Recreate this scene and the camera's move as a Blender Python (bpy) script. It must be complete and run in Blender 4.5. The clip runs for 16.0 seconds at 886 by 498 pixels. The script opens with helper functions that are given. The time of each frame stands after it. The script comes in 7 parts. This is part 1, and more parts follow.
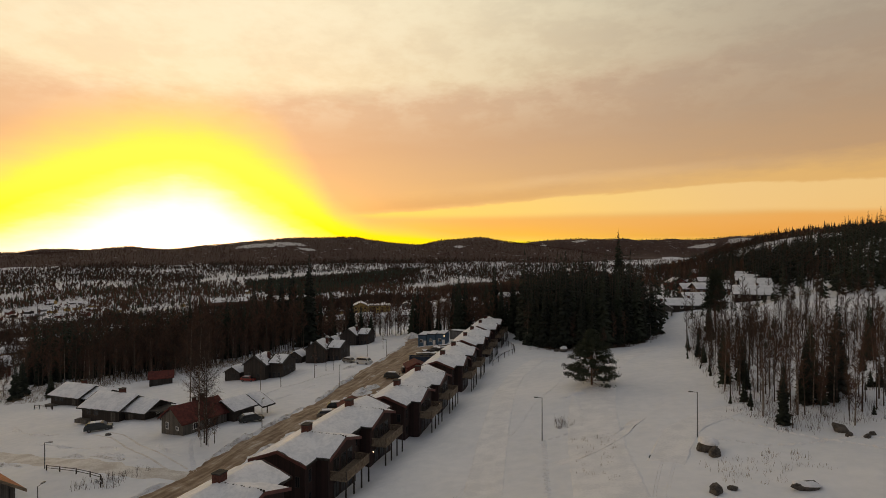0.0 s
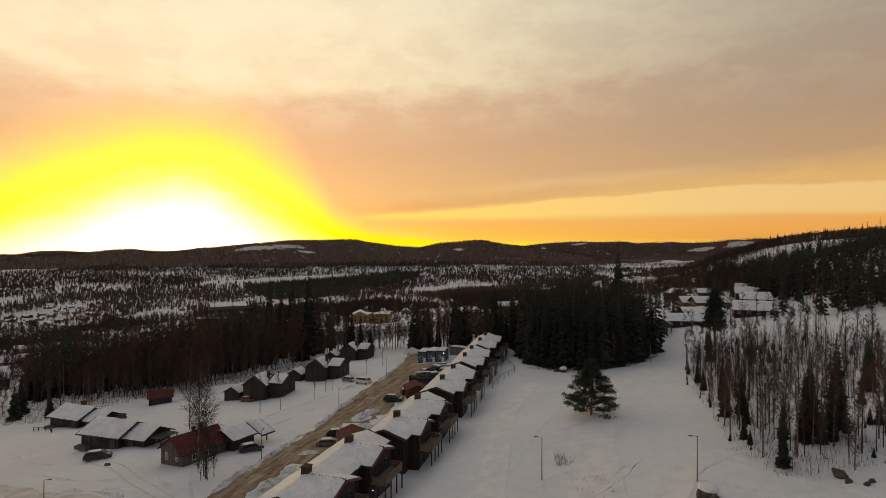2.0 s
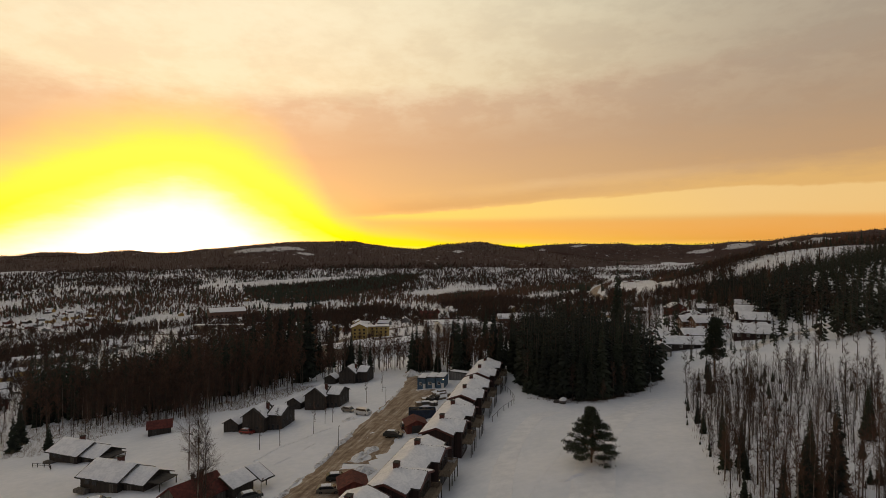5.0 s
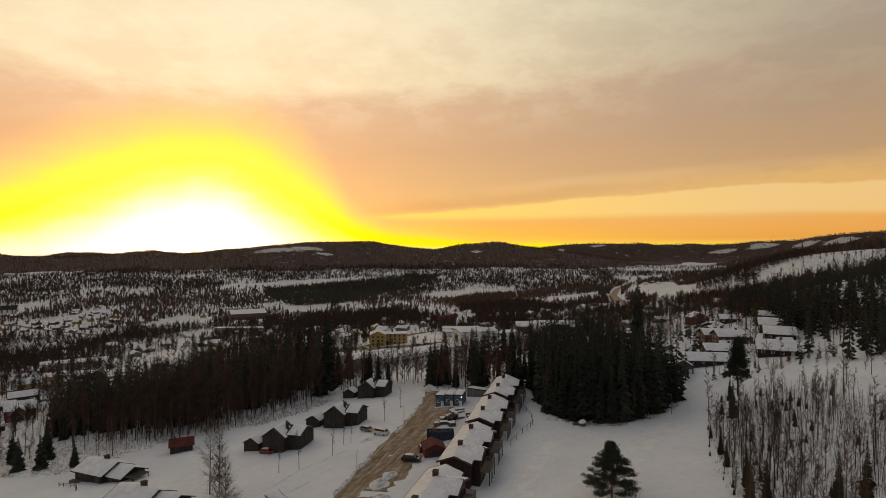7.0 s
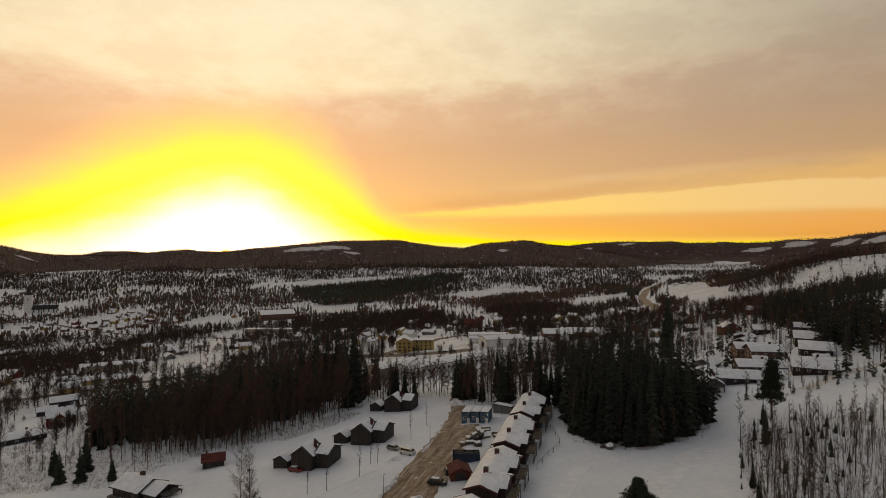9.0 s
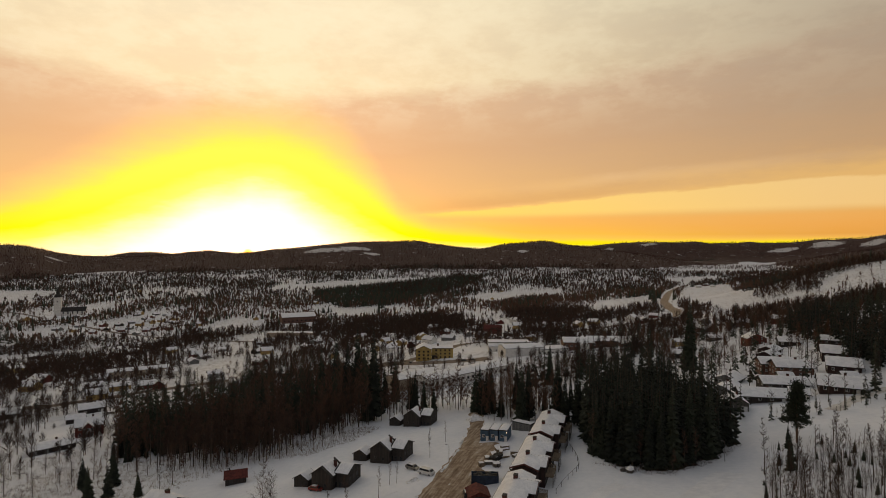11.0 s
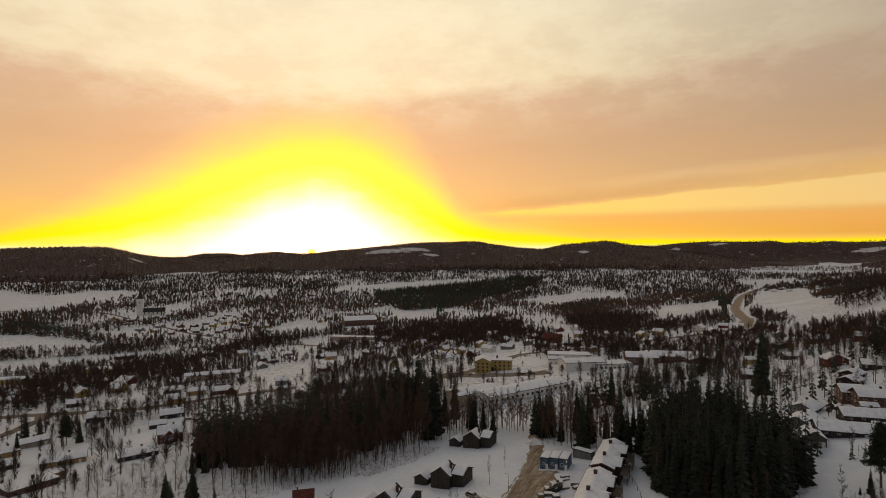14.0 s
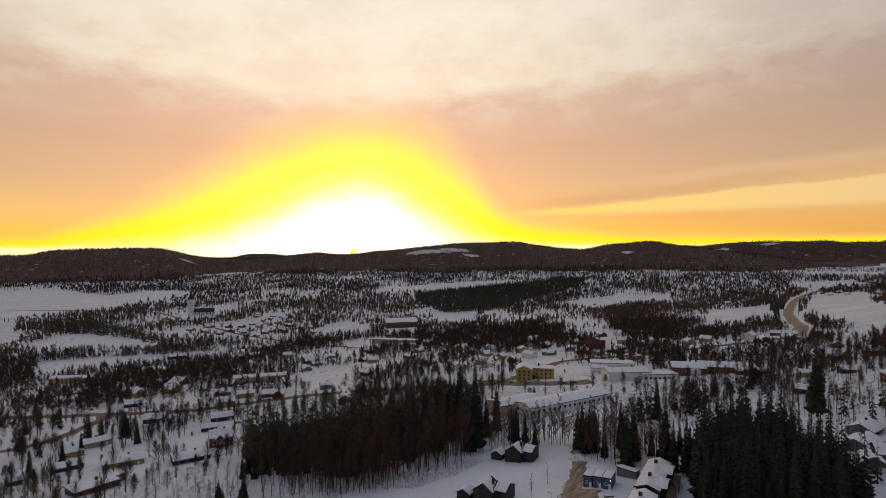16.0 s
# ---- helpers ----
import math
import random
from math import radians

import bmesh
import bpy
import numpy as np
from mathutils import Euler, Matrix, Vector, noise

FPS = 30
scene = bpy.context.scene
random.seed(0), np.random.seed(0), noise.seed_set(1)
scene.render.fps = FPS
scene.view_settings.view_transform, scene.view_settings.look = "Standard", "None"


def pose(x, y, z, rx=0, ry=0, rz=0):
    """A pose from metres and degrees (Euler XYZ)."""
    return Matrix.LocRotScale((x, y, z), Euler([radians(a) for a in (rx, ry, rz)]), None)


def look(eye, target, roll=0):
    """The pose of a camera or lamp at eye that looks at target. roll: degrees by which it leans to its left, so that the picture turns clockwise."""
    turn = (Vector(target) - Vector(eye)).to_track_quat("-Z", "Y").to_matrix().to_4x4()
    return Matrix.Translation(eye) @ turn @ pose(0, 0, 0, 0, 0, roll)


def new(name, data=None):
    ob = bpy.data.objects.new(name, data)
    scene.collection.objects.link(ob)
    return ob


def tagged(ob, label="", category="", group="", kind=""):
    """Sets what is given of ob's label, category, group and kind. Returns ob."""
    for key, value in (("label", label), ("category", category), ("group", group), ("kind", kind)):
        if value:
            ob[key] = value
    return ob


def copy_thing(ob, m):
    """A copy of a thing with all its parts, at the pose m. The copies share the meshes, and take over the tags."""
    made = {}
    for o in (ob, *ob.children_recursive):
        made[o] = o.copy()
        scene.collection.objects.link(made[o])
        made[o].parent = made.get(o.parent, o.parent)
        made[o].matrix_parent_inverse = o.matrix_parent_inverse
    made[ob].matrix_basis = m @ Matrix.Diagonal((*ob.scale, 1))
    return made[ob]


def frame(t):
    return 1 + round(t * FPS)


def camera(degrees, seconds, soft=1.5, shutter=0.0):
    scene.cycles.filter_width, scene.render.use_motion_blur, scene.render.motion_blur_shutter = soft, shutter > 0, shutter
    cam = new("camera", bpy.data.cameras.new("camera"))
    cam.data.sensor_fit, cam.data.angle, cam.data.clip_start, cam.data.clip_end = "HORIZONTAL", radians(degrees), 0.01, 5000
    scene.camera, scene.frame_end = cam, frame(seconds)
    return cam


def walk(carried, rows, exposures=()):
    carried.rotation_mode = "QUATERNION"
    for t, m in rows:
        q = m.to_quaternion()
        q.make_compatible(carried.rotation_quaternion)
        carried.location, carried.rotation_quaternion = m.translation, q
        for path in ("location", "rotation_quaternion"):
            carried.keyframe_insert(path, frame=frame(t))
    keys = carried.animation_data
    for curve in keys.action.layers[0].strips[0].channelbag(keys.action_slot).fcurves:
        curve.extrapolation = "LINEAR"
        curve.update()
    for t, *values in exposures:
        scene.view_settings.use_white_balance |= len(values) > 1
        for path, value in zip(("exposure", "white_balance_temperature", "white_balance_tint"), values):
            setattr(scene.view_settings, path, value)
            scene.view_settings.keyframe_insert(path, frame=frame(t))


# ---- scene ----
cam = camera(77.3, 16.0, soft=0.75)
# seconds, place in metres, turn to the left, tilt up, roll
ROWS = [
    (0.0, 0.00, 0.00, 23.49, -0.00, 0.01, 0.05),
    (0.5, -0.04, -0.02, 24.78, -0.02, 0.06, 0.02),
    (1.0, -0.06, -0.03, 26.12, -0.02, 0.13, -0.01),
    (1.5, -0.07, -0.06, 27.43, -0.02, 0.18, -0.04),
    (2.0, -0.09, -0.09, 28.82, -0.04, 0.21, -0.08),
    (2.5, -0.12, -0.13, 30.29, -0.06, 0.25, -0.10),
    (3.0, -0.14, -0.19, 31.72, -0.11, 0.25, -0.12),
    (3.5, -0.15, -0.21, 33.18, -0.15, 0.25, -0.13),
    (4.0, -0.18, -0.20, 34.74, -0.16, 0.27, -0.14),
    (6.5, -0.28, 0.36, 42.49, 0.65, 0.23, -0.13),
    (7.0, -0.27, 0.40, 44.17, 1.76, 0.17, -0.13),
    (7.5, -0.23, 0.39, 45.83, 2.48, 0.09, -0.13),
    (8.0, -0.18, 0.35, 47.55, 3.10, 0.03, -0.13),
    (8.5, -0.11, 0.28, 49.30, 3.72, -0.02, -0.11),
    (9.0, -0.05, 0.17, 51.04, 4.50, -0.07, -0.08),
    (11.5, 0.31, -0.34, 58.98, 6.93, -0.10, 0.03),
    (12.0, 0.38, -0.62, 60.64, 7.50, -0.12, 0.07),
    (12.5, 0.42, -0.95, 62.33, 8.41, -0.13, 0.10),
    (13.0, 0.48, -1.36, 64.05, 9.55, -0.14, 0.12),
    (13.5, 0.52, -1.84, 65.74, 11.13, -0.15, 0.15),
    (14.0, 0.54, -2.33, 67.38, 12.58, -0.16, 0.17),
    (14.5, 0.52, -2.80, 68.96, 13.84, -0.17, 0.19),
    (15.0, 0.44, -3.25, 70.50, 15.27, -0.17, 0.21),
    (15.5, 0.34, -3.67, 71.97, 16.23, -0.18, 0.23),
    (16.0, 0.24, -4.08, 73.43, 16.71, -0.19, 0.26),
]
walk(cam, [(t, pose(x, y, z, 90 + pitch, roll, yaw)) for t, x, y, z, yaw, pitch, roll in ROWS],
     [(0.0, 0.0, 6900, 8), (13.0, 0.0, 7000, 8), (14.5, 0.0, 6700, 9), (15.3, 0.0, 6250, 12), (16.0, 0.0, 5950, 15)])


# ---- sky and light ----
class Net:
    """Short way to write node trees: every call makes one node and gives its first output."""

    def __init__(self, tree):
        self.t = tree
        tree.nodes.clear()

    def put(self, kind, *links, **sets):
        n = self.t.nodes.new(kind)
        for k, v in sets.items():
            if k == "operation":
                n.operation = v
            elif k == "blend_type":
                n.blend_type = v
            elif k == "data_type":
                n.data_type = v
        for i, v in enumerate(links):
            self.set(n.inputs[i], v)
        return n

    def set(self, socket, v):
        if v is None:
            return
        if isinstance(v, bpy.types.NodeSocket):
            self.t.links.new(v, socket)
        else:
            socket.default_value = v

    def m(self, op, a, b=None, c=None):
        return self.put("ShaderNodeMath", a, b, c, operation=op).outputs[0]

    def mix(self, f, a, b, kind="MIX"):
        n = self.t.nodes.new("ShaderNodeMix")
        n.data_type, n.blend_type = "RGBA", kind
        self.set(n.inputs[0], f), self.set(n.inputs[6], a), self.set(n.inputs[7], b)
        return n.outputs[2]

    def ramp(self, f, stops, smooth=False):
        n = self.t.nodes.new("ShaderNodeValToRGB")
        if smooth:
            n.color_ramp.interpolation = "EASE"
        e = n.color_ramp.elements
        while len(e) < len(stops):
            e.new(0.5)
        for one, (p, c) in zip(e, stops):
            one.position = p
        for one, (p, c) in zip(e, stops):
            one.position = p
            one.color = (*c, 1) if len(c) == 3 else c
        self.set(n.inputs[0], f)
        return n.outputs

    def noise(self, vector, scale, detail=4, rough=0.55, out=0):
        n = self.t.nodes.new("ShaderNodeTexNoise")
        self.set(n.inputs["Vector"], vector)
        n.inputs["Scale"].default_value, n.inputs["Detail"].default_value, n.inputs["Roughness"].default_value = scale, detail, rough
        return n.outputs[out]


def rgb(r, g, b):
    """Linear colour from the usual 0 to 255."""
    return tuple(((c / 255 + 0.055) / 1.055) ** 2.4 if c > 10 else c / 255 / 12.92 for c in (r, g, b))


SUN_BEARING, SUN_HEIGHT = -25.9, 0.3

world = bpy.data.worlds.new("sunset_sky")
scene.world = world
world.use_nodes = True
w = Net(world.node_tree)
way = w.put("ShaderNodeTexCoord").outputs["Generated"]
xyz = w.put("ShaderNodeSeparateXYZ", way).outputs
bearing = w.m("MULTIPLY", w.m("ARCTAN2", xyz[0], xyz[1]), 57.2958)
height = w.m("MULTIPLY", w.m("ARCSINE", xyz[2]), 57.2958)
aside = w.m("SUBTRACT", bearing, SUN_BEARING)
aside = w.m("SUBTRACT", aside, w.m("MULTIPLY", w.m("ROUND", w.m("DIVIDE", aside, 360)), 360))
away = w.m("ABSOLUTE", aside)
up = w.m("MAXIMUM", height, 0)
# soft ripples in the cloud deck, long along the horizon
flat = w.put("ShaderNodeCombineXYZ", w.m("MULTIPLY", bearing, 0.035), w.m("MULTIPLY", height, 0.16), 3.3).outputs[0]
ripple = w.noise(flat, 2.2, 7, 0.6)
fine = w.noise(w.put("ShaderNodeCombineXYZ", w.m("MULTIPLY", bearing, 0.09), w.m("MULTIPLY", height, 0.32), 8.1).outputs[0], 3.0, 8, 0.62)
bent = w.m("ADD", up, w.m("MULTIPLY", w.m("SUBTRACT", ripple, 0.5), 3.0))
bent = w.m("ADD", bent, w.m("MULTIPLY", w.m("SUBTRACT", fine, 0.5), 2.4))
bent = w.m("ADD", bent, w.m("MULTIPLY", w.m("SUBTRACT", 44, w.m("MINIMUM", away, 60)), 0.06))
lift = w.m("MULTIPLY", bent, 1 / 60)
warm = w.ramp(lift, [(0.0, rgb(250, 200, 70)), (0.045, rgb(243, 190, 95)), (0.095, rgb(222, 170, 112)), (0.19, rgb(214, 162, 118)),
                     (0.265, rgb(222, 178, 140)), (0.30, rgb(243, 218, 178)), (0.42, rgb(248, 230, 196)), (0.62, rgb(198, 185, 171)), (1.0, rgb(126, 128, 138))])[0]
cool = w.ramp(lift, [(0.0, rgb(222, 154, 78)), (0.05, rgb(218, 168, 108)), (0.09, rgb(216, 168, 104)), (0.13, rgb(182, 142, 108)), (0.21, rgb(166, 138, 116)),
                     (0.3, rgb(162, 144, 128)), (0.42, rgb(170, 164, 150)), (0.62, rgb(152, 152, 153)), (1.0, rgb(108, 113, 126))])[0]
side = w.ramp(w.m("MULTIPLY", away, 1 / 90), [(0.1, (0, 0, 0)), (0.75, (1, 1, 1))], True)[0]
deck = w.mix(side, warm, cool)
deck = w.mix(w.ramp(w.m("MULTIPLY", away, 1 / 180), [(0.35, (0, 0, 0)), (1, (1, 1, 1))], True)[0], deck, (*rgb(119, 120, 131), 1))
# mottled light in the high cloud
mottle = w.noise(w.put("ShaderNodeCombineXYZ", w.m("MULTIPLY", bearing, 0.05), w.m("MULTIPLY", height, 0.11), 1.7).outputs[0], 3.4, 9, 0.64)
high = w.ramp(w.m("MULTIPLY", up, 1 / 40), [(0.25, (0, 0, 0)), (0.42, (1, 1, 1))], True)[0]
pale = w.ramp(mottle, [(0.42, (0, 0, 0)), (0.62, (1, 1, 1))], True)[0]
glare = w.ramp(w.m("MULTIPLY", away, 1 / 90), [(0.0, (1, 1, 1)), (0.7, (0.15, 0.15, 0.15))], True)[0]
deck = w.mix(w.m("MULTIPLY", w.m("MULTIPLY", high, pale), w.m("MULTIPLY", glare, 0.34)), deck, (1.0, 0.9, 0.66, 1))
grey_part = w.ramp(mottle, [(0.34, (1, 1, 1)), (0.5, (0, 0, 0))], True)[0]
deck = w.mix(w.m("MULTIPLY", w.m("MULTIPLY", high, grey_part), 0.08), deck, (*rgb(176, 160, 148), 1))
# a clear, bright streak low in the deck, away from the sun, under a dark wedge of cloud
def by_bearing(stops):
    """A height in degrees that changes with the way aside from the sun."""
    return w.m("MULTIPLY", w.ramp(w.m("ADD", w.m("MULTIPLY", aside, 1 / 180), 0.5), [(0.5 + d / 180, (h / 20,) * 3) for d, h in stops])[0], 20.0)


wisp = w.m("MULTIPLY", w.m("SUBTRACT", fine, 0.5), 0.9)
roof = w.m("ADD", by_bearing([(16, 3.4), (21, 3.8), (27, 4.3), (38, 5.35), (54, 6.1), (66, 5.8), (90, 5.5)]), wisp)
over = w.m("SUBTRACT", up, roof)
sill = w.m("SUBTRACT", up, by_bearing([(16, 3.4), (27, 3.4), (40, 3.6), (56, 3.6), (66, 3.1), (90, 3.0)]))
band = w.m("MULTIPLY", w.ramp(w.m("ADD", w.m("MULTIPLY", over, 0.5), 0.5), [(0.38, (1, 1, 1)), (0.54, (0, 0, 0))], True)[0], w.ramp(w.m("ADD", w.m("MULTIPLY", sill, 0.4), 0.5), [(0.28, (0, 0, 0)), (0.62, (1, 1, 1))], True)[0])
turn = w.m("MULTIPLY", aside, 1 / 90)
reach = w.ramp(turn, [(0.16, (0, 0, 0)), (0.22, (1, 1, 1)), (0.8, (0.8, 0.8, 0.8)), (1, (0, 0, 0))], True)[0]
wedge = w.m("MULTIPLY", w.ramp(w.m("MULTIPLY", over, 0.25), [(0.0, (0, 0, 0)), (0.1, (1, 1, 1)), (0.5, (0, 0, 0))], True)[0], w.ramp(turn, [(0.14, (0, 0, 0)), (0.26, (1, 1, 1)), (0.36, (0.8, 0.8, 0.8)), (0.5, (0, 0, 0))], True)[0])
deck = w.mix(w.m("MULTIPLY", wedge, 0.45), deck, (*rgb(186, 132, 88), 1))
pale_line = w.m("MULTIPLY", w.ramp(w.m("MULTIPLY", over, 0.25), [(0.2, (0, 0, 0)), (0.42, (1, 1, 1)), (0.62, (0, 0, 0))], True)[0], w.ramp(turn, [(0.26, (0, 0, 0)), (0.4, (1, 1, 1)), (0.75, (0, 0, 0))], True)[0])
deck = w.mix(w.m("MULTIPLY", w.m("MULTIPLY", pale_line, fine), 0.55), deck, (*rgb(232, 190, 142), 1))
deck = w.mix(w.m("MULTIPLY", w.m("MULTIPLY", band, reach), 0.8), deck, w.mix(w.ramp(turn, [(0.2, (0, 0, 0)), (0.6, (1, 1, 1))])[0], (*rgb(255, 214, 92), 1), (*rgb(238, 200, 140), 1)))
under = w.m("MULTIPLY", w.ramp(w.m("MULTIPLY", up, 0.2), [(0.2, (0, 0, 0)), (0.4, (1, 1, 1)), (0.56, (1, 1, 1)), (0.7, (0, 0, 0))], True)[0], w.ramp(turn, [(0.2, (0, 0, 0)), (0.36, (1, 1, 1))], True)[0])
deck = w.mix(w.m("MULTIPLY", under, 0.55), deck, (*rgb(232, 160, 84), 1))
low = w.ramp(w.m("MULTIPLY", up, 0.1), [(0.0, (1, 1, 1)), (0.32, (0, 0, 0))], True)[0]
glowing = w.ramp(turn, [(0.2, (1, 1, 1)), (0.62, (0, 0, 0))], True)[0]
deck = w.mix(w.m("MULTIPLY", w.m("MULTIPLY", low, glowing), 0.9), deck, (1.0, 0.62, 0.03, 1))
# the glow of the sun at the ridge: white, then clear yellow, then orange, under a lopsided arch
arch = by_bearing([(-60, 0.6), (-27, 1.0), (-21.5, 3.0), (-15, 6.4), (-9, 10.2), (-3, 12.4), (2, 12.8), (6, 12.2), (9.5, 10.4), (12.5, 7.0), (15, 3.8), (18.5, 2.2), (28, 1.1), (60, 0.6)])
core = by_bearing([(-60, 0.0), (-17, 0.0), (-12, 1.2), (-8, 2.8), (-4, 4.9), (0, 5.9), (3, 5.6), (6, 4.0), (9, 2.0), (12, 0.5), (16, 0.0), (60, 0.0)])
ring = w.m("DIVIDE", w.m("SUBTRACT", up, core), w.m("MAXIMUM", w.m("SUBTRACT", arch, core), 0.9))
ring = w.m("ADD", ring, w.m("MULTIPLY", w.m("SUBTRACT", fine, 0.5), 0.22))
halo = w.ramp(w.m("ADD", w.m("MULTIPLY", ring, 0.4), 0.3), [(0.0, (3.0, 2.6, 1.9, 1)), (0.2, (1.6, 1.5, 1.1, 1)), (0.29, (1.15, 1.06, 0.55, 1)), (0.36, (1.02, 0.92, 0.14, 1)), (0.45, (1.0, 0.87, 0.012, 1)),
                                                               (0.56, (1.0, 0.80, 0.02, 0.97)), (0.66, (1.0, 0.68, 0.10, 0.62)), (0.86, (0.9, 0.5, 0.2, 0.0))], False)
halo_share = halo[1]
lit = w.mix(halo_share, deck, halo[0])
# the sun's own disc, just over the crest
disc = w.m("SQRT", w.m("ADD", w.m("MULTIPLY", aside, aside), w.m("POWER", w.m("ADD", height, 0.55), 2.0)))
lit = w.mix(w.ramp(disc, [(0.2, (1, 1, 1)), (0.8, (0, 0, 0))], True)[0], lit, (1.8, 1.15, 0.16, 1))
air = w.t.nodes.new("ShaderNodeTexSky")
air.sky_type, air.sun_disc, air.sun_elevation, air.sun_rotation = "NISHITA", False, radians(1.0), radians(SUN_BEARING)
sky_light = w.mix(0.06, lit, air.outputs[0])
w.put("ShaderNodeOutputWorld", w.put("ShaderNodeBackground", sky_light, 1.0).outputs[0])

# the sun stands behind the ridge, which keeps the valley in shade
sun = new("sun", bpy.data.lights.new("sun", "SUN"))
sun.data.energy, sun.data.angle, sun.data.color = 2.0, radians(0.53), (1.0, 0.62, 0.3)
toward = Vector((math.sin(radians(SUN_BEARING)), math.cos(radians(SUN_BEARING)), math.tan(radians(SUN_HEIGHT))))
sun.matrix_world = look((0, 0, 400), Vector((0, 0, 400)) - toward)


# ---- materials ----
def material(name, build, rough=0.8, metal=0.0, bump=None):
    """build(net, place) gives the colour; bump (strength, distance, scale) roughens the surface."""
    mat = bpy.data.materials.new(name)
    mat.use_nodes = True
    n = Net(mat.node_tree)
    co = n.put("ShaderNodeTexCoord").outputs["Object"]
    shader = n.t.nodes.new("ShaderNodeBsdfPrincipled")
    n.set(shader.inputs["Base Color"], build(n, co))
    shader.inputs["Roughness"].default_value, shader.inputs["Metallic"].default_value = rough, metal
    if bump:
        b = n.t.nodes.new("ShaderNodeBump")
        b.inputs["Strength"].default_value, b.inputs["Distance"].default_value = bump[0], bump[1]
        n.set(b.inputs["Height"], n.noise(co, bump[2], 5, 0.6))
        n.set(shader.inputs["Normal"], b.outputs[0])
    n.put("ShaderNodeOutputMaterial", shader.outputs[0])
    return mat


def two(a, b, scale, detail=5, lo=0.35, hi=0.65, per_object=0.0, fine=0.0):
    """A colour that wanders between a and b in patches of about 1/scale metres."""
    def build(n, co):
        f = n.noise(co, scale, detail)
        if fine:
            f = n.m("ADD", f, n.m("MULTIPLY", n.m("SUBTRACT", n.noise(co, fine, 3), 0.5), 0.6))
        if per_object:
            r = n.put("ShaderNodeObjectInfo").outputs["Random"]
            f = n.m("ADD", f, n.m("MULTIPLY", n.m("SUBTRACT", r, 0.5), per_object))
        return n.ramp(f, [(lo, a), (hi, b)])[0]
    return build


def boards(a, b, pitch, axis=0):
    """Upright or lying boards with dark joints."""
    def build(n, co):
        s = n.put("ShaderNodeSeparateXYZ", co).outputs
        run = s[2] if axis == 2 else n.m("ADD", s[0], s[1])
        saw = n.m("FRACT", n.m("MULTIPLY", run, 1 / pitch))
        cell = n.m("FLOOR", n.m("MULTIPLY", run, 1 / pitch))
        tone = n.m("FRACT", n.m("MULTIPLY", n.m("SINE", n.m("MULTIPLY", cell, 12.9898)), 43758.5))
        f = n.m("ADD", n.m("MULTIPLY", tone, 0.5), n.m("MULTIPLY", n.noise(co, 1.3, 6), 0.6))
        base = n.ramp(f, [(0.25, a), (0.8, b)])[0]
        gap = n.m("LESS_THAN", saw, 0.09)
        return n.mix(n.m("MULTIPLY", gap, 0.7), base, (a[0] * 0.3, a[1] * 0.3, a[2] * 0.3, 1))
    return build


def snow_ground(n, co):
    """Snow with wind drifts, trodden greyish patches and old leaf litter under the woods far away."""
    f = n.noise(co, 0.05, 6)
    g = n.noise(co, 0.6, 5)
    base = n.ramp(n.m("ADD", n.m("MULTIPLY", f, 0.6), n.m("MULTIPLY", g, 0.4)), [(0.3, (0.64, 0.67, 0.72)), (0.6, (0.79, 0.80, 0.835)), (0.8, (0.86, 0.865, 0.885))])[0]
    speck = n.ramp(n.noise(co, 2.4, 3, 0.7), [(0.70, (0, 0, 0)), (0.78, (1, 1, 1))])[0]
    patch = n.ramp(n.noise(co, 0.06, 4), [(0.5, (0, 0, 0)), (0.68, (1, 1, 1))])[0]
    base = n.mix(n.m("MULTIPLY", n.m("MULTIPLY", speck, patch), 0.45), base, (0.16, 0.13, 0.10, 1))
    # low bushes and trodden ground down in the valley
    y = n.put("ShaderNodeSeparateXYZ", co).outputs[1]
    down = n.ramp(n.m("MULTIPLY", y, 0.001), [(0.25, (0, 0, 0)), (0.36, (1, 1, 1))])[0]
    bush = n.ramp(n.noise(co, 0.3, 5, 0.65), [(0.5, (0, 0, 0)), (0.62, (1, 1, 1))])[0]
    heath = n.ramp(n.noise(co, 0.011, 5, 0.6), [(0.34, (0, 0, 0)), (0.46, (1, 1, 1))])[0]
    return n.mix(n.m("MULTIPLY", n.m("MULTIPLY", n.m("MULTIPLY", bush, heath), down), 0.62), base, (0.085, 0.055, 0.042, 1))


# clearings on the wooded slopes: x, y, half length, half depth
CLEARINGS = [(-1090, 3290, 170, 90), (-940, 3360, 110, 70), (-800, 3255, 60, 40), (-1330, 3560, 60, 30), (101, 3449, 40, 50), (-2350, 2650, 60, 30), (755, 4400, 90, 60), (1108, 4470, 80, 40), (1900, 4050, 110, 50), (2159, 4016, 100, 80), (2357, 3855, 90, 60), (2510, 3741, 120, 60), (-2420, 3300, 120, 60)]


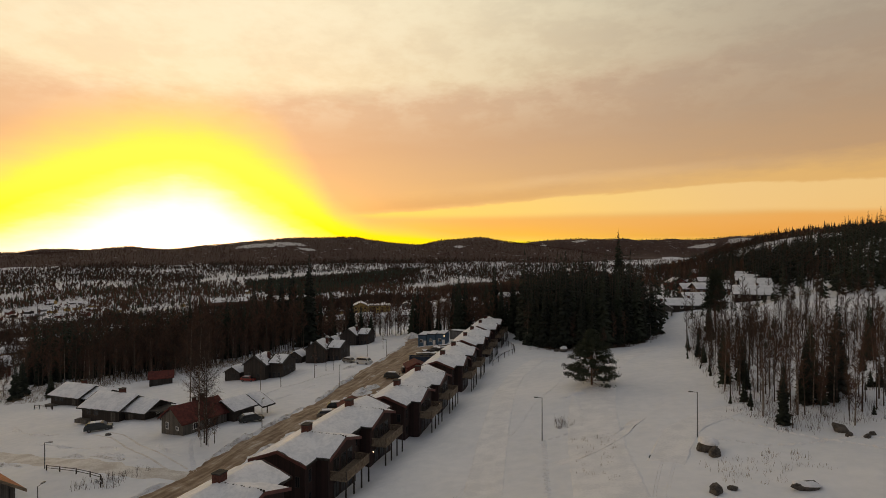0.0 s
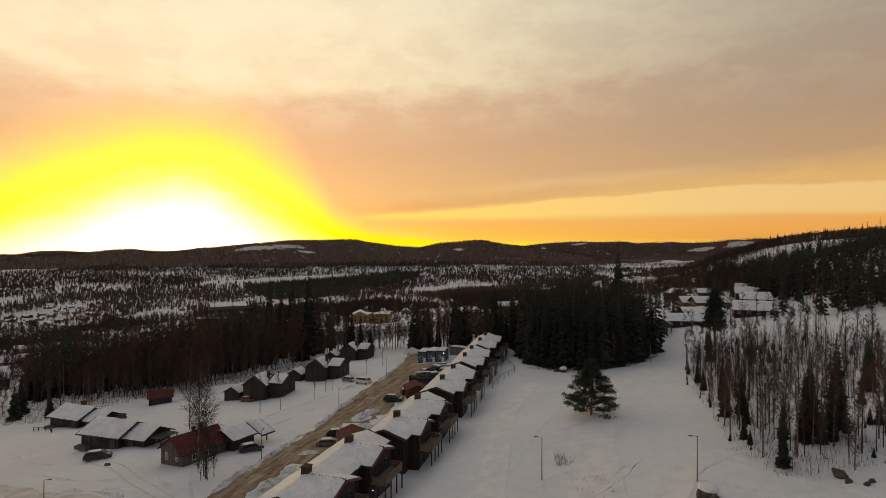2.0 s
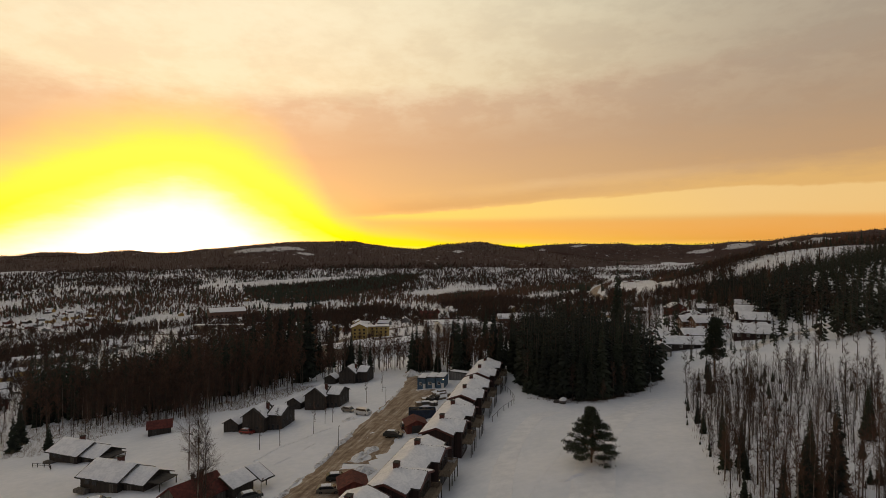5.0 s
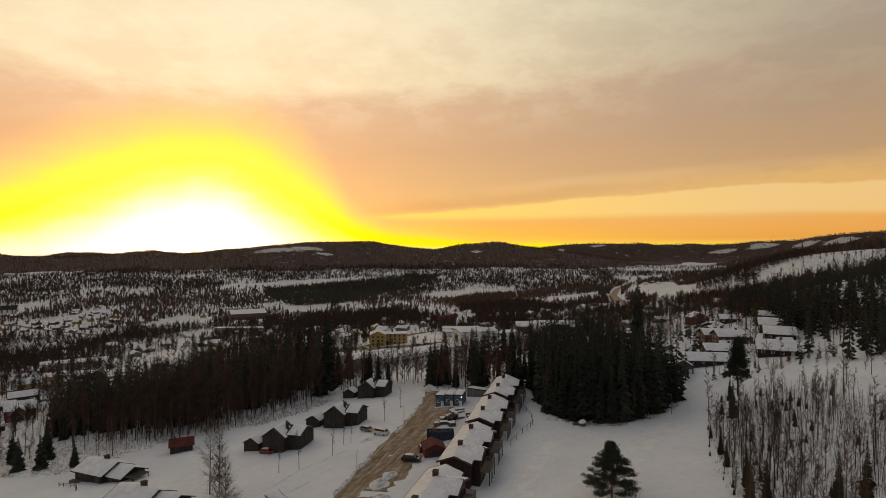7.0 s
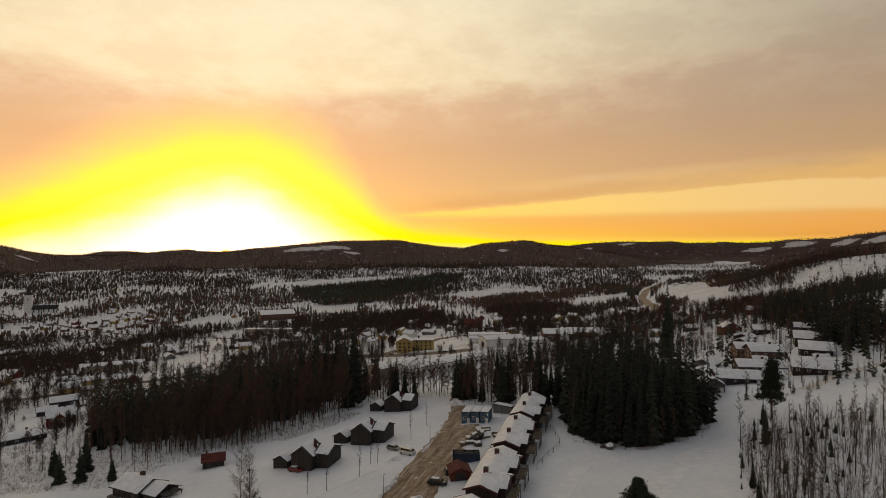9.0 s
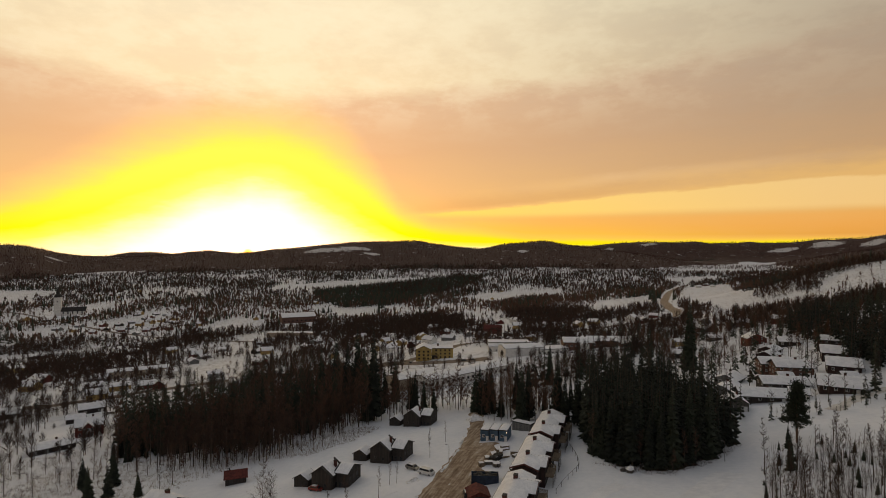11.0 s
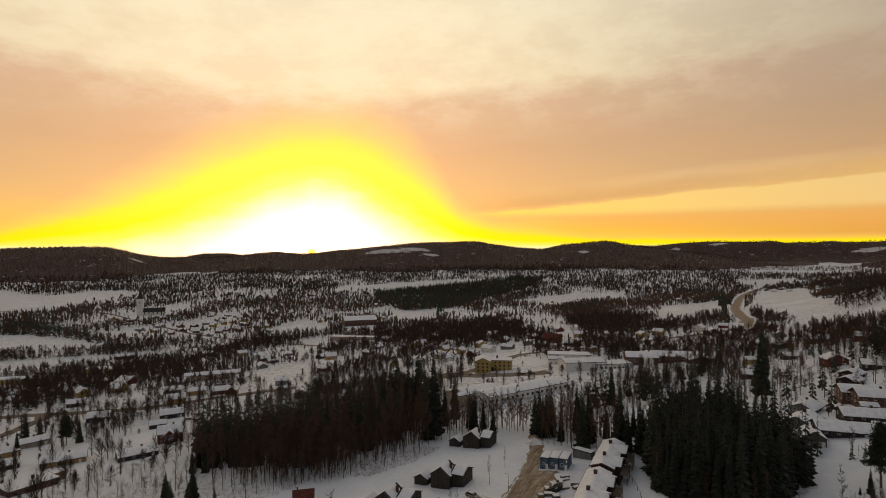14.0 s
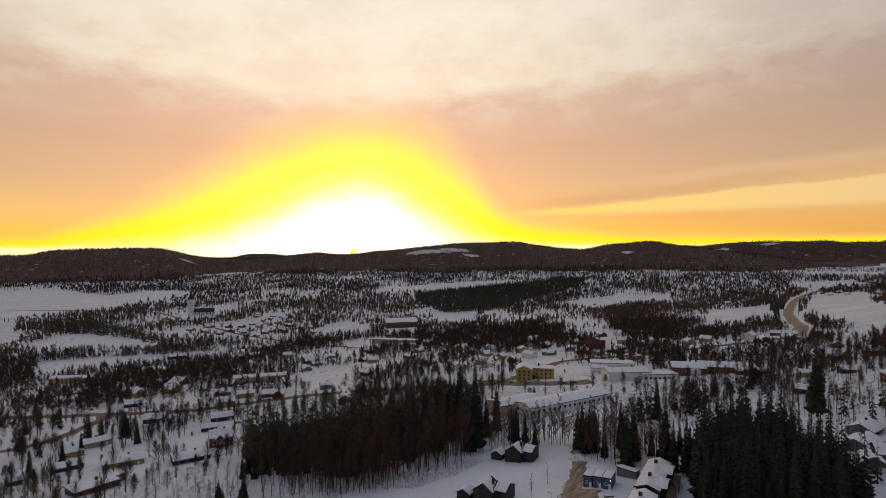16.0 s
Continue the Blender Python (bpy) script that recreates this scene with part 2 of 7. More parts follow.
def hill_forest(n, co):
    """Far slopes: dense dark wood, the red evening glare put into its colour, with snowy clearings."""
    f = n.ramp(n.noise(co, 0.02, 8, 0.7), [(0.35, (0.042, 0.018, 0.013)), (0.7, (0.070, 0.031, 0.023))])[0]
    s = n.put("ShaderNodeSeparateXYZ", co).outputs
    bare = 0.0
    for x, y, a, b in CLEARINGS:
        u, v = n.m("MULTIPLY", n.m("SUBTRACT", s[0], x), 1 / a), n.m("MULTIPLY", n.m("SUBTRACT", s[1], y), 1 / b)
        q = n.m("ADD", n.m("MULTIPLY", u, u), n.m("MULTIPLY", v, v))
        bare = n.m("MAXIMUM", bare, n.m("SUBTRACT", 1.3, q))
    edge = n.m("ADD", bare, n.m("MULTIPLY", n.m("SUBTRACT", n.noise(co, 0.022, 9, 0.75), 0.5), 4.5))
    return n.mix(n.ramp(edge, [(0.45, (0, 0, 0)), (0.7, (1, 1, 1))])[0], f, (0.55, 0.53, 0.53, 1))


SNOW = material("snow", snow_ground, 0.75, bump=(0.4, 0.22, 0.8))
ROOF_SNOW = material("roof_snow", two((0.70, 0.71, 0.74), (0.85, 0.85, 0.87), 0.5, fine=2), 0.7, bump=(0.3, 0.1, 1.2))
HILL = material("hill_forest", hill_forest, 0.95)
# dirt of the ploughed heaps, and the shade of the ski grooves
BANK = material("dirt_and_shade_snow", two((0.40, 0.37, 0.34), (0.80, 0.80, 0.81), 0.9, 8, 0.30, 0.52, fine=7), 0.85, bump=(0.9, 0.3, 1.6))


def wheel_worn(n, co):
    """Sand and packed snow drawn out along the lane, with brown wheel lines."""
    s = n.put("ShaderNodeSeparateXYZ", co).outputs
    run = n.m("ADD", n.m("MULTIPLY", s[1], 0.976), n.m("MULTIPLY", s[0], 0.22))
    over = n.m("SUBTRACT", n.m("MULTIPLY", s[0], 0.976), n.m("MULTIPLY", s[1], 0.22))
    long = n.put("ShaderNodeCombineXYZ", over, n.m("MULTIPLY", run, 0.09), s[2]).outputs[0]
    f = n.m("ADD", n.m("MULTIPLY", n.noise(long, 1.1, 6, 0.6), 0.62), n.m("MULTIPLY", n.noise(co, 0.5, 8, 0.65), 0.38))
    return n.ramp(f, [(0.36, (0.12, 0.075, 0.045)), (0.48, (0.25, 0.175, 0.115)), (0.57, (0.38, 0.30, 0.22)), (0.68, (0.62, 0.58, 0.54))])[0]


DIRT = material("sanded_road", wheel_worn, 0.9, bump=(0.6, 0.1, 2.4))
PACKED = material("trodden_snow", two((0.58, 0.55, 0.53), (0.76, 0.75, 0.75), 0.5, 7, 0.34, 0.66, fine=4), 0.85, bump=(0.5, 0.08, 3.0))
PISTE = material("groomed_snow", two((0.70, 0.71, 0.74), (0.83, 0.83, 0.85), 0.4, 6, fine=4), 0.7, bump=(0.5, 0.12, 1.6))
TRACK = material("packed_snow", two((0.50, 0.46, 0.42), (0.74, 0.72, 0.69), 0.4, 8, 0.34, 0.66, fine=4), 0.85, bump=(0.4, 0.06, 3.0))
ASPHALT = material("winter_asphalt", two((0.085, 0.062, 0.048), (0.21, 0.16, 0.125), 0.25, 7, 0.34, 0.66, fine=2), 0.85)
BARK = material("spruce_bark", two((0.035, 0.026, 0.02), (0.10, 0.075, 0.055), 3.0), 0.95, bump=(0.6, 0.05, 9))
BIRCH_BARK = material("birch_bark", two((0.05, 0.036, 0.029), (0.26, 0.21, 0.17), 1.6, 5, 0.46, 0.66, per_object=0.3), 0.85)
TWIG = material("bare_twigs", two((0.040, 0.022, 0.015), (0.115, 0.060, 0.039), 0.4, per_object=0.4), 0.95)
PINE_BARK = material("pine_bark", two((0.06, 0.04, 0.03), (0.22, 0.12, 0.07), 1.2), 0.95)
NEEDLES = material("spruce_needles", two((0.010, 0.014, 0.009), (0.034, 0.042, 0.024), 0.9, per_object=0.35), 0.9)
# needles of the far hills, with the sunset's red glare mixed into the colour
HILL_NEEDLES = material("evening_tinted_needles", two((0.036, 0.015, 0.011), (0.064, 0.028, 0.020), 0.01), 0.95)
PINE_NEEDLES = material("pine_needles", two((0.012, 0.018, 0.010), (0.036, 0.045, 0.024), 1.2, per_object=0.2), 0.9)
RED_ROW = material("dark_red_boards", boards((0.018, 0.009, 0.008), (0.040, 0.017, 0.014), 0.22), 0.8)
TRIM_RED = material("red_painted_trim", two((0.085, 0.026, 0.022), (0.14, 0.045, 0.036), 2.0), 0.6)
DARK_WOOD = material("dark_stained_boards", boards((0.018, 0.014, 0.012), (0.045, 0.035, 0.029), 0.2), 0.8)
GREY_WOOD = material("weathered_grey_boards", boards((0.065, 0.058, 0.05), (0.14, 0.125, 0.108), 0.22), 0.85)
PALE_WOOD = material("pale_fence_wood", two((0.13, 0.095, 0.065), (0.26, 0.20, 0.14), 3.0), 0.85)
RED_WOOD = material("falu_red_boards", boards((0.085, 0.020, 0.015), (0.17, 0.042, 0.03), 0.2), 0.85)
YELLOW_WALL = material("yellow_render", two((0.36, 0.25, 0.08), (0.48, 0.34, 0.12), 0.5, fine=4), 0.85)
YELLOW_WOOD = material("ochre_boards", boards((0.30, 0.19, 0.065), (0.42, 0.28, 0.10), 0.2), 0.85)
WHITE_WALL = material("white_render", two((0.60, 0.58, 0.55), (0.76, 0.74, 0.71), 0.5, fine=4), 0.8)
BEIGE_WALL = material("beige_brick", two((0.26, 0.20, 0.15), (0.40, 0.32, 0.24), 0.7, fine=6), 0.85)
BROWN_BRICK = material("brown_brick", two((0.085, 0.045, 0.033), (0.18, 0.095, 0.068), 0.9, fine=8), 0.85)
BLUE_WALL = material("blue_site_cabin", two((0.035, 0.075, 0.125), (0.07, 0.13, 0.20), 0.8, fine=6), 0.7)
NAVY = material("navy_container_paint", two((0.012, 0.022, 0.045), (0.03, 0.045, 0.08), 0.8, fine=6), 0.7)
GREY_WALL = material("grey_boards", boards((0.10, 0.10, 0.10), (0.2, 0.195, 0.19), 0.2), 0.8)
TILE = material("orange_clay_tiles", two((0.19, 0.055, 0.022), (0.36, 0.115, 0.046), 1.5, fine=7), 0.8)
RED_METAL = material("rusty_red_roof", two((0.065, 0.013, 0.010), (0.14, 0.030, 0.022), 1.4, fine=6), 0.9)
FELT = material("black_roof_felt", two((0.016, 0.014, 0.013), (0.04, 0.036, 0.033), 1.6), 0.85)
BRICK = material("chimney_brick", two((0.055, 0.018, 0.013), (0.11, 0.04, 0.03), 3.0, fine=14), 0.9)
WHITE_TRIM = material("white_painted_trim", two((0.58, 0.57, 0.55), (0.75, 0.74, 0.72), 4), 0.55)
DARK_TRIM = material("dark_trim", two((0.02, 0.017, 0.015), (0.045, 0.038, 0.034), 4), 0.6)
GLASS = material("window_glass", two((0.015, 0.017, 0.02), (0.035, 0.037, 0.042), 0.8), 0.08)
STEEL = material("galvanised_steel", two((0.12, 0.12, 0.12), (0.25, 0.25, 0.25), 5), 0.45, 0.7)
STONE = material("granite", two((0.035, 0.030, 0.027), (0.12, 0.105, 0.092), 1.3, 8, fine=6), 0.9, bump=(0.7, 0.12, 2.5))
RUBBER = material("tyre_rubber", two((0.012, 0.012, 0.012), (0.03, 0.03, 0.03), 6), 0.85)
STRAW = material("dry_grass", two((0.11, 0.075, 0.045), (0.26, 0.19, 0.12), 2.0), 0.95)


def paint(name, c):
    return material(name, two(tuple(v * 0.8 for v in c), c, 2.0, fine=9), 0.3, 0.1)


CAR_DARK, CAR_WHITE, CAR_RED, CAR_GREY = paint("dark_car_paint", (0.03, 0.035, 0.035)), paint("white_car_paint", (0.62, 0.62, 0.62)), paint("red_car_paint", (0.25, 0.03, 0.02)), paint("beige_car_paint", (0.20, 0.18, 0.15))


def lamp_glow(name, colour, power):
    mat = bpy.data.materials.new(name)
    mat.use_nodes = True
    n = Net(mat.node_tree)
    e = n.t.nodes.new("ShaderNodeEmission")
    e.inputs[0].default_value, e.inputs[1].default_value = (*colour, 1), power
    n.put("ShaderNodeOutputMaterial", e.outputs[0])
    return mat


LAMP_ON = lamp_glow("lit_lamp", (1.0, 0.72, 0.4), 3.5)


# ---- the lie of the land ----
# levelled building sites: x, y, ground height, reach
SITES = [
    (-20, 60, -8.0, 16), (-15, 88, -9.0, 16), (-4, 120, -9.3, 18), (3, 150, -9.0, 18), (11, 195, -8.5, 20),
    (-57, 79, -8.5, 18), (-48, 104, -10.4, 14), (-72, 118, -13.0, 18), (-80, 158, -16.5, 18), (-46, 152, -13.0, 14),
    (-24, 162, -10.2, 14), (-35, 185, -12.0, 16), (0, 178, -9.5, 14), (16, 78, -4.4, 14), (33, 70, -1.0, 16), (46, 72, 0.2, 14),
    (29, 108, -2.0, 18), (35, 160, -6.2, 20), (65, 174, -9.0, 20), (58, 99, 0.5, 16), (75, 104, 3.0, 18),
    (140, 228, 4.5, 40), (-204, 250, -35.5, 50), (-53, 425, -27.0, 60), (-9, 640, -40.0, 90), (-20, 290, -17.5, 40),
    (0, 20, 0.5, 25), (90, 140, 1.0, 25), (110, 180, 2.5, 30),
]


def lie(x, y):
    """The broad slope: down to the valley floor, up to wooded hills, from arrays of x and y."""
    slope = 2.0 + 0.09 * x - 0.065 * y
    slope = slope + 33 * np.exp(-(((x - 330) / 130) ** 2 + ((y - 330) / 190) ** 2))
    slope = slope + 46 * np.exp(-(np.abs((x - 565) / 165) ** 3 + ((y - 830) / 240) ** 2))
    floor = -88 + 5 * np.sin(x / 410 + 1) * np.cos(y / 530) + np.clip(y - 2000, 0, None) * 0.02
    d = slope - floor
    h = floor + np.where(d > 120, d, 14 * np.log1p(np.exp(np.clip(d, -400, 120) / 14)))
    h = np.where(slope > 60, 60 + (slope - 60) * 0.3, h)
    return h + hills(x, y)


# crests of the wooded hills: bearing in degrees, height of the crest
CREST = [(-180, 60), (-70, 50), (-60, 42), (-55.4, 40), (-53.6, 38), (-52.2, 63), (-51.2, 69), (-49.2, 72), (-47.3, 72), (-45.7, 75), (-43.7, 65), (-42.4, 42), (-41.4, 16), (-39.4, -10), (-37.4, -17), (-35.3, -15),
         (-33.1, -3), (-31.7, 7), (-30.6, 17), (-29.5, 22), (-28.5, 10), (-27, 3), (-26, 1), (-24.7, 13), (-23.3, 30), (-21.7, 36), (-19.3, 56), (-17.9, 64), (-15.1, 80), (-12.3, 79), (-9.1, 83), (-7.1, 57), (-4.7, 36),
         (-2.2, 24), (-1.2, 42), (-0.1, 58), (1.7, 65), (3.2, 76), (4.1, 77), (5.1, 63), (7.4, 38), (10.1, 18), (13.4, -8), (17, -50), (24, -60), (27, -20), (31, 5), (38, 30), (60, 60), (180, 60)]
FAR_CREST = [(-180, 40), (-60, 30), (-43, 5), (-39.8, 10), (-38, 5), (-36.1, 30), (-34.2, 30), (-33.1, 24), (-31.7, 0), (-28.9, 11), (-25.9, -20), (-10, -10), (4, 45), (5.7, 72), (7.9, 66), (9.6, 77), (11.2, 91), (13.9, 99), (16, 90), (17.5, 103),
             (19, 89), (20.9, 89), (22.3, 101), (23.3, 92), (25.5, 100), (28.1, 119), (30.5, 118), (32.8, 135), (34.1, 137), (40, 120), (180, 60)]


def crest(table, bearing):
    b, h = [p[0] for p in table], [p[1] for p in table]
    return sum(np.interp(bearing + d, b, h) for d in (-0.4, 0.0, 0.4)) / 3


def hills(x, y):
    """How far the hills stand over the valley floor."""
    r = np.hypot(x, y) + 1e-6
    bearing = np.degrees(np.arctan2(x, y))
    main = (crest(CREST, bearing) + 74) * np.exp(-np.abs((r - 3900 - 90 * np.sin(bearing / 2.3)) / 760) ** 2.2)
    far = (crest(FAR_CREST, bearing) + 42) * np.exp(-np.abs((r - 4750) / 420) ** 2)
    return np.maximum(main, far) + 0.05 * np.minimum(main, far)


ROW_CUT = 1.1


def ground(x, y):
    """Height of the snow at x, y (numbers or arrays)."""
    x, y = np.asarray(x, float), np.asarray(y, float)
    h = lie(x, y)
    total, shift = np.zeros_like(h) + 0.25, np.zeros_like(h)
    for sx, sy, sz, reach in SITES:
        w = np.exp(-((x - sx) ** 2 + (y - sy) ** 2) / (2 * reach ** 2))
        total = total + w
        shift = shift + w * (sz - lie(np.float64(sx), np.float64(sy)))
    h = h + shift / total
    near = np.exp(-((np.hypot(x, y - 120) / 220) ** 2))
    drift = 0.30 * np.sin(x / 7.3 + 0.4 * np.sin(y / 9)) * np.cos(y / 8.1) + 0.15 * np.sin(x / 2.9 + y / 4.7 + np.sin(x / 5)) + 0.06 * np.sin(x / 1.1 + 1.5 * np.sin(y / 3.1)) * np.sin(y / 1.7)
    # the foot of the slope is dug away on the balcony side of the row
    beside = (x - np.interp(y, [52.5, 79, 105.5, 136, 165.5, 194], [-27.0, -15.8, -6.2, 1.8, 8.2, 14.6])) * 0.96
    h = h - ROW_CUT * np.exp(-((beside - 6.0) / 4.2) ** 2) * np.clip((y - 38) / 10, 0, 1) * np.clip((206 - y) / 12, 0, 1)
    return h + near * drift


def gz(x, y):
    return float(ground(x, y))


# ---- mesh helpers ----
def mesh_of(name, verts, faces, mats, index=None, smooth=False):
    me = bpy.data.meshes.new(name)
    me.from_pydata([tuple(v) for v in verts], [], [tuple(f) for f in faces])
    for one in mats if isinstance(mats, (list, tuple)) else [mats]:
        me.materials.append(one)
    if index is not None:
        me.polygons.foreach_set("material_index", np.asarray(index, np.int32))
    if smooth:
        me.polygons.foreach_set("use_smooth", np.ones(len(me.polygons), bool))
    me.update()
    return me


def thing(name, x, y, z, turn=0.0):
    e = new(name)
    e.empty_display_size = 0.3
    e.matrix_basis = pose(x, y, z, 0, 0, turn)
    return e


class Build:
    """Collects boxes, slabs, prisms and tubes into one mesh."""

    def __init__(self):
        self.v, self.f = [], []

    def add(self, verts, faces):
        o = len(self.v)
        self.v += [tuple(v) for v in verts]
        self.f += [tuple(i + o for i in f) for f in faces]
        return self

    def box(self, x0, y0, z0, x1, y1, z1, bevel=0.0):
        if bevel:
            b = bevel
            rings = []
            for z, k in ((z0, b), (z0 + b, 0), (z1 - b, 0), (z1, b)):
                rings.append([(x0 + k, y0 + k, z), (x1 - k, y0 + k, z), (x1 - k, y1 - k, z), (x0 + k, y1 - k, z)])
            faces = [(3, 2, 1, 0), (12, 13, 14, 15)]
            for r in range(3):
                faces += [(4 * r + i, 4 * r + (i + 1) % 4, 4 * r + 4 + (i + 1) % 4, 4 * r + 4 + i) for i in range(4)]
            return self.add([p for r in rings for p in r], faces)
        v = [(x0, y0, z0), (x1, y0, z0), (x1, y1, z0), (x0, y1, z0), (x0, y0, z1), (x1, y0, z1), (x1, y1, z1), (x0, y1, z1)]
        return self.add(v, [(3, 2, 1, 0), (4, 5, 6, 7), (0, 1, 5, 4), (1, 2, 6, 5), (2, 3, 7, 6), (3, 0, 4, 7)])

    def prism(self, outline, x0, x1, axis=0):
        """An outline of (across, z) drawn out along x (axis 0) or y (axis 1)."""
        n = len(outline)
        place = (lambda s, a, z: (s, a, z)) if axis == 0 else (lambda s, a, z: (-a, s, z))
        v = [place(x0, a, z) for a, z in outline] + [place(x1, a, z) for a, z in outline]
        f = [tuple(range(n))[::-1], tuple(range(n, 2 * n))] + [(i, (i + 1) % n, n + (i + 1) % n, n + i) for i in range(n)]
        return self.add(v, f)

    def tube(self, a, b, r0, r1, sides=6):
        a, b = Vector(a), Vector(b)
        q = (b - a).to_track_quat("Z", "Y")
        v = [a + q @ Vector((r0 * math.cos(6.2832 * i / sides), r0 * math.sin(6.2832 * i / sides), 0)) for i in range(sides)]
        v += [b + q @ Vector((r1 * math.cos(6.2832 * i / sides), r1 * math.sin(6.2832 * i / sides), 0)) for i in range(sides)]
        return self.add(v, [(i, (i + 1) % sides, sides + (i + 1) % sides, sides + i) for i in range(sides)] + [tuple(range(sides))[::-1], tuple(range(sides, 2 * sides))])


def part(name, b, mat, parent, label="", smooth=False):
    """One mesh object under a thing or a part; b is a Build or a ready mesh."""
    me = b if isinstance(b, bpy.types.Mesh) else mesh_of(name, b.v, b.f, mat, smooth=smooth)
    ob = new(name, me)
    ob.parent = parent
    if label:
        ob["label"] = label
    return ob


# ---- ground ----
def lay_ground():
    dense = np.concatenate([np.arange(-62, 62.01, 0.42)])
    rest = np.concatenate([np.arange(-180, -62, 4.0), np.arange(64, 180, 4.0)])
    bear = np.sort(np.concatenate([dense, rest]))
    dist = np.concatenate([np.arange(3, 40, 3.0), np.arange(40, 240, 1.1), 240 * 1.02 ** np.arange(0, 156)])
    dist = np.concatenate([dist[dist < 4850], [4980]])
    B, R = np.meshgrid(np.radians(bear), dist, indexing="ij")
    X, Y = R * np.sin(B), R * np.cos(B)
    Z = ground(X, Y)
    rough = np.clip((R - 2600) / 600, 0, 1)
    Z = Z + rough * 3.0 * np.sin(X / 37 + 2 * np.sin(Y / 53)) * np.cos(Y / 41 + X / 97)
    nb, nr = B.shape
    centre = nb * nr
    verts = np.concatenate([np.stack([X.ravel(), Y.ravel(), Z.ravel()], 1), [[0, 0, gz(0, 0)]]])
    i, j = np.meshgrid(np.arange(nb), np.arange(nr - 1), indexing="ij")
    k = (i + 1) % nb
    quads = np.stack([i * nr + j, i * nr + j + 1, k * nr + j + 1, k * nr + j], -1).reshape(-1, 4)
    fan = [(int(a * nr), int(((a + 1) % nb) * nr), centre) for a in range(nb)]
    me = bpy.data.meshes.new("ground")
    loops = np.concatenate([quads.ravel(), np.array(fan).ravel()])
    me.vertices.add(len(verts)), me.loops.add(len(loops)), me.polygons.add(len(quads) + len(fan))
    me.vertices.foreach_set("co", verts.ravel())
    me.loops.foreach_set("vertex_index", loops.astype(np.int32))
    me.polygons.foreach_set("loop_start", np.concatenate([np.arange(len(quads)) * 4, len(quads) * 4 + np.arange(len(fan)) * 3]).astype(np.int32))
    me.materials.append(SNOW), me.materials.append(HILL)
    wood = (hills(X, Y) > 18)[:, :-1].ravel()
    me.polygons.foreach_set("material_index", np.concatenate([wood, np.zeros(len(fan), bool)]).astype(np.int32))
    me.polygons.foreach_set("use_smooth", np.ones(len(quads) + len(fan), bool))
    me.update(), me.validate()
    tagged(new("ground", me), "rolling snow-covered ground falling to a wide valley with wooded hills", "ground", kind="structure")


lay_ground()


# ---- roads and tracks ----
def smooth_line(points, step):
    """A soft curve through the points, cut to even steps."""
    p = np.array(points, float)
    out = []
    for i in range(len(p) - 1):
        a, b, c, d = p[max(i - 1, 0)], p[i], p[i + 1], p[min(i + 2, len(p) - 1)]
        n = max(2, int(np.hypot(*(c - b)[:2]) / step))
        for k in range(n):
            t = k / n
            out.append(0.5 * (2 * b + (c - a) * t + (2 * a - 5 * b + 4 * c - d) * t * t + (3 * b - a - 3 * c + d) * t ** 3))
    return np.array(out + [p[-1]])


def strip(points, width, lift, seed, step=2.0, across=6, crown=0.0, ragged=0.5):
    """Vertices and faces of a band laid on the ground along the points (x, y)."""
    rng = np.random.default_rng(seed)
    line = smooth_line(points, step)
    d = np.gradient(line, axis=0)
    side = np.stack([d[:, 1], -d[:, 0]], 1) / (np.hypot(d[:, 0], d[:, 1])[:, None] + 1e-9)
    v = []
    for i in range(len(line)):
        wl, wr = (width / 2 * (1 + ragged * rng.uniform(-0.5, 0.5)) for _ in (0, 1))
        for k in range(across + 1):
            u = k / across * 2 - 1
            q = line[i] + side[i] * u * (wl if u < 0 else wr)
            v.append((q[0], q[1], lift * (1 - u ** 6) - 0.12 * u ** 6 + crown * (1 - u * u)))
    v = np.array(v)
    v[:, 2] += ground(v[:, 0], v[:, 1])
    m = across + 1
    f = [(i * m + k, i * m + k + 1, (i + 1) * m + k + 1, (i + 1) * m + k) for i in range(len(line) - 1) for k in range(across)]
    return v, f


def road(name, label, points, width, mat, seed, lift=0.10, step=2.0, category="road"):
    v, f = strip(points, width, lift, seed, step)
    tagged(new(name, mesh_of(name, v, f, mat, smooth=True)), label, category, kind="structure")


LANE = [(-37, 60), (-35.6, 70), (-32, 88), (-28.5, 104), (-24.8, 125), (-20.5, 150), (-15.5, 175), (-12.5, 195), (-11.5, 215), (-13, 240)]
road("road_lane", "brown sanded gravel lane through snow beside the row houses", LANE, 7.0, DIRT, 1)
road("road_parking", "brown sanded parking place beside the lane", [(-25.5, 98), (-23, 110), (-21.5, 121)], 12.0, DIRT, 11, 0.07)
road("road_garage", "brown sanded yard before the garage", [(-20.5, 124), (-16.5, 137), (-14, 147)], 10.5, DIRT, 13, 0.085)
road("road_side", "side lane of packed brownish snow joining the gravel lane", [(-130, 112), (-100, 103), (-76, 93), (-56, 84), (-44, 79), (-35, 78)], 5.4, TRACK, 2, 0.05)
for side in (-0.75, 0.75):
    road("wheel_track", "single wheel track pressed into the yard snow", [(-38 + side, 80 + side), (-50 + side, 91 + side), (-59 + side, 101 + side), (-66 + side, 106 + side)], 0.5, PACKED, 3, 0.03, 1.0, "wheel track")
road("road_yard_end", "muddy building yard at the lane's end", [(-14.5, 146), (-11.5, 162), (-10, 178), (-7, 194)], 12.0, DIRT, 4, 0.06)
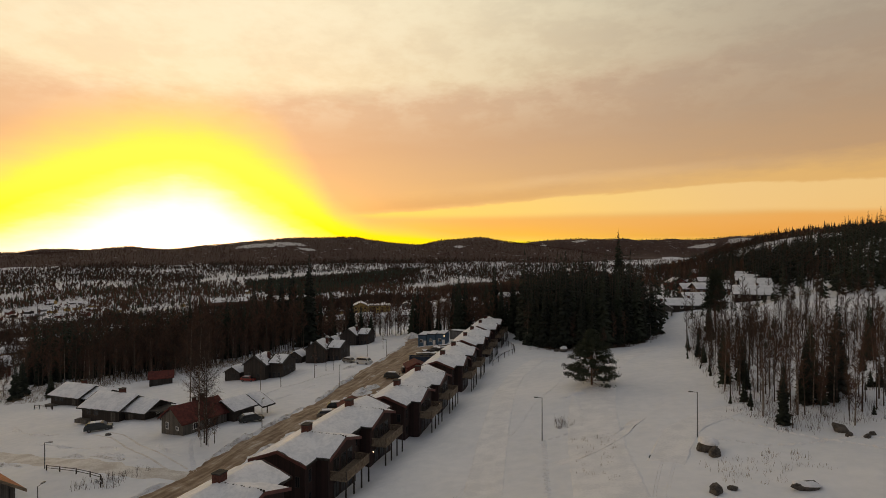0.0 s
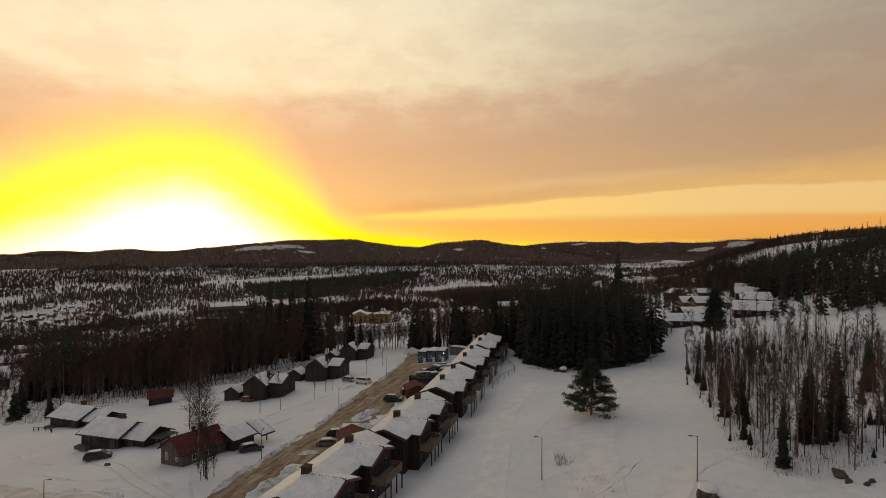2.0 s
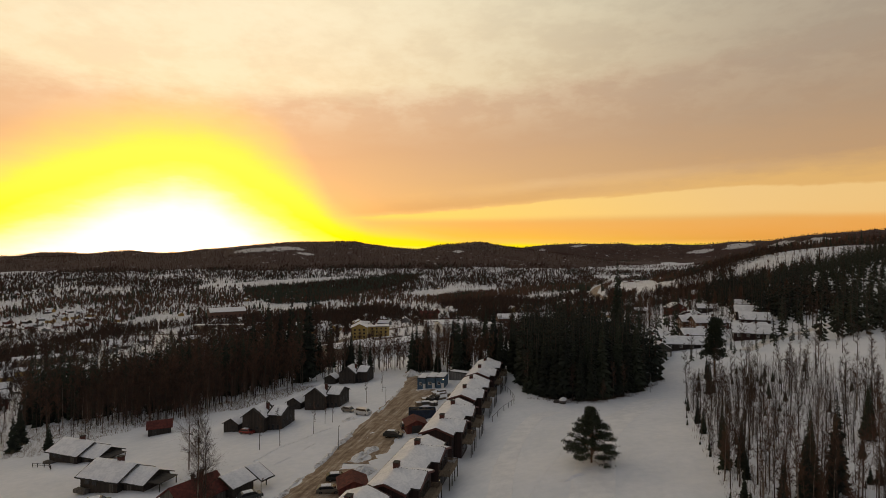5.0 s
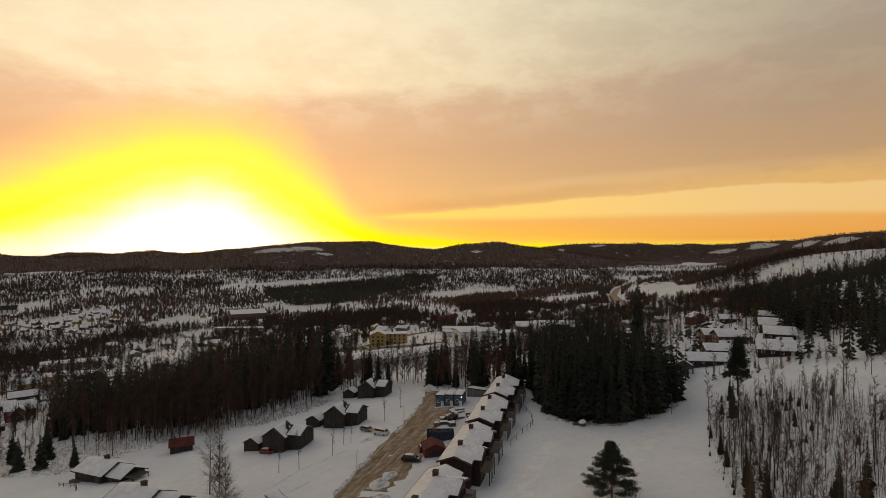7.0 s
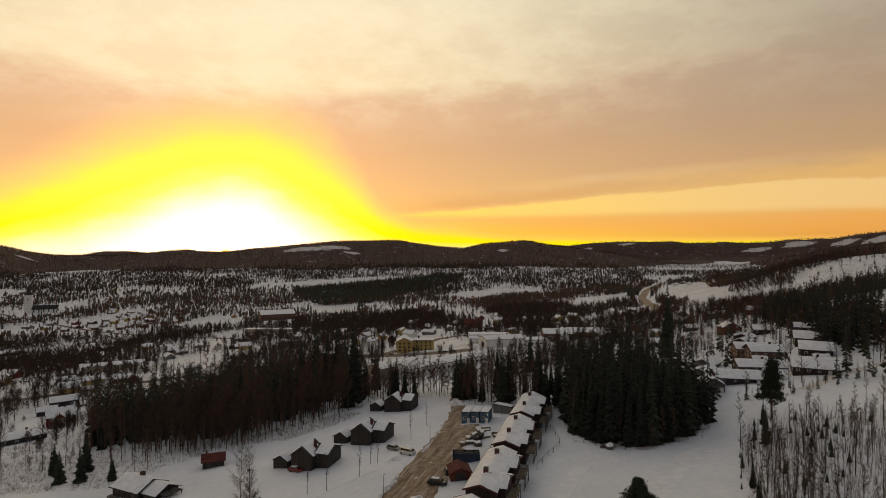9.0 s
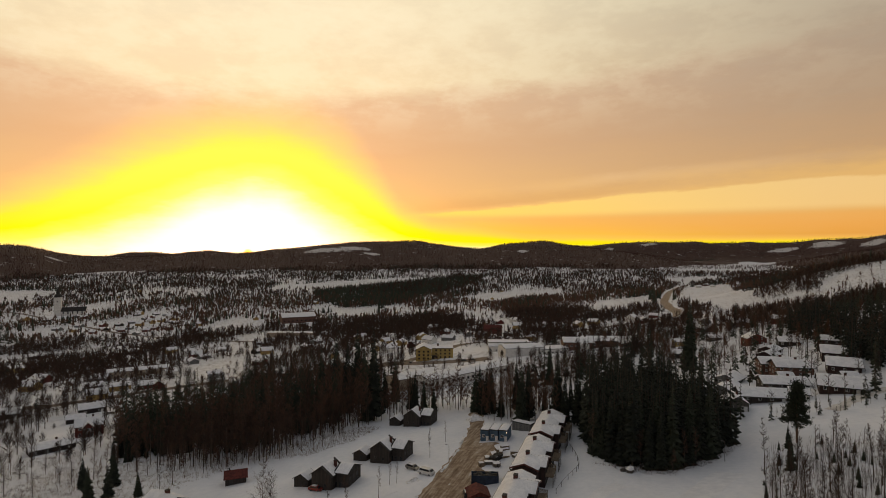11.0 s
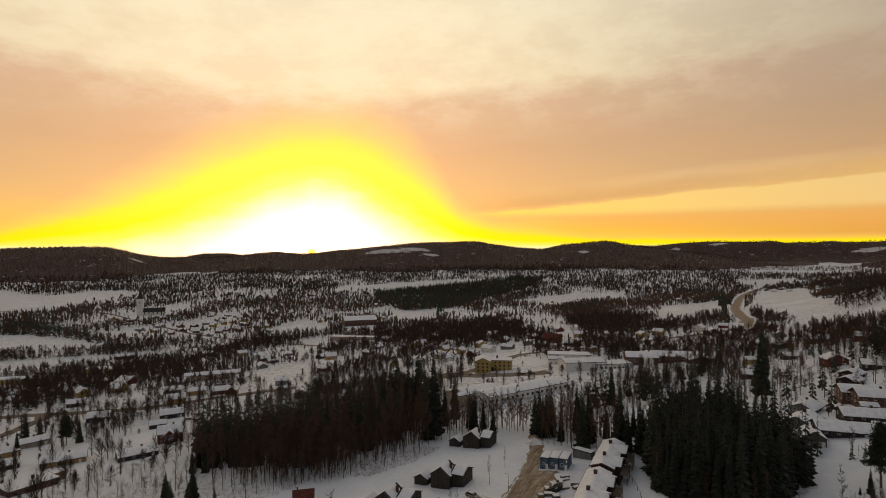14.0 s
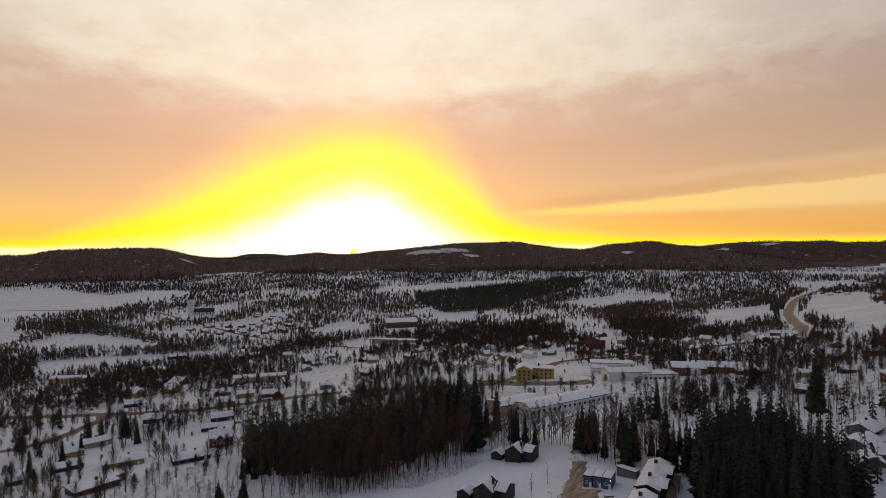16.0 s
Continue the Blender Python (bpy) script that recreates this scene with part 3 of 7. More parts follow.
road("road_village", "wide wet village street with snowy edges", [(-520, 290), (-451, 306), (-377, 316), (-297, 332), (-250, 368), (-204, 391), (-150, 398), (-89, 403), (-62, 455), (-41, 530), (11, 556), (94, 606), (188, 676), (228, 780), (240, 850), (254, 910), (284, 1040), (342, 1235), (415, 1470), (503, 1709), (577, 1880), (707, 2138)], 13.0, ASPHALT, 5, 0.25, 5.0)
road("road_bend", "wide brown sanded main road curving between snowy fields", [(150, 648), (188, 676), (228, 780), (240, 850), (254, 910), (284, 1040), (342, 1235), (415, 1470), (503, 1709), (577, 1880)], 16.0, DIRT, 12, 0.5, 5.0)
road("road_crossing", "brown sanded street between the bungalows", [(-345, 190), (-334, 225), (-327, 250), (-345, 300), (-366, 322)], 9.5, ASPHALT, 6, 0.3, 3.0)
road("road_far", "narrow ploughed road across the far fields", [(-1500, 1050), (-1150, 1120), (-900, 1010), (-640, 860), (-420, 760), (-300, 700)], 8.0, ASPHALT, 7, 0.4, 12.0)
road("road_yard_yellow", "wet asphalt yard beside the yellow building", [(-95, 415), (-62, 402), (-30, 400), (-12, 404)], 20.0, ASPHALT, 8, 0.22, 4.0)
road("road_slope", "steep snowy track up the wooded hill", [(112, 205), (135, 222), (175, 240), (205, 290), (225, 345)], 6.0, TRACK, 9, 0.1, 3.0)


def piste(points, width, seed, label, rim=1.0):
    """A groomed band: a shallow bed with low ridges thrown up along both sides."""
    line = smooth_line(points, 1.2)
    d = np.gradient(line, axis=0)
    side = np.stack([d[:, 1], -d[:, 0]], 1) / (np.hypot(d[:, 0], d[:, 1])[:, None] + 1e-9)
    rng, v = np.random.default_rng(seed), []
    form = [(-1.12, -0.12), (-1.04, 0.20), (-0.98, 0.24), (-0.9, 0.06), (-0.45, 0.05), (0, 0.06), (0.45, 0.05), (0.9, 0.06), (0.98, 0.22), (1.04, 0.19), (1.12, -0.12)]
    for i in range(len(line)):
        end = min(1, i / 5, (len(line) - 1 - i) / 5)
        for u, z in form:
            q = line[i] + side[i] * u * width / 2 + rng.normal(size=2) * 0.06
            v.append((q[0], q[1], z * (rim * (0.4 + 0.9 * rng.random()) if z > 0.08 else 1) * end - 0.15 * (1 - end)))
    v = np.array(v)
    v[:, 2] += ground(v[:, 0], v[:, 1])
    m = len(form)
    f = [(i * m + k, i * m + k + 1, (i + 1) * m + k + 1, (i + 1) * m + k) for i in range(len(line) - 1) for k in range(m - 1)]
    tagged(new("piste", mesh_of("piste", v, f, PISTE, smooth=True)), label, "piste", kind="structure")


piste([(14, 42), (17, 56), (20.5, 74), (26, 96), (36, 124), (48, 144), (64, 164)], 7.0, 31, "wide groomed piste pressed smooth in the snow", 0.3)
piste([(2, 44), (5, 66), (9, 92), (15, 122), (24, 146), (34, 156)], 4.2, 32, "groomed piste beside the row houses", 0.3)
piste([(9.0, 68.6), (13.3, 68.2), (18.3, 70.7), (25.1, 77.5), (31.6, 85.5)], 1.6, 34, "old track across the snowy slope", 0.35)
piste([(13.2, 78.9), (18.7, 77.6), (24.5, 77.6), (29, 80)], 1.2, 35, "old track across the snowy slope", 0.35)
piste([(24, 61), (29.5, 70.5), (34, 76.5), (39, 80), (47, 84)], 4.2, 33, "narrow groomed side track towards the wood", 0.3)


def footprints(points, seed):
    """A line of trodden dents in the snow, each with a low thrown-up rim."""
    rng, b = np.random.default_rng(seed), Build()
    for k, (x, y) in enumerate(smooth_line(points, 0.62)):
        x, y = x + (0.14 if k % 2 else -0.14) + rng.normal() * 0.06, y + rng.normal() * 0.06
        g, s = gz(x, y), rng.uniform(0.8, 1.2)
        ring = lambda r, z: [(x + r * s * math.cos(a * 1.0472), y + 1.4 * r * s * math.sin(a * 1.0472), g + z) for a in range(6)]
        b.add(ring(0.3, -0.02) + ring(0.2, 0.09) + ring(0.12, 0.02), [(i + o, (i + 1) % 6 + o, (i + 1) % 6 + o + 6, i + o + 6) for o in (0, 6) for i in range(6)] + [(12, 13, 14, 15, 16, 17)])
    tagged(new("footprints", mesh_of("footprints", b.v, b.f, PISTE)), "line of footprints trodden into the snow", "footprints", kind="stuff")


for n, pts in enumerate(([(40, 79), (44, 70), (49, 62), (52, 52)], [(29, 108), (24, 98), (21, 84), (14, 79)], [(33, 71), (40, 66), (50, 66), (58, 60)], [(-36, 80), (-41, 90), (-44, 98)], [(-47, 122), (-40, 140), (-30, 152)], [(10, 52), (12, 64), (14.2, 78)])):
    footprints(pts, 70 + n)


def ski_track(points, seed):
    for off in (-0.16, 0.16):
        p = [(x + off, y) for x, y in points]
        v, f = strip(p, 0.14, 0.025, seed, 1.0, 2, ragged=0.1)
        yield v, f


# the grooves lie as flat strips; their shade is put into the colour
for n, pts in enumerate(([(19, 50), (22.2, 57.7), (28.3, 70), (32.3, 76.5), (36.5, 80.2), (41.1, 82.7), (46, 84.8)], [(-1, 56), (3.1, 65.7), (5.5, 71.9), (10.4, 84.3), (16, 97), (23.7, 113), (34, 134)], [(20.2, 50), (23.6, 57.7), (29.8, 69.6), (34, 75.6), (38.5, 78.8), (46, 82.4)])):
    b = Build()
    for v, f in ski_track(pts, 20 + n):
        b.add(v, f)
    tagged(new("ski_track", mesh_of("ski_track", b.v, b.f, BANK)), "pair of narrow ski grooves with their shade coloured in", "ski track", kind="structure")


def bank(points, width, high, seed, label, mat=BANK):
    """A ploughed heap of dirty snow along a line."""
    rng = np.random.default_rng(seed)
    line = smooth_line(points, 0.8)
    d = np.gradient(line, axis=0)
    side = np.stack([d[:, 1], -d[:, 0]], 1) / (np.hypot(d[:, 0], d[:, 1])[:, None] + 1e-9)
    v, m = [], 10
    swell = np.clip(0.55 + 0.35 * np.sin(np.arange(len(line)) * 0.41 + seed) + 0.3 * np.sin(np.arange(len(line)) * 1.13 + 2 * seed), 0.05, 1.2)
    for i in range(len(line)):
        end = min(1, i / 4, (len(line) - 1 - i) / 4)
        for k in range(m + 1):
            u = k / m * 2 - 1
            q = line[i] + side[i] * (u * width / 2 * (0.6 + 0.7 * swell[i]) * (0.75 + 0.4 * rng.random()) + 0.5 * (swell[-1 - i] - 0.5))
            v.append((q[0], q[1], -0.12 + high * end * (0.35 + 0.75 * swell[i]) * (math.cos(u * math.pi / 2) ** 1.2) * (0.55 + 0.75 * rng.random())))
    v = np.array(v)
    v[:, 2] += ground(v[:, 0], v[:, 1])
    f = [(i * (m + 1) + k, i * (m + 1) + k + 1, (i + 1) * (m + 1) + k + 1, (i + 1) * (m + 1) + k) for i in range(len(line) - 1) for k in range(m)]
    tagged(new("snow_bank", mesh_of("snow_bank", v, f, mat)), label, "snow bank", "ploughed snow banks")


for n, (pts, wide, high) in enumerate([
    ([(-40.5, 62), (-39, 70), (-37.5, 76)], 1.4, 0.5), ([(-36.5, 84), (-34, 94), (-32, 104), (-29.5, 118)], 1.8, 0.7), ([(-28.5, 122), (-25.5, 138), (-23.5, 150)], 1.8, 0.8),
    ([(-32.5, 62), (-30.5, 74)], 2.0, 0.6), ([(-29, 84), (-26, 98)], 3.0, 0.9), ([(-19.5, 124), (-16.5, 136)], 5.0, 1.4), ([(-27, 102), (-23, 106)], 3.0, 0.9), ([(-19.5, 113), (-15.5, 121)], 5.5, 1.6),
    ([(-29, 158), (-25, 161)], 5.0, 1.8), ([(-19.5, 165), (-16, 185), (-15.5, 205)], 1.4, 0.5), ([(-16, 226), (-9, 228)], 7.0, 2.6), ([(-62, 90), (-48, 84)], 1.4, 0.5), ([(-80, 92), (-62, 83)], 1.2, 0.4), ([(-76, 101), (-66, 96), (-58, 94), (-52, 90)], 1.3, 0.45), ([(-50, 97), (-46, 91), (-40, 85)], 1.5, 0.5), ([(-92, 119), (-82, 109), (-72, 105)], 1.6, 0.45), ([(-57, 90), (-50, 86.5), (-43, 84)], 1.4, 0.5), ([(-98, 110), (-84, 103), (-78, 98)], 1.5, 0.45), ([(-46, 118), (-38, 128), (-32, 142)], 1.3, 0.35)]):
    clean = n > 12
    bank(pts, wide, high * (0.7 if clean else 1.0), 40 + n, "low ridge of clean ploughed snow beside the cabins" if clean else "heap of dirty ploughed snow along the lane", PISTE if clean else BANK)


for n, pts in enumerate(([(27.4, 87.2), (28.4, 87.7), (29.4, 87.9)], [(25.0, 79.3), (25.7, 79.6), (26.4, 79.8)], [(20.5, 98), (24, 101), (27, 102.5)], [(24.5, 103.5), (28.5, 104.2), (32, 104.6)])):
    bank(pts, 1.6, 0.55, 80 + n, "small mound of clean snow on the slope", PISTE)


# ---- buildings ----
rough = random.Random(5)
shared = {}


def turned(ridge):
    """How a volume's own (along, across, z) lies in the house: ridge along x or along y."""
    return (lambda a, c, z: (a, c, z)) if ridge == "x" else (lambda a, c, z: (-c, a, z))


def roof_snow(l, w, h, slope, thick, put, seed, bare=0.0):
    """Soft snow on both slopes of a roof, with an uneven rim. bare: how much of the ends lies open."""
    rng = np.random.default_rng(seed)
    na, nc = max(8, int(l / 0.8)), 10
    v = []
    for i in range(na + 1):
        for k in range(nc + 1):
            c = (k / nc * 2 - 1)
            a = (i / na * 2 - 1) * (l / 2 - 0.08 - bare * 0.4)
            y = c * (w / 2 - 0.06)
            rim = i in (0, na) or k in (0, nc)
            if rim:
                a, y = a * (1 - 0.02 * rng.random()), y * (1 - 0.03 * rng.random())
            z = h - abs(y) * slope + (0.01 if rim else thick * (0.9 + 0.16 * rng.random()) - 0.08 * max(0, 0.15 - abs(c)) * thick)
            v.append(put(a, y, z))
    f = [(i * (nc + 1) + k, (i + 1) * (nc + 1) + k, (i + 1) * (nc + 1) + k + 1, i * (nc + 1) + k + 1) for i in range(na) for k in range(nc)]
    return mesh_of("snow_cover", v, f, ROOF_SNOW, smooth=True)


def gable(parent, x, y, l, w, h, rise, wall, roof=FELT, ridge="x", snow=0.24, over=0.5, trim=None, foot=-1.5, seed=0, bare=0.0):
    """One gabled volume of a house: wall, roof, snow cover and barge boards."""
    t = turned(ridge)
    put = lambda a, c, z: tuple(p + q for p, q in zip(t(a, c, z), (x, y, 0)))
    b = Build()
    out = [(-w / 2, foot), (w / 2, foot), (w / 2, h), (0, h + rise), (-w / 2, h)]
    n = len(out)
    b.add([put(-l / 2, c, z) for c, z in out] + [put(l / 2, c, z) for c, z in out], [tuple(range(n))[::-1], tuple(range(n, 2 * n))] + [(i, (i + 1) % n, n + (i + 1) % n, n + i) for i in range(n)])
    part("wall", b, wall, parent)
    slope = rise / (w / 2)
    W, L = w / 2 + over, l / 2 + over
    z0, z1, th = h - over * slope + 0.02, h + rise + 0.02, 0.2
    b = Build()
    out = [(-W, z0), (0, z1), (W, z0), (W, z0 + th), (0, z1 + th), (-W, z0 + th)]
    v = [put(-L, c, z) for c, z in out] + [put(L, c, z) for c, z in out]
    b.add(v, [(0, 1, 4, 5), (1, 2, 3, 4), (11, 10, 7, 6), (10, 9, 8, 7)] + [(i, (i + 1) % 6, 6 + (i + 1) % 6, 6 + i)[::-1] for i in range(6)])
    r = part("roof", b, roof, parent)
    if trim:
        for s in (-1, 1):
            b = Build()
            out2 = [(-W, z0 - 0.16), (0, z1 - 0.16), (W, z0 - 0.16), (W, z0 + th + 0.04), (0, z1 + th + 0.04), (-W, z0 + th + 0.04)]
            e0, e1 = s * (L + 0.003), s * (L + 0.05)
            v = [put(e0, c, z) for c, z in out2] + [put(e1, c, z) for c, z in out2]
            b.add(v, [(0, 1, 4, 5), (1, 2, 3, 4), (11, 10, 7, 6), (10, 9, 8, 7)] + [(i, (i + 1) % 6, 6 + (i + 1) % 6, 6 + i) for i in range(6)])
            part("barge_board", b, trim, r)
    if snow:
        me = roof_snow(2 * L, 2 * W, z1 + th, slope, snow, put, seed, bare)
        part("snow_cover", me, ROOF_SNOW, r, "smooth white snow")


def flat_roof(parent, x, y, l, w, h, wall, snow=0.25, foot=-1.5, over=0.35, roof=FELT, seed=0, tilt=0.0):
    b = Build().box(x - l / 2, y - w / 2, foot, x + l / 2, y + w / 2, h)
    part("wall", b, wall, parent)
    b = Build().box(x - l / 2 - over, y - w / 2 - over, h + 0.003, x + l / 2 + over, y + w / 2 + over, h + 0.3)
    r = part("roof", b, roof, parent)
    if snow:
        put = lambda a, c, z: (x + a, y + c, z)
        part("snow_cover", roof_snow(l + 2 * over, w + 2 * over, h + 0.3, 0.0, snow, put, seed), ROOF_SNOW, r, "smooth white snow")


def window(parent, x, y, z, facing, wide=1.1, high=1.2, frame=WHITE_TRIM, name="window", bars=1):
    """A window set 4 cm proud of its wall; facing in degrees from +x. Frame with its pane."""
    key = (name, round(wide, 2), round(high, 2), frame.name, bars)
    if key not in shared:
        t = 0.1
        b = Build()
        b.box(-0.02, -wide / 2, 0, 0.05, -wide / 2 + t, high).box(-0.02, wide / 2 - t, 0, 0.05, wide / 2, high)
        b.box(-0.02, -wide / 2 + t, 0, 0.05, wide / 2 - t, t).box(-0.02, -wide / 2 + t, high - t, 0.05, wide / 2 - t, high)
        for i in range(bars):
            c = -wide / 2 + wide * (i + 1) / (bars + 1)
            b.box(-0.01, c - 0.03, t, 0.045, c + 0.03, high - t)
        g = Build().box(-0.02, -wide / 2 + t, t, 0.015, wide / 2 - t, high - t)
        shared[key] = (mesh_of(name, b.v, b.f, frame), mesh_of("pane", g.v, g.f, GLASS))
    a, g = shared[key]
    ob = part(name, a, None, parent)
    ob.matrix_basis = pose(x, y, z, 0, 0, facing)
    part("pane", g, None, ob)
    return ob


def door(parent, x, y, z, facing, mat=DARK_TRIM, wide=1.0):
    key = ("door", mat.name, wide)
    if key not in shared:
        b = Build().box(-0.02, -wide / 2 - 0.08, 0, 0.05, -wide / 2, 2.1).box(-0.02, wide / 2, 0, 0.05, wide / 2 + 0.08, 2.1).box(-0.02, -wide / 2, 2.02, 0.05, wide / 2, 2.1)
        g = Build().box(-0.02, -wide / 2, 0, 0.02, wide / 2, 2.02)
        h = Build().box(0.02, wide / 2 - 0.16, 0.95, 0.07, wide / 2 - 0.08, 1.07)
        shared[key] = mesh_of("door", b.v + g.v, b.f + [tuple(i + len(b.v) for i in f) for f in g.f], mat), mesh_of("door_handle", h.v, h.f, STEEL)
    ob = part("door", shared[key][0], None, parent)
    ob.matrix_basis = pose(x, y, z, 0, 0, facing)
    part("door_handle", shared[key][1], None, ob)


def chimney(parent, x, y, z0, z1, s=0.8, mat=BRICK):
    b = Build().box(x - s / 2, y - s / 2, z0, x + s / 2, y + s / 2, z1, 0.02)
    c = part("chimney", b, mat, parent)
    part("chimney_cap", Build().box(x - s / 2 - 0.08, y - s / 2 - 0.08, z1 + 0.003, x + s / 2 + 0.08, y + s / 2 + 0.08, z1 + 0.12), FELT, c)


def wall_windows(parent, l, w, sides, rows, n, frame=WHITE_TRIM, x=0, y=0, wide=1.1, high=1.2):
    """Even windows on the named sides ('s' -y, 'n' +y, 'e' +x, 'w' -x), rows at the sill heights given."""
    for s in sides:
        span = l if s in "sn" else w
        m = n if s in "sn" else max(1, round(n * w / l))
        for sill in rows:
            for i in range(m):
                a = -span / 2 + span * (i + 0.5) / m
                px, py, face = {"s": (a, -w / 2, -90), "n": (a, w / 2, 90), "e": (l / 2, a, 0), "w": (-l / 2, a, 180)}[s]
                window(parent, x + px, y + py, sill, face, wide, high, frame)


def railing(parent, x0, x1, y, z, high=1.0, mat=PALE_WOOD):
    b = Build().box(x0, y - 0.04, z + high - 0.08, x1, y + 0.04, z + high).box(x0, y - 0.03, z + 0.08, x1, y + 0.03, z + 0.16)
    n = int(abs(x1 - x0) / 0.16)
    for i in range(n + 1):
        c = x0 + (x1 - x0) * i / n
        b.box(c - 0.045, y - 0.025, z + 0.1, c + 0.045, y + 0.025, z + high - 0.05)
    part("railing", b, mat, parent)


def row_house(x, y, bearing, seed, drop=0.0):
    """A block of two chalets: one long roof, two cross gables over balconies on the slope side (-y)."""
    z = min(gz(x + dx, y + dy) for dx in (-5, 0, 5) for dy in (-8, 0, 8)) + 0.3 - drop
    h = thing("row_house", x, y, z, 90 - bearing)
    gable(h, 0, 0.4, 25, 8.0, 6.15, 1.25, RED_ROW, ridge="x", trim=TRIM_RED, seed=seed, over=0.7, foot=-3.0)
    for n, u in enumerate((-6.2, 6.2)):
        gable(h, u, -2.6, 6.0, 7.6, 6.2, 1.15, RED_ROW, ridge="y", trim=TRIM_RED, seed=seed + 3 + n, over=0.65, foot=-3.0)
        tips = Build()
        for i in range(15):
            tips.box(u - 0.08, -6.2 + 0.4 * i, 7.5, u + 0.08, -6.0 + 0.4 * i, 7.76 + 0.03 * (i % 3))
        part("ridge_tiles", tips, FELT, h, "dark ridge tiles sticking out of the snow")
        chimney(h, u + 0.3, 0.7, 6.4, 8.6, 1.15)
        # balcony with its posts and the glazed doors behind
        b = Build().box(u - 3.4, -8.2, 3.2, u + 3.4, -5.62, 3.4)
        deck = part("balcony", b, PALE_WOOD, h, "wooden balcony on tall posts")
        railing(deck, u - 3.4, u + 3.4, -8.16, 3.4)
        for s in (-3.38, 3.38):
            side = Build().box(u + s - 0.04, -8.1, 4.32, u + s + 0.04, -5.62, 4.4)
            for k in range(15):
                side.box(u + s - 0.025, -8.06 + 0.16 * k, 3.42, u + s + 0.025, -7.97 + 0.16 * k, 4.3)
            part("railing", side, PALE_WOOD, deck)
        for s in (-3.3, -1.1, 1.1, 3.3):
            part("post", Build().box(u + s - 0.09, -8.2, -3.0, u + s + 0.09, -8.02, 3.2 if abs(s) < 2 else 4.45), DARK_WOOD, deck)
        for s in (-1.7, 0.2, 2.0):
            window(h, u + s, -5.6, 3.5, -90, 1.5, 2.0, DARK_TRIM)
            window(h, u + s, -5.6, 0.35, -90, 1.5, 2.0, DARK_TRIM)
        lamp = part("wall_lamp", Build().box(u - 2.95, -5.7, 2.1, u - 2.85, -5.61, 2.24), LAMP_ON, h, "small lit wall lamp") if (seed + n) % 2 == 0 else None
    for u in (-11.4, -1.2, 1.2, 11.4):
        for sill in (0.6, 3.5):
            window(h, u, -3.6, sill, -90, 0.7, 1.7, DARK_TRIM, bars=0)
    for u in (-9.5, -5.5, -2, 2, 5.5, 9.5):
        window(h, u, 4.4, 3.7, 90, 1.1, 1.2)
    door(h, -7.5, 4.4, 0, 90), door(h, 7.5, 4.4, 0, 90)
    for s, face in ((-1, 180), (1, 0)):
        for c in (-2.4, 2.0):
            window(h, s * 12.5, c, 3.1, face, 0.8, 1.4, DARK_TRIM)
    h.matrix_basis = h.matrix_basis @ Matrix.Diagonal((1.0, 0.86, 0.98, 1.0))
    tagged(h, "dark red timber row house with snowy roof and balconies on posts", "house", "row houses along the lane")


for n, (x, y, b) in enumerate([(-25.2, 52.0, 20), (-15.8, 79, 17), (-6.2, 105.5, 15), (1.8, 136, 13), (8.2, 165.5, 12), (14.6, 194, 13)]):
    row_house(x, y, b, 10 * n + 1, 0.0 if n else 1.25)


def carport(name, x, y, turn, l, w, h, rise, label, wall=RED_WOOD, roof=RED_METAL, snow=0.0, seed=0, group=""):
    g = thing(name, x, y, gz(x, y), turn)
    gable(g, 0, 0, l, w, h, rise, wall, roof, snow=snow, over=0.35, seed=seed)
    part("garage_door", Build().box(-l / 2 - 0.06, -1.3, 0, -l / 2 - 0.003, 1.3, 2.1), DARK_TRIM, g)
    tagged(g, label, name.replace("_", " "), group)


carport("garage", -17.6, 108.4, 104, 5.6, 5.4, 2.1, 1.2, "low garage with a bare rusty red roof beside the lane", group="garages between the row houses")
carport("garage", -7.2, 146.6, 102, 5.6, 5.4, 2.1, 1.2, "low garage with a bare rusty red roof beside the lane", group="garages between the row houses")


# -- cabins on the other side of the lane --
def log_cabin(x, y, turn, seed, fence=False):
    c = thing("cabin", x, y, gz(x, y) + 0.15, turn)
    gable(c, -2.2, 0, 10, 8.4, 2.5, 1.9, DARK_WOOD, snow=0.3, over=0.8, seed=seed)
    gable(c, 5.6, 0.6, 5.2, 7.2, 2.1, 1.6, DARK_WOOD, snow=0.3, over=0.7, seed=seed + 1)
    chimney(c, -1.2, 0.4, 3.8, 5.6, 1.0)
    for a in (-5.4, -3.4):
        window(c, a, -4.2, 0.9, -90, 1.3, 1.0, DARK_TRIM)
    door(c, 1.2, -4.2, 0.05, -90, GREY_WOOD)
    door(c, 4.6, -3.0, 0.05, -90, GREY_WOOD)
    window(c, 8.2, 0.5, 0.9, 0, 1.0, 1.0, WHITE_TRIM)
    # the open porch roof at the end, on posts
    b = Build().box(8.3, -2.6, 2.35, 12.0, 2.4, 2.5)
    p = part("porch_roof", b, FELT, c)
    for s in (-2.4, 2.2):
        part("post", Build().box(11.7, s - 0.07, -1.2, 11.86, s + 0.07, 2.35), DARK_WOOD, p)
    b = Build().box(-7.6, -5.6, -0.6, -4.6, -4.25, 0.15)
    part("porch_deck", b, GREY_WOOD, c)
    tagged(c, "low dark log cabin under thick roof snow with a brick chimney", "cabin", "log cabins beside the lane")


log_cabin(-68.6, 119.6, -17, 101)
log_cabin(-94.2, 146.2, -20, 111)

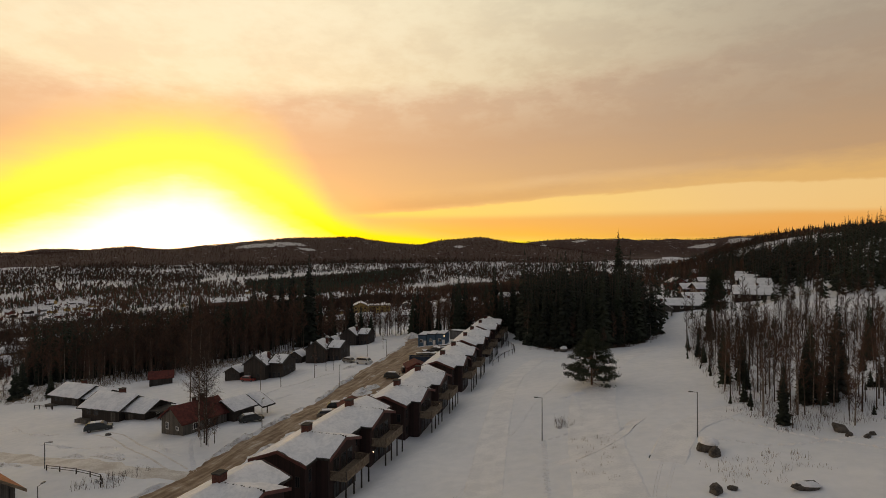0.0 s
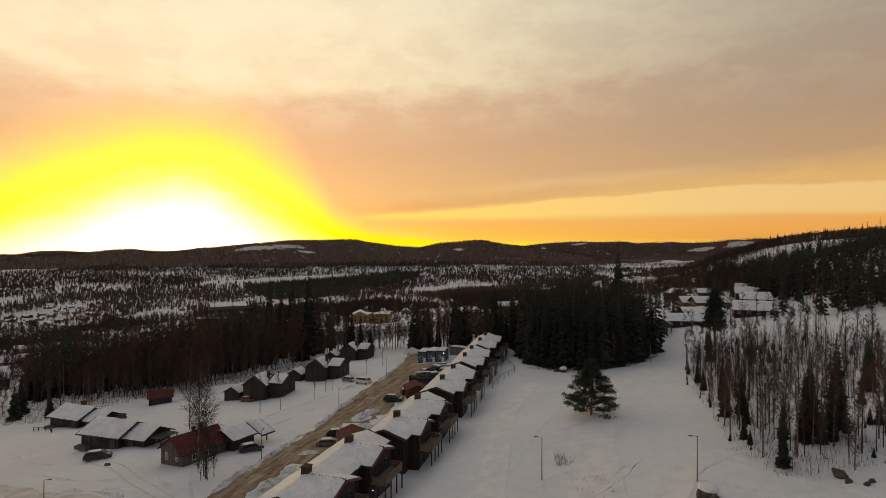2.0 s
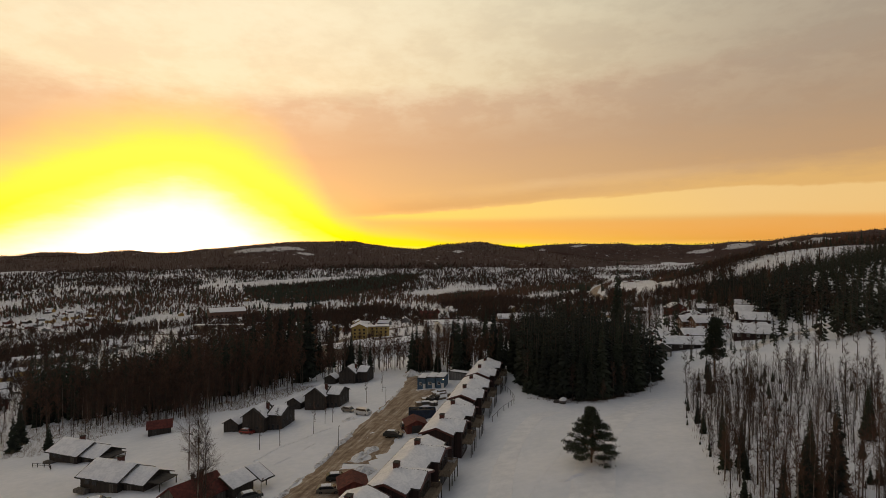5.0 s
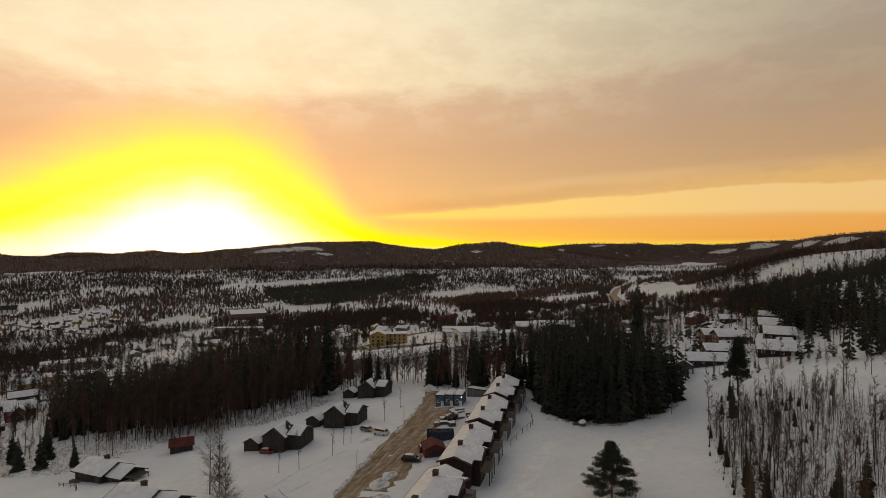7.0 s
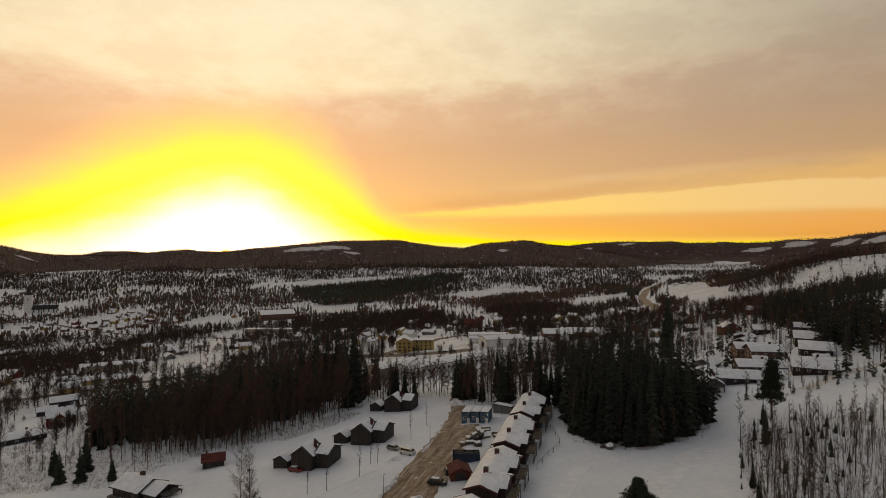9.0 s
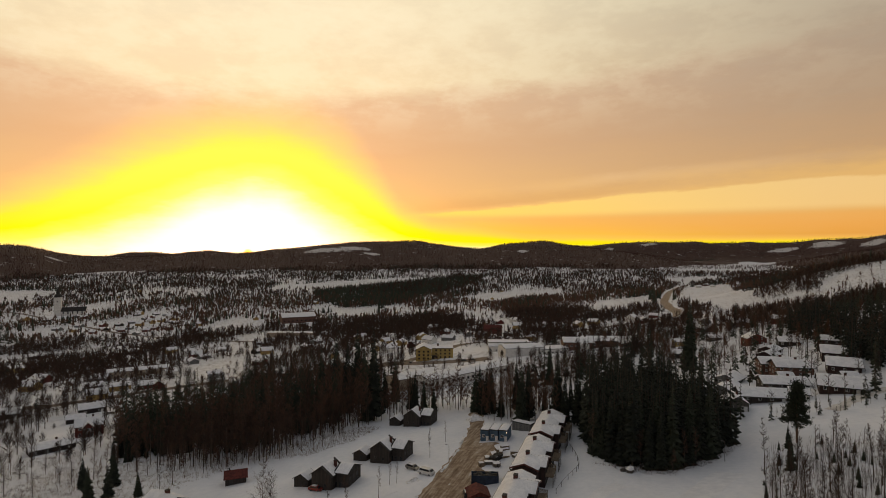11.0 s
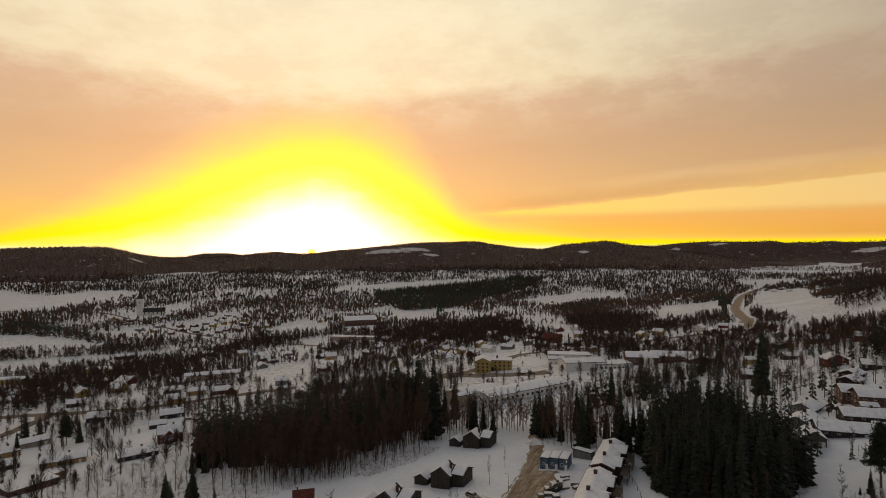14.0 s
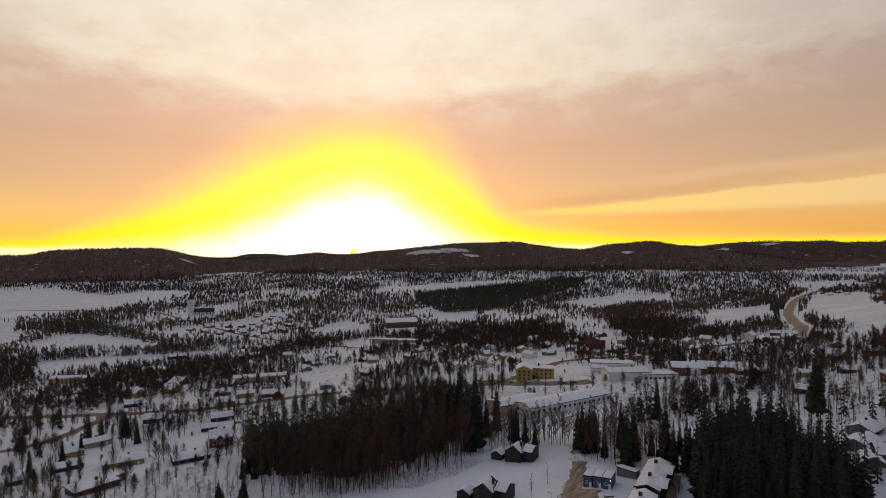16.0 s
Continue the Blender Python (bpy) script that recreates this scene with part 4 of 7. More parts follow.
grey = thing("cabin", -47.0, 104.8, gz(-47.6, 104.0), 57)
gable(grey, 0, 0, 9.0, 6.8, 2.7, 2.3, GREY_WOOD, RED_METAL, snow=0, over=0.5, seed=121)
chimney(grey, 1.6, 0.3, 4.2, 6.0, 0.9), chimney(grey, 0.2, 0.6, 4.2, 5.6, 0.5)
window(grey, -4.5, 1.5, 0.8, 180, 0.9, 1.3), window(grey, -4.5, -1.7, 1.1, 180, 0.9, 0.7), door(grey, 2, -3.4, 0, -90)
for a in (-2, 0.2):
    window(grey, a, -3.4, 1.0, -90)
tagged(grey, "weathered grey board cabin with a bare rusty red roof", "cabin")

annex = thing("open_shed", -40.6, 111.5, gz(-40.6, 111) + 0.2, 62)
gable(annex, -2.0, 0, 5.0, 6.2, 2.3, 1.4, DARK_WOOD, snow=0.28, over=0.6, seed=131)
gable(annex, 3.1, 0, 0.3, 5.8, 2.2, 1.3, DARK_WOOD, snow=0.25, over=1.6, seed=132, foot=1.9)
for a, c in ((4.4, -2.6), (4.4, 2.6)):
    part("post", Build().box(a - 0.09, c - 0.09, -1.0, a + 0.09, c + 0.09, 2.2), DARK_WOOD, annex)
tagged(annex, "dark wooden shed with a snowy roof and open carport", "shed")

hut = thing("red_shed", -85.5, 168.0, gz(-85.5, 167), 26)
gable(hut, 0, 0, 6.2, 4.6, 2.3, 1.5, DARK_WOOD, RED_METAL, snow=0, over=0.5, seed=141)
door(hut, -1.4, -2.3, 0, -90), window(hut, 3.1, 0, 1.0, 0, 0.7, 0.7)
chimney(hut, -2.0, 0.8, 3.0, 4.3, 0.4, FELT)
tagged(hut, "small dark shed with a rusty red roof in the snow", "shed")


def split_cottage(x, y, turn, seed, label):
    """Two storeys in dark boards: a long low wing and a taller one behind, with offset roofs."""
    c = thing("cottage", x, y, gz(x, y), turn)
    gable(c, -0.6, -0.5, 8.6, 8.0, 4.8, 2.7, DARK_WOOD, ridge="y", snow=0.16, over=0.5, seed=seed, bare=2.6)
    gable(c, 5.9, 2.4, 5.4, 9.0, 5.2, 1.7, DARK_WOOD, ridge="x", snow=0.2, over=0.5, seed=seed + 1, bare=1.2)
    chimney(c, 1.8, 0.6, 5.4, 8.1, 0.85)
    for a in (3.6, 5.4, 7.2):
        window(c, a, -2.1, 0.4, -90, 1.1, 1.9, DARK_TRIM)
    window(c, -2.4, -4.8, 1.6, -90, 0.8, 0.8, GREY_WOOD), window(c, 0.8, -4.8, 1.2, -90, 1.0, 1.0, DARK_TRIM)
    door(c, 8.6, -0.4, 0, 0)
    for a in (-0.9, 1.6, 4.2):
        window(c, 8.6, a, 2.9, 0, 1.0, 1.2, DARK_TRIM)
    window(c, 8.6, 3.0, 0.5, 0, 1.0, 1.8, DARK_TRIM), window(c, 8.6, 5.0, 0.5, 0, 1.0, 1.8, DARK_TRIM)
    part("terrace", Build().box(3.0, -3.8, -0.3, 9.2, -2.15, 0.1), PALE_WOOD, c)
    part("wall_lamp", Build().box(2.9, -2.26, 2.1, 3.1, -2.11, 2.35), LAMP_ON, c, "small lit wall lamp")
    c.matrix_basis = c.matrix_basis @ Matrix.Diagonal((0.84, 0.84, 0.92, 1.0))
    tagged(c, label, "cottage", "dark split-level cottages")
    m = pose(x, y, 0, 0, 0, turn) @ Vector((-8.3, -0.6, 0))
    s = thing("garden_shed", m.x, m.y, gz(m.x, m.y), turn)
    gable(s, 0, 0, 4.6, 4.8, 2.3, 1.4, DARK_WOOD, ridge="y", snow=0.22, over=0.4, seed=seed + 2)
    # a flat black slab stands in for the shade of an open doorway
    part("opening", Build().box(-0.2, -2.34, 0, 2.0, -2.303, 2.0), FELT, s)
    tagged(s, "small dark board shed with a snowy roof", "shed", "sheds beside the cottages")


split_cottage(-52.5, 161.8, -13, 151, "dark board cottage with two offset snowy roofs and lit lamp")
split_cottage(-39.5, 181.1, -13, 161, "dark board cottage with two offset snowy roofs and lit lamp")
split_cottage(-36.8, 226.0, -13, 171, "dark board cottage with two offset snowy roofs and lit lamp")

# -- building site at the lane's end --
for n in range(3):
    x, y = -6.6 + 3.25 * n, 199.5 - 0.8 * n
    s = thing("site_cabin", x, y, gz(x, y), -12)
    flat_roof(s, 0, 0, 2.95, 7.5, 3.9, BLUE_WALL, 0.25, over=0.14, seed=181 + n)
    for sill in (1.5,):
        window(s, -0.3, -3.75, sill, -90, 1.0, 1.0, WHITE_TRIM)
    door(s, 1.0, -3.75, 0, -90, WHITE_TRIM, 0.8)
    if n == 2:
        part("flood_lamp", Build().box(1.15, -3.95, 3.3, 1.4, -3.76, 3.55), LAMP_ON, s, "bright lit work lamp")
    tagged(s, "blue site cabin with snow on its flat roof", "site cabin", "blue site cabins")
s = thing("site_cabin", 6.5, 207, gz(6.5, 207), -30)
flat_roof(s, 0, 0, 7.5, 3.0, 2.8, GREY_WALL, 0.2, over=0.12, seed=186)
tagged(s, "low grey site cabin with a snowy flat roof", "site cabin")


def skip(x, y, turn, l, w, h, mat, label, load=True):
    c = thing("container", x, y, gz(x, y), turn)
    b = Build().box(-l / 2, -w / 2, 0, l / 2, w / 2, 0.15)
    for s in (-1, 1):
        b.box(-l / 2, s * w / 2 - 0.06, 0.15, l / 2, s * w / 2 + 0.06, h).box(s * l / 2 - 0.06, -w / 2 + 0.06, 0.15, s * l / 2 + 0.06, w / 2 - 0.06, h)
        for i in range(int(l / 0.6)):
            a = -l / 2 + 0.3 + i * 0.6
            b.box(a, s * (w / 2 + 0.1) - 0.04, 0.2, a + 0.12, s * (w / 2 + 0.1) + 0.04, h - 0.1)
    part("body", b, mat, c)
    if load:
        r = np.random.default_rng(7)
        b = Build()
        for i in range(26):
            p, q = r.uniform((-l / 2 + 0.4, -w / 2 + 0.3), (l / 2 - 0.9, w / 2 - 0.6))
            b.box(p, q, h * 0.55, p + r.uniform(0.3, 1.4), q + r.uniform(0.2, 0.6), h * 0.8 + r.uniform(0, 0.6))
        part("load", b, GREY_WOOD, c, "planks and rubble dusted with snow")
    tagged(c, label, "container")


skip(-5.8, 158.5, 4, 7.6, 3.2, 2.6, NAVY, "dark blue steel container loaded with building rubble")
skip(-3.0, 176, 60, 5.0, 2.2, 1.4, FELT, "open black skip with planks and rubble")

site_rng = np.random.default_rng(17)
for n in range(16):
    x, y = site_rng.uniform((-7.5, 163), (3.5, 190))
    p = thing("timber_stack", x, y, gz(x, y), site_rng.uniform(0, 180))
    l, w, h = site_rng.uniform(1.2, 3.4), site_rng.uniform(0.8, 1.6), site_rng.uniform(0.4, 1.3)
    for k in range(int(h / 0.22)):
        part("board_layer", Build().box(-l / 2 + site_rng.uniform(-0.1, 0.1), -w / 2, k * 0.22, l / 2, w / 2, k * 0.22 + 0.2), PALE_WOOD if n % 3 else GREY_WOOD, p)
    part("snow_cover", Build().box(-l / 2, -w / 2, int(h / 0.22) * 0.22, l / 2, w / 2, int(h / 0.22) * 0.22 + 0.1, 0.04), ROOF_SNOW, p)
    tagged(p, "stack of sawn boards dusted with snow on the yard", "timber stack", "timber stacks")

# -- corner house with clay tiles --
o = thing("house", -58.0, 66.0, gz(-54, 66) + 0.2, -34)
gable(o, 0, 0, 11, 8, 2.6, 3.0, GREY_WOOD, TILE, snow=0, over=0.9, foot=-4.0, trim=PALE_WOOD, seed=190)
for i in range(5):
    part("post", Build().box(5.4, -3.4 + i * 1.7, -1, 5.52, -3.28 + i * 1.7, 2.5), DARK_WOOD, o)
part("veranda_rail", Build().box(5.35, -3.9, 0.8, 5.5, 3.9, 0.95), DARK_WOOD, o)
for a in (-3, 0, 3):
    window(o, a, -4.0, 0.9, -90)
tagged(o, "grey timber house with a bare orange clay-tile roof", "house")


# -- houses of the village --
def villa(x, y, turn, l, w, h, rise, wall, label, seed, wins=3, rows=(0.9,), roof=FELT, snow=0.26, stack=True, frame=WHITE_TRIM, sides="sew", group="", category="house", ridge="x", over=0.55):
    v = thing("house" if category == "house" else category.replace(" ", "_"), x, y, gz(x, y) + 0.1, turn)
    gable(v, 0, 0, l if ridge == "x" else w, w if ridge == "x" else l, h, rise, wall, roof, ridge=ridge, snow=snow, over=over, foot=-2.5, seed=seed)
    wall_windows(v, l, w, sides, rows, wins, frame)
    if stack:
        chimney(v, l * 0.12, 0.2, h + rise * 0.6, h + rise + 1.1, 0.8)
    door(v, l * 0.36, -w / 2, 0, -90, WHITE_TRIM if frame is WHITE_TRIM else DARK_TRIM)
    tagged(v, label, category, group)
    return v


# the close on the right-hand slope: stepped timber houses
CLOSE = "timber houses of the close"
villa(128.5, 230, -24, 14, 12.5, 2.6, 2.9, RED_ROW, "brown timber house on the slope with snowy gable roof", 201, 4, over=0.9, group=CLOSE)
villa(146.5, 260, -24, 12, 12, 3.2, 2.6, RED_ROW, "brown timber house on the slope with snowy gable roof", 203, 3, (1.0,), over=0.9, group=CLOSE)
villa(159, 288, -24, 12, 12, 3.2, 2.6, RED_ROW, "brown timber house on the slope with snowy gable roof", 205, 3, (1.0,), over=0.9, group=CLOSE)
villa(128, 266, -4, 15, 9.5, 4.4, 2.2, BROWN_BRICK, "two-storey brown house with a long snowy roof", 207, 4, (0.7, 2.9), over=0.9, group=CLOSE)
villa(126, 276, -4, 15, 9.5, 4.4, 2.2, BROWN_BRICK, "two-storey brown house with a long snowy roof", 208, 4, (0.7, 2.9), over=0.9, group=CLOSE)
villa(114.5, 245, -4, 17, 9.0, 2.3, 2.0, DARK_WOOD, "long low dark house with a snowy roof", 209, 4, over=0.9, group=CLOSE)
villa(99, 228, -6, 17, 9.5, 2.4, 2.1, DARK_WOOD, "long low dark house with a snowy roof", 211, 4, over=0.9, group=CLOSE)
villa(85.5, 219, -8, 7.5, 9, 3.2, 2.2, GREY_WOOD, "small grey timber house beside the spruce wood", 213, 2, (0.9,), ridge="y", group=CLOSE)
villa(92, 243, 52, 14, 9, 2.4, 2.0, GREY_WALL, "small grey house with thick roof snow", 215, 3, over=0.9, group=CLOSE)
villa(101, 264, 52, 12, 9, 2.4, 2.0, GREY_WALL, "small grey house with thick roof snow", 217, 3, over=0.9, group=CLOSE)
villa(154, 366, 5, 12, 8, 4.0, 3.0, RED_WOOD, "two-storey dark red house with white window frames", 219, 2, (0.9, 3.6), ridge="y", group=CLOSE)
villa(111.5, 226, -20, 6.5, 5.5, 2.2, 1.6, GREY_WOOD, "small grey outbuilding with a snowy roof", 221, 1, stack=False, group=CLOSE)
villa(139, 243, -4, 6, 5, 2.2, 1.4, GREY_WOOD, "small grey outbuilding with a snowy roof", 223, 1, stack=False, group=CLOSE)
villa(122, 259, -4, 6, 4, 2.0, 1.0, GREY_WOOD, "small grey outbuilding with a snowy roof", 224, 1, stack=False, group=CLOSE)
villa(163, 342, -15, 11, 8, 2.6, 2.0, DARK_WOOD, "dark low house with a snowy roof", 225, 3, group=CLOSE)
villa(176, 320, -20, 13, 8, 2.5, 2.0, DARK_WOOD, "dark low house with a snowy roof", 227, 3, group=CLOSE)
villa(138, 310, 48, 12, 8.5, 2.6, 2.0, RED_ROW, "dark low house with a snowy roof", 229, 3, group=CLOSE)
villa(146, 326, 48, 12, 8.5, 2.6, 2.0, RED_ROW, "dark low house with a snowy roof", 230, 3, group=CLOSE)
villa(104, 352, -10, 8, 7, 3.0, 2.0, DARK_WOOD, "dark timber house among bare trees", 231, 2)
villa(121, 404, 0, 8, 6, 3.0, 1.6, YELLOW_WALL, "small yellow house with a snowy roof", 233, 2)
villa(146, 408, 5, 10, 7, 2.4, 1.6, DARK_WOOD, "low dark house with a snowy roof", 235, 2)

# the villas at the foot of the wooded slope
g = villa(-205.5, 253.5, 38, 12, 9, 5.4, 3.0, RED_WOOD, "dark red two-storey villa with a white gabled bay and balcony", 241, 3, (0.9, 3.5), group="")
gable(g, -0.5, -5.3, 3.0, 4.6, 5.4, 2.2, RED_WOOD, ridge="y", snow=0.22, over=0.4, foot=-2.5, seed=243, trim=WHITE_TRIM)
for sill in (0.9, 3.4):
    for a in (-1.5, 0, 1.5):
        window(g, -0.5 + a, -6.8, sill, -90, 1.2, 1.5)
part("balcony", Build().box(-2.7, -7.2, 3.0, 1.7, -6.85, 3.2), WHITE_TRIM, g)
for a in (-2.7, 1.6):
    part("pillar", Build().box(a, -7.2, -2.5, a + 0.12, -7.08, 3.0), WHITE_TRIM, g)
villa(-202, 226, 50, 17, 11, 2.6, 1.5, DARK_WOOD, "long dark bungalow with a pale snowy roof", 245, 4)
villa(-234.5, 216.5, 46, 18, 11, 2.8, 1.4, YELLOW_WOOD, "long ochre bungalow with a pale snowy roof", 247, 4)
villa(-258.5, 206, 60, 12, 9, 2.4, 1.3, DARK_WOOD, "dark low outbuilding with thick roof snow", 249, 1, stack=False)
villa(-281, 226, 60, 10, 10, 3.0, 1.6, YELLOW_WOOD, "small ochre house with a snowy roof", 251, 2)
villa(-287, 244, 62, 18, 9.5, 3.0, 1.4, BEIGE_WALL, "long beige house with a snowy roof", 253, 4)
b_ = thing("bungalow", -214.0, 181.0, gz(-214, 181) + 0.2, 70)
flat_roof(b_, 0, 0, 17, 11, 2.9, BROWN_BRICK, 0.2, over=0.7, foot=-2.5, seed=255)
flat_roof(b_, 11, 3, 6, 5, 2.5, PALE_WOOD, 0.1, over=0.3, foot=-2.5, seed=256, roof=TILE)
wall_windows(b_, 17, 11, "sew", (0.9,), 4, DARK_TRIM)
chimney(b_, 2, 1, 3.2, 4.6, 0.9)
tagged(b_, "flat-roofed brown bungalow with a carport", "bungalow")
villa(-261, 183, 55, 7, 6, 2.5, 1.4, DARK_WOOD, "small dark shed with a snowy roof", 257, 1, stack=False)
villa(-296, 300, 30, 13, 9, 3.2, 2.6, DARK_WOOD, "dark timber house with a broad snowy roof", 259, 2)
villa(-249, 309, 42, 14, 9, 3.0, 2.2, DARK_WOOD, "dark house with a broad snowy roof", 261, 2)
villa(-238, 283, 42, 9, 6, 2.6, 1.6, DARK_WOOD, "dark outbuilding with a snowy roof", 263, 1, stack=False)
villa(-452, 362, 50, 16, 9, 3.2, 2.4, BEIGE_WALL, "beige house with a snowy gable roof", 265, 3)
villa(-362, 346, 40, 12, 8, 3.0, 2.2, DARK_WOOD, "dark timber house with a snowy roof", 267, 2)
villa(-262, 380, 38, 12, 8, 3.2, 2.4, RED_WOOD, "dark red house behind bare trees", 269, 2)
villa(-283, 379, 40, 14, 8, 3.6, 1.8, YELLOW_WOOD, "ochre house with a snowy roof", 271, 3)
villa(-226, 409, 34, 10, 7, 4.0, 2.0, GREY_WALL, "pale grey-blue house with a snowy roof", 273, 3, (0.9, 3.0))
# long blocks of flats
for n, (x, y, t, l, h, mat, lab, cols) in enumerate([
    (-322, 455, 34, 48, 5.6, BEIGE_WALL, "long beige two-storey block of flats with snowy roof", 12), (-554, 462, 20, 62, 5.6, YELLOW_WALL, "long ochre two-storey block with snowy roof", 14),
    (-505, 520, 20, 34, 5.6, YELLOW_WALL, "ochre two-storey block with snowy roof", 8)]):
    villa(x, y, t, l, 10, h, 1.8, mat, lab, 281 + n, cols, (0.9, 3.6))

# the centre of the village
c = thing("yellow_building", -54, 424, gz(-54, 422) + 0.2, 8)
flat_roof(c, 5.2, 2, 16.4, 12, 8.0, YELLOW_WALL, 0.25, foot=-3, over=0.5, seed=301)
gable(c, -9, -2, 15, 11.6, 8.2, 2.6, YELLOW_WALL, ridge="y", snow=0.25, over=0.6, foot=-3, seed=302)
for sill in (0.8, 3.4, 6.0):
    for i in range(4):
        window(c, 0.5 + i * 3.4, -4.0, sill, -90, 1.2, 1.3, DARK_TRIM)
    for i in range(3):
        window(c, -12.4 + i * 3.4, -9.5, sill, -90, 1.3, 1.3, DARK_TRIM)
    for i in range(4):
        window(c, -14.8, -7.5 + i * 3.4, sill, 180, 1.2, 1.3, DARK_TRIM)
door(c, -1.6, -4.0, 0, -90, DARK_TRIM, 1.6)
part("entrance_roof", Build().box(-3.1, -6.4, 2.6, 0.2, -4.03, 2.85), DARK_TRIM, c)
chimney(c, 2, 4, 8.4, 10.4, 1.2)
tagged(c, "yellow three-storey building with a snowy roof", "building")

c = thing("workshop", 14, 414, gz(14, 412) + 0.2, 20)
gable(c, -3, 0, 30, 16, 6.0, 1.6, WHITE_WALL, snow=0.25, over=0.5, foot=-4, seed=311)
flat_roof(c, 18, -3, 26, 14, 4.6, WHITE_WALL, 0.25, foot=-4, over=0.4, seed=312)
for i in range(7):
    window(c, 8 + i * 3.2, -10.0, 1.6, -90, 1.6, 1.2, DARK_TRIM)
part("gate", Build().box(-18.08, -3, 0, -18.003, 1, 3.4), DARK_TRIM, c)
chimney(c, 2, 2, 6.8, 9.0, 0.9, STEEL)
tagged(c, "white workshop with low snowy roofs", "workshop")
c = thing("workshop", 2, 470, gz(2, 468) + 0.2, 6)
flat_roof(c, 0, 0, 34, 14, 5.0, WHITE_WALL, 0.25, foot=-4, over=0.5, seed=314)
wall_windows(c, 34, 14, "sw", (1.4,), 9, DARK_TRIM)
tagged(c, "low white workshop with a flat snowy roof", "workshop")

c = thing("school", 70, 432, gz(70, 428) + 0.3, 3)
gable(c, -16, 0, 22, 15, 4.4, 2.6, BROWN_BRICK, snow=0.28, over=0.8, foot=-4, seed=321)
gable(c, 8, 6, 40, 14, 4.6, 2.4, BROWN_BRICK, snow=0.28, over=0.8, foot=-4, seed=322)
gable(c, 24, -4, 14, 18, 4.2, 2.4, BROWN_BRICK, ridge="y", snow=0.28, over=0.8, foot=-4, seed=323)
gable(c, -12, -9, 4, 6, 3.2, 1.6, WHITE_WALL, ridge="y", snow=0.2, over=0.6, foot=-4, seed=324)
for i in range(5):
    window(c, -25 + i * 3.6, -7.5, 1.2, -90, 1.8, 1.4)
for i in range(5):
    window(c, -3 + i * 4.2, -1.0, 1.2, -90, 1.8, 1.4)
chimney(c, -10, 1, 6, 8.4, 1.0), chimney(c, 6, 7, 6, 8.4, 1.0)
tagged(c, "brown brick school with several broad snowy roofs", "school")

c = thing("long_building", -28, 322, gz(-33, 308) + 0.6, 47)
gable(c, 4, 0, 62, 15, 4.6, 1.6, WHITE_WALL, snow=0.28, over=0.6, foot=-5, seed=331)
gable(c, -22, 13, 30, 14, 4.0, 1.5, BEIGE_WALL, snow=0.28, over=0.6, foot=-5, seed=332)
for i in range(16):
    window(c, -25 + i * 3.8, -7.5, 1.5, -90, 1.6, 1.4, DARK_TRIM)
for i in range(3):
    window(c, -27, -4.5 + i * 4, 1.5, 180, 1.6, 1.4, DARK_TRIM)
tagged(c, "long low white building under a broad snowy roof", "building")

villa(-15, 632, -8, 20, 12, 6.0, 4.0, RED_WOOD, "large dark red barn-like house with bare red roof", 341, 3, (1.0,), roof=RED_METAL, snow=0)
villa(23, 525, 5, 9, 7, 4.0, 1.6, YELLOW_WOOD, "small ochre building beside the street", 343, 2)
villa(-93, 620, 20, 10, 9, 4.4, 3.0, YELLOW_WALL, "pale yellow two-storey house", 345, 2, (0.9, 3.4), ridge="y")
villa(-180, 660, 20, 11, 9, 4.4, 3.0, YELLOW_WOOD, "ochre two-storey house with snowy roof", 347, 2, (0.9, 3.4), ridge="y")
villa(-132, 492, 15, 12, 9, 5.0, 2.0, WHITE_WALL, "white two-storey house with snowy roof", 349, 3, (0.9, 3.4))
villa(-118, 300, 20, 12, 8, 3.0, 2.0, RED_ROW, "dark brown house hidden in the wood", 351, 2)
villa(-89.5, 231, 12, 14, 9, 3.4, 2.4, RED_ROW, "dark brown house hidden in the wood", 353, 2, snow=0)
villa(-8, 446, 8, 12, 8, 4.4, 1.4, WHITE_WALL, "small white building beside the yellow one", 355, 3)

c = thing("sports_hall", -395, 1018, gz(-395, 1015) + 0.5, 30)
gable(c, 0, 0, 62, 44, 11, 5.5, BROWN_BRICK, snow=0.4, over=1.0, foot=-6, seed=361)
flat_roof(c, 36, -12, 16, 20, 6, BROWN_BRICK, 0.3, foot=-6, seed=362)
wall_windows(c, 62, 44, "s", (3.0,), 8, DARK_TRIM, wide=3, high=2)
tagged(c, "large brown sports hall with a wide snowy roof", "hall")
c = thing("long_building", -310, 782, gz(-310, 780) + 0.3, 5)
flat_roof(c, 0, 0, 74, 14, 5, BEIGE_WALL, 0.3, foot=-6, seed=364)
wall_windows(c, 74, 14, "s", (1.6,), 14, DARK_TRIM)
tagged(c, "long beige low building beside bare trees", "building")
c = thing("field_barn", -576, 626, gz(-576, 624), 40)
gable(c, 0, 0, 22, 9, 4.0, 2.0, DARK_WOOD, snow=0.2, over=0.5, foot=-3, seed=366)
tagged(c, "long dark field barn in the snow", "barn")

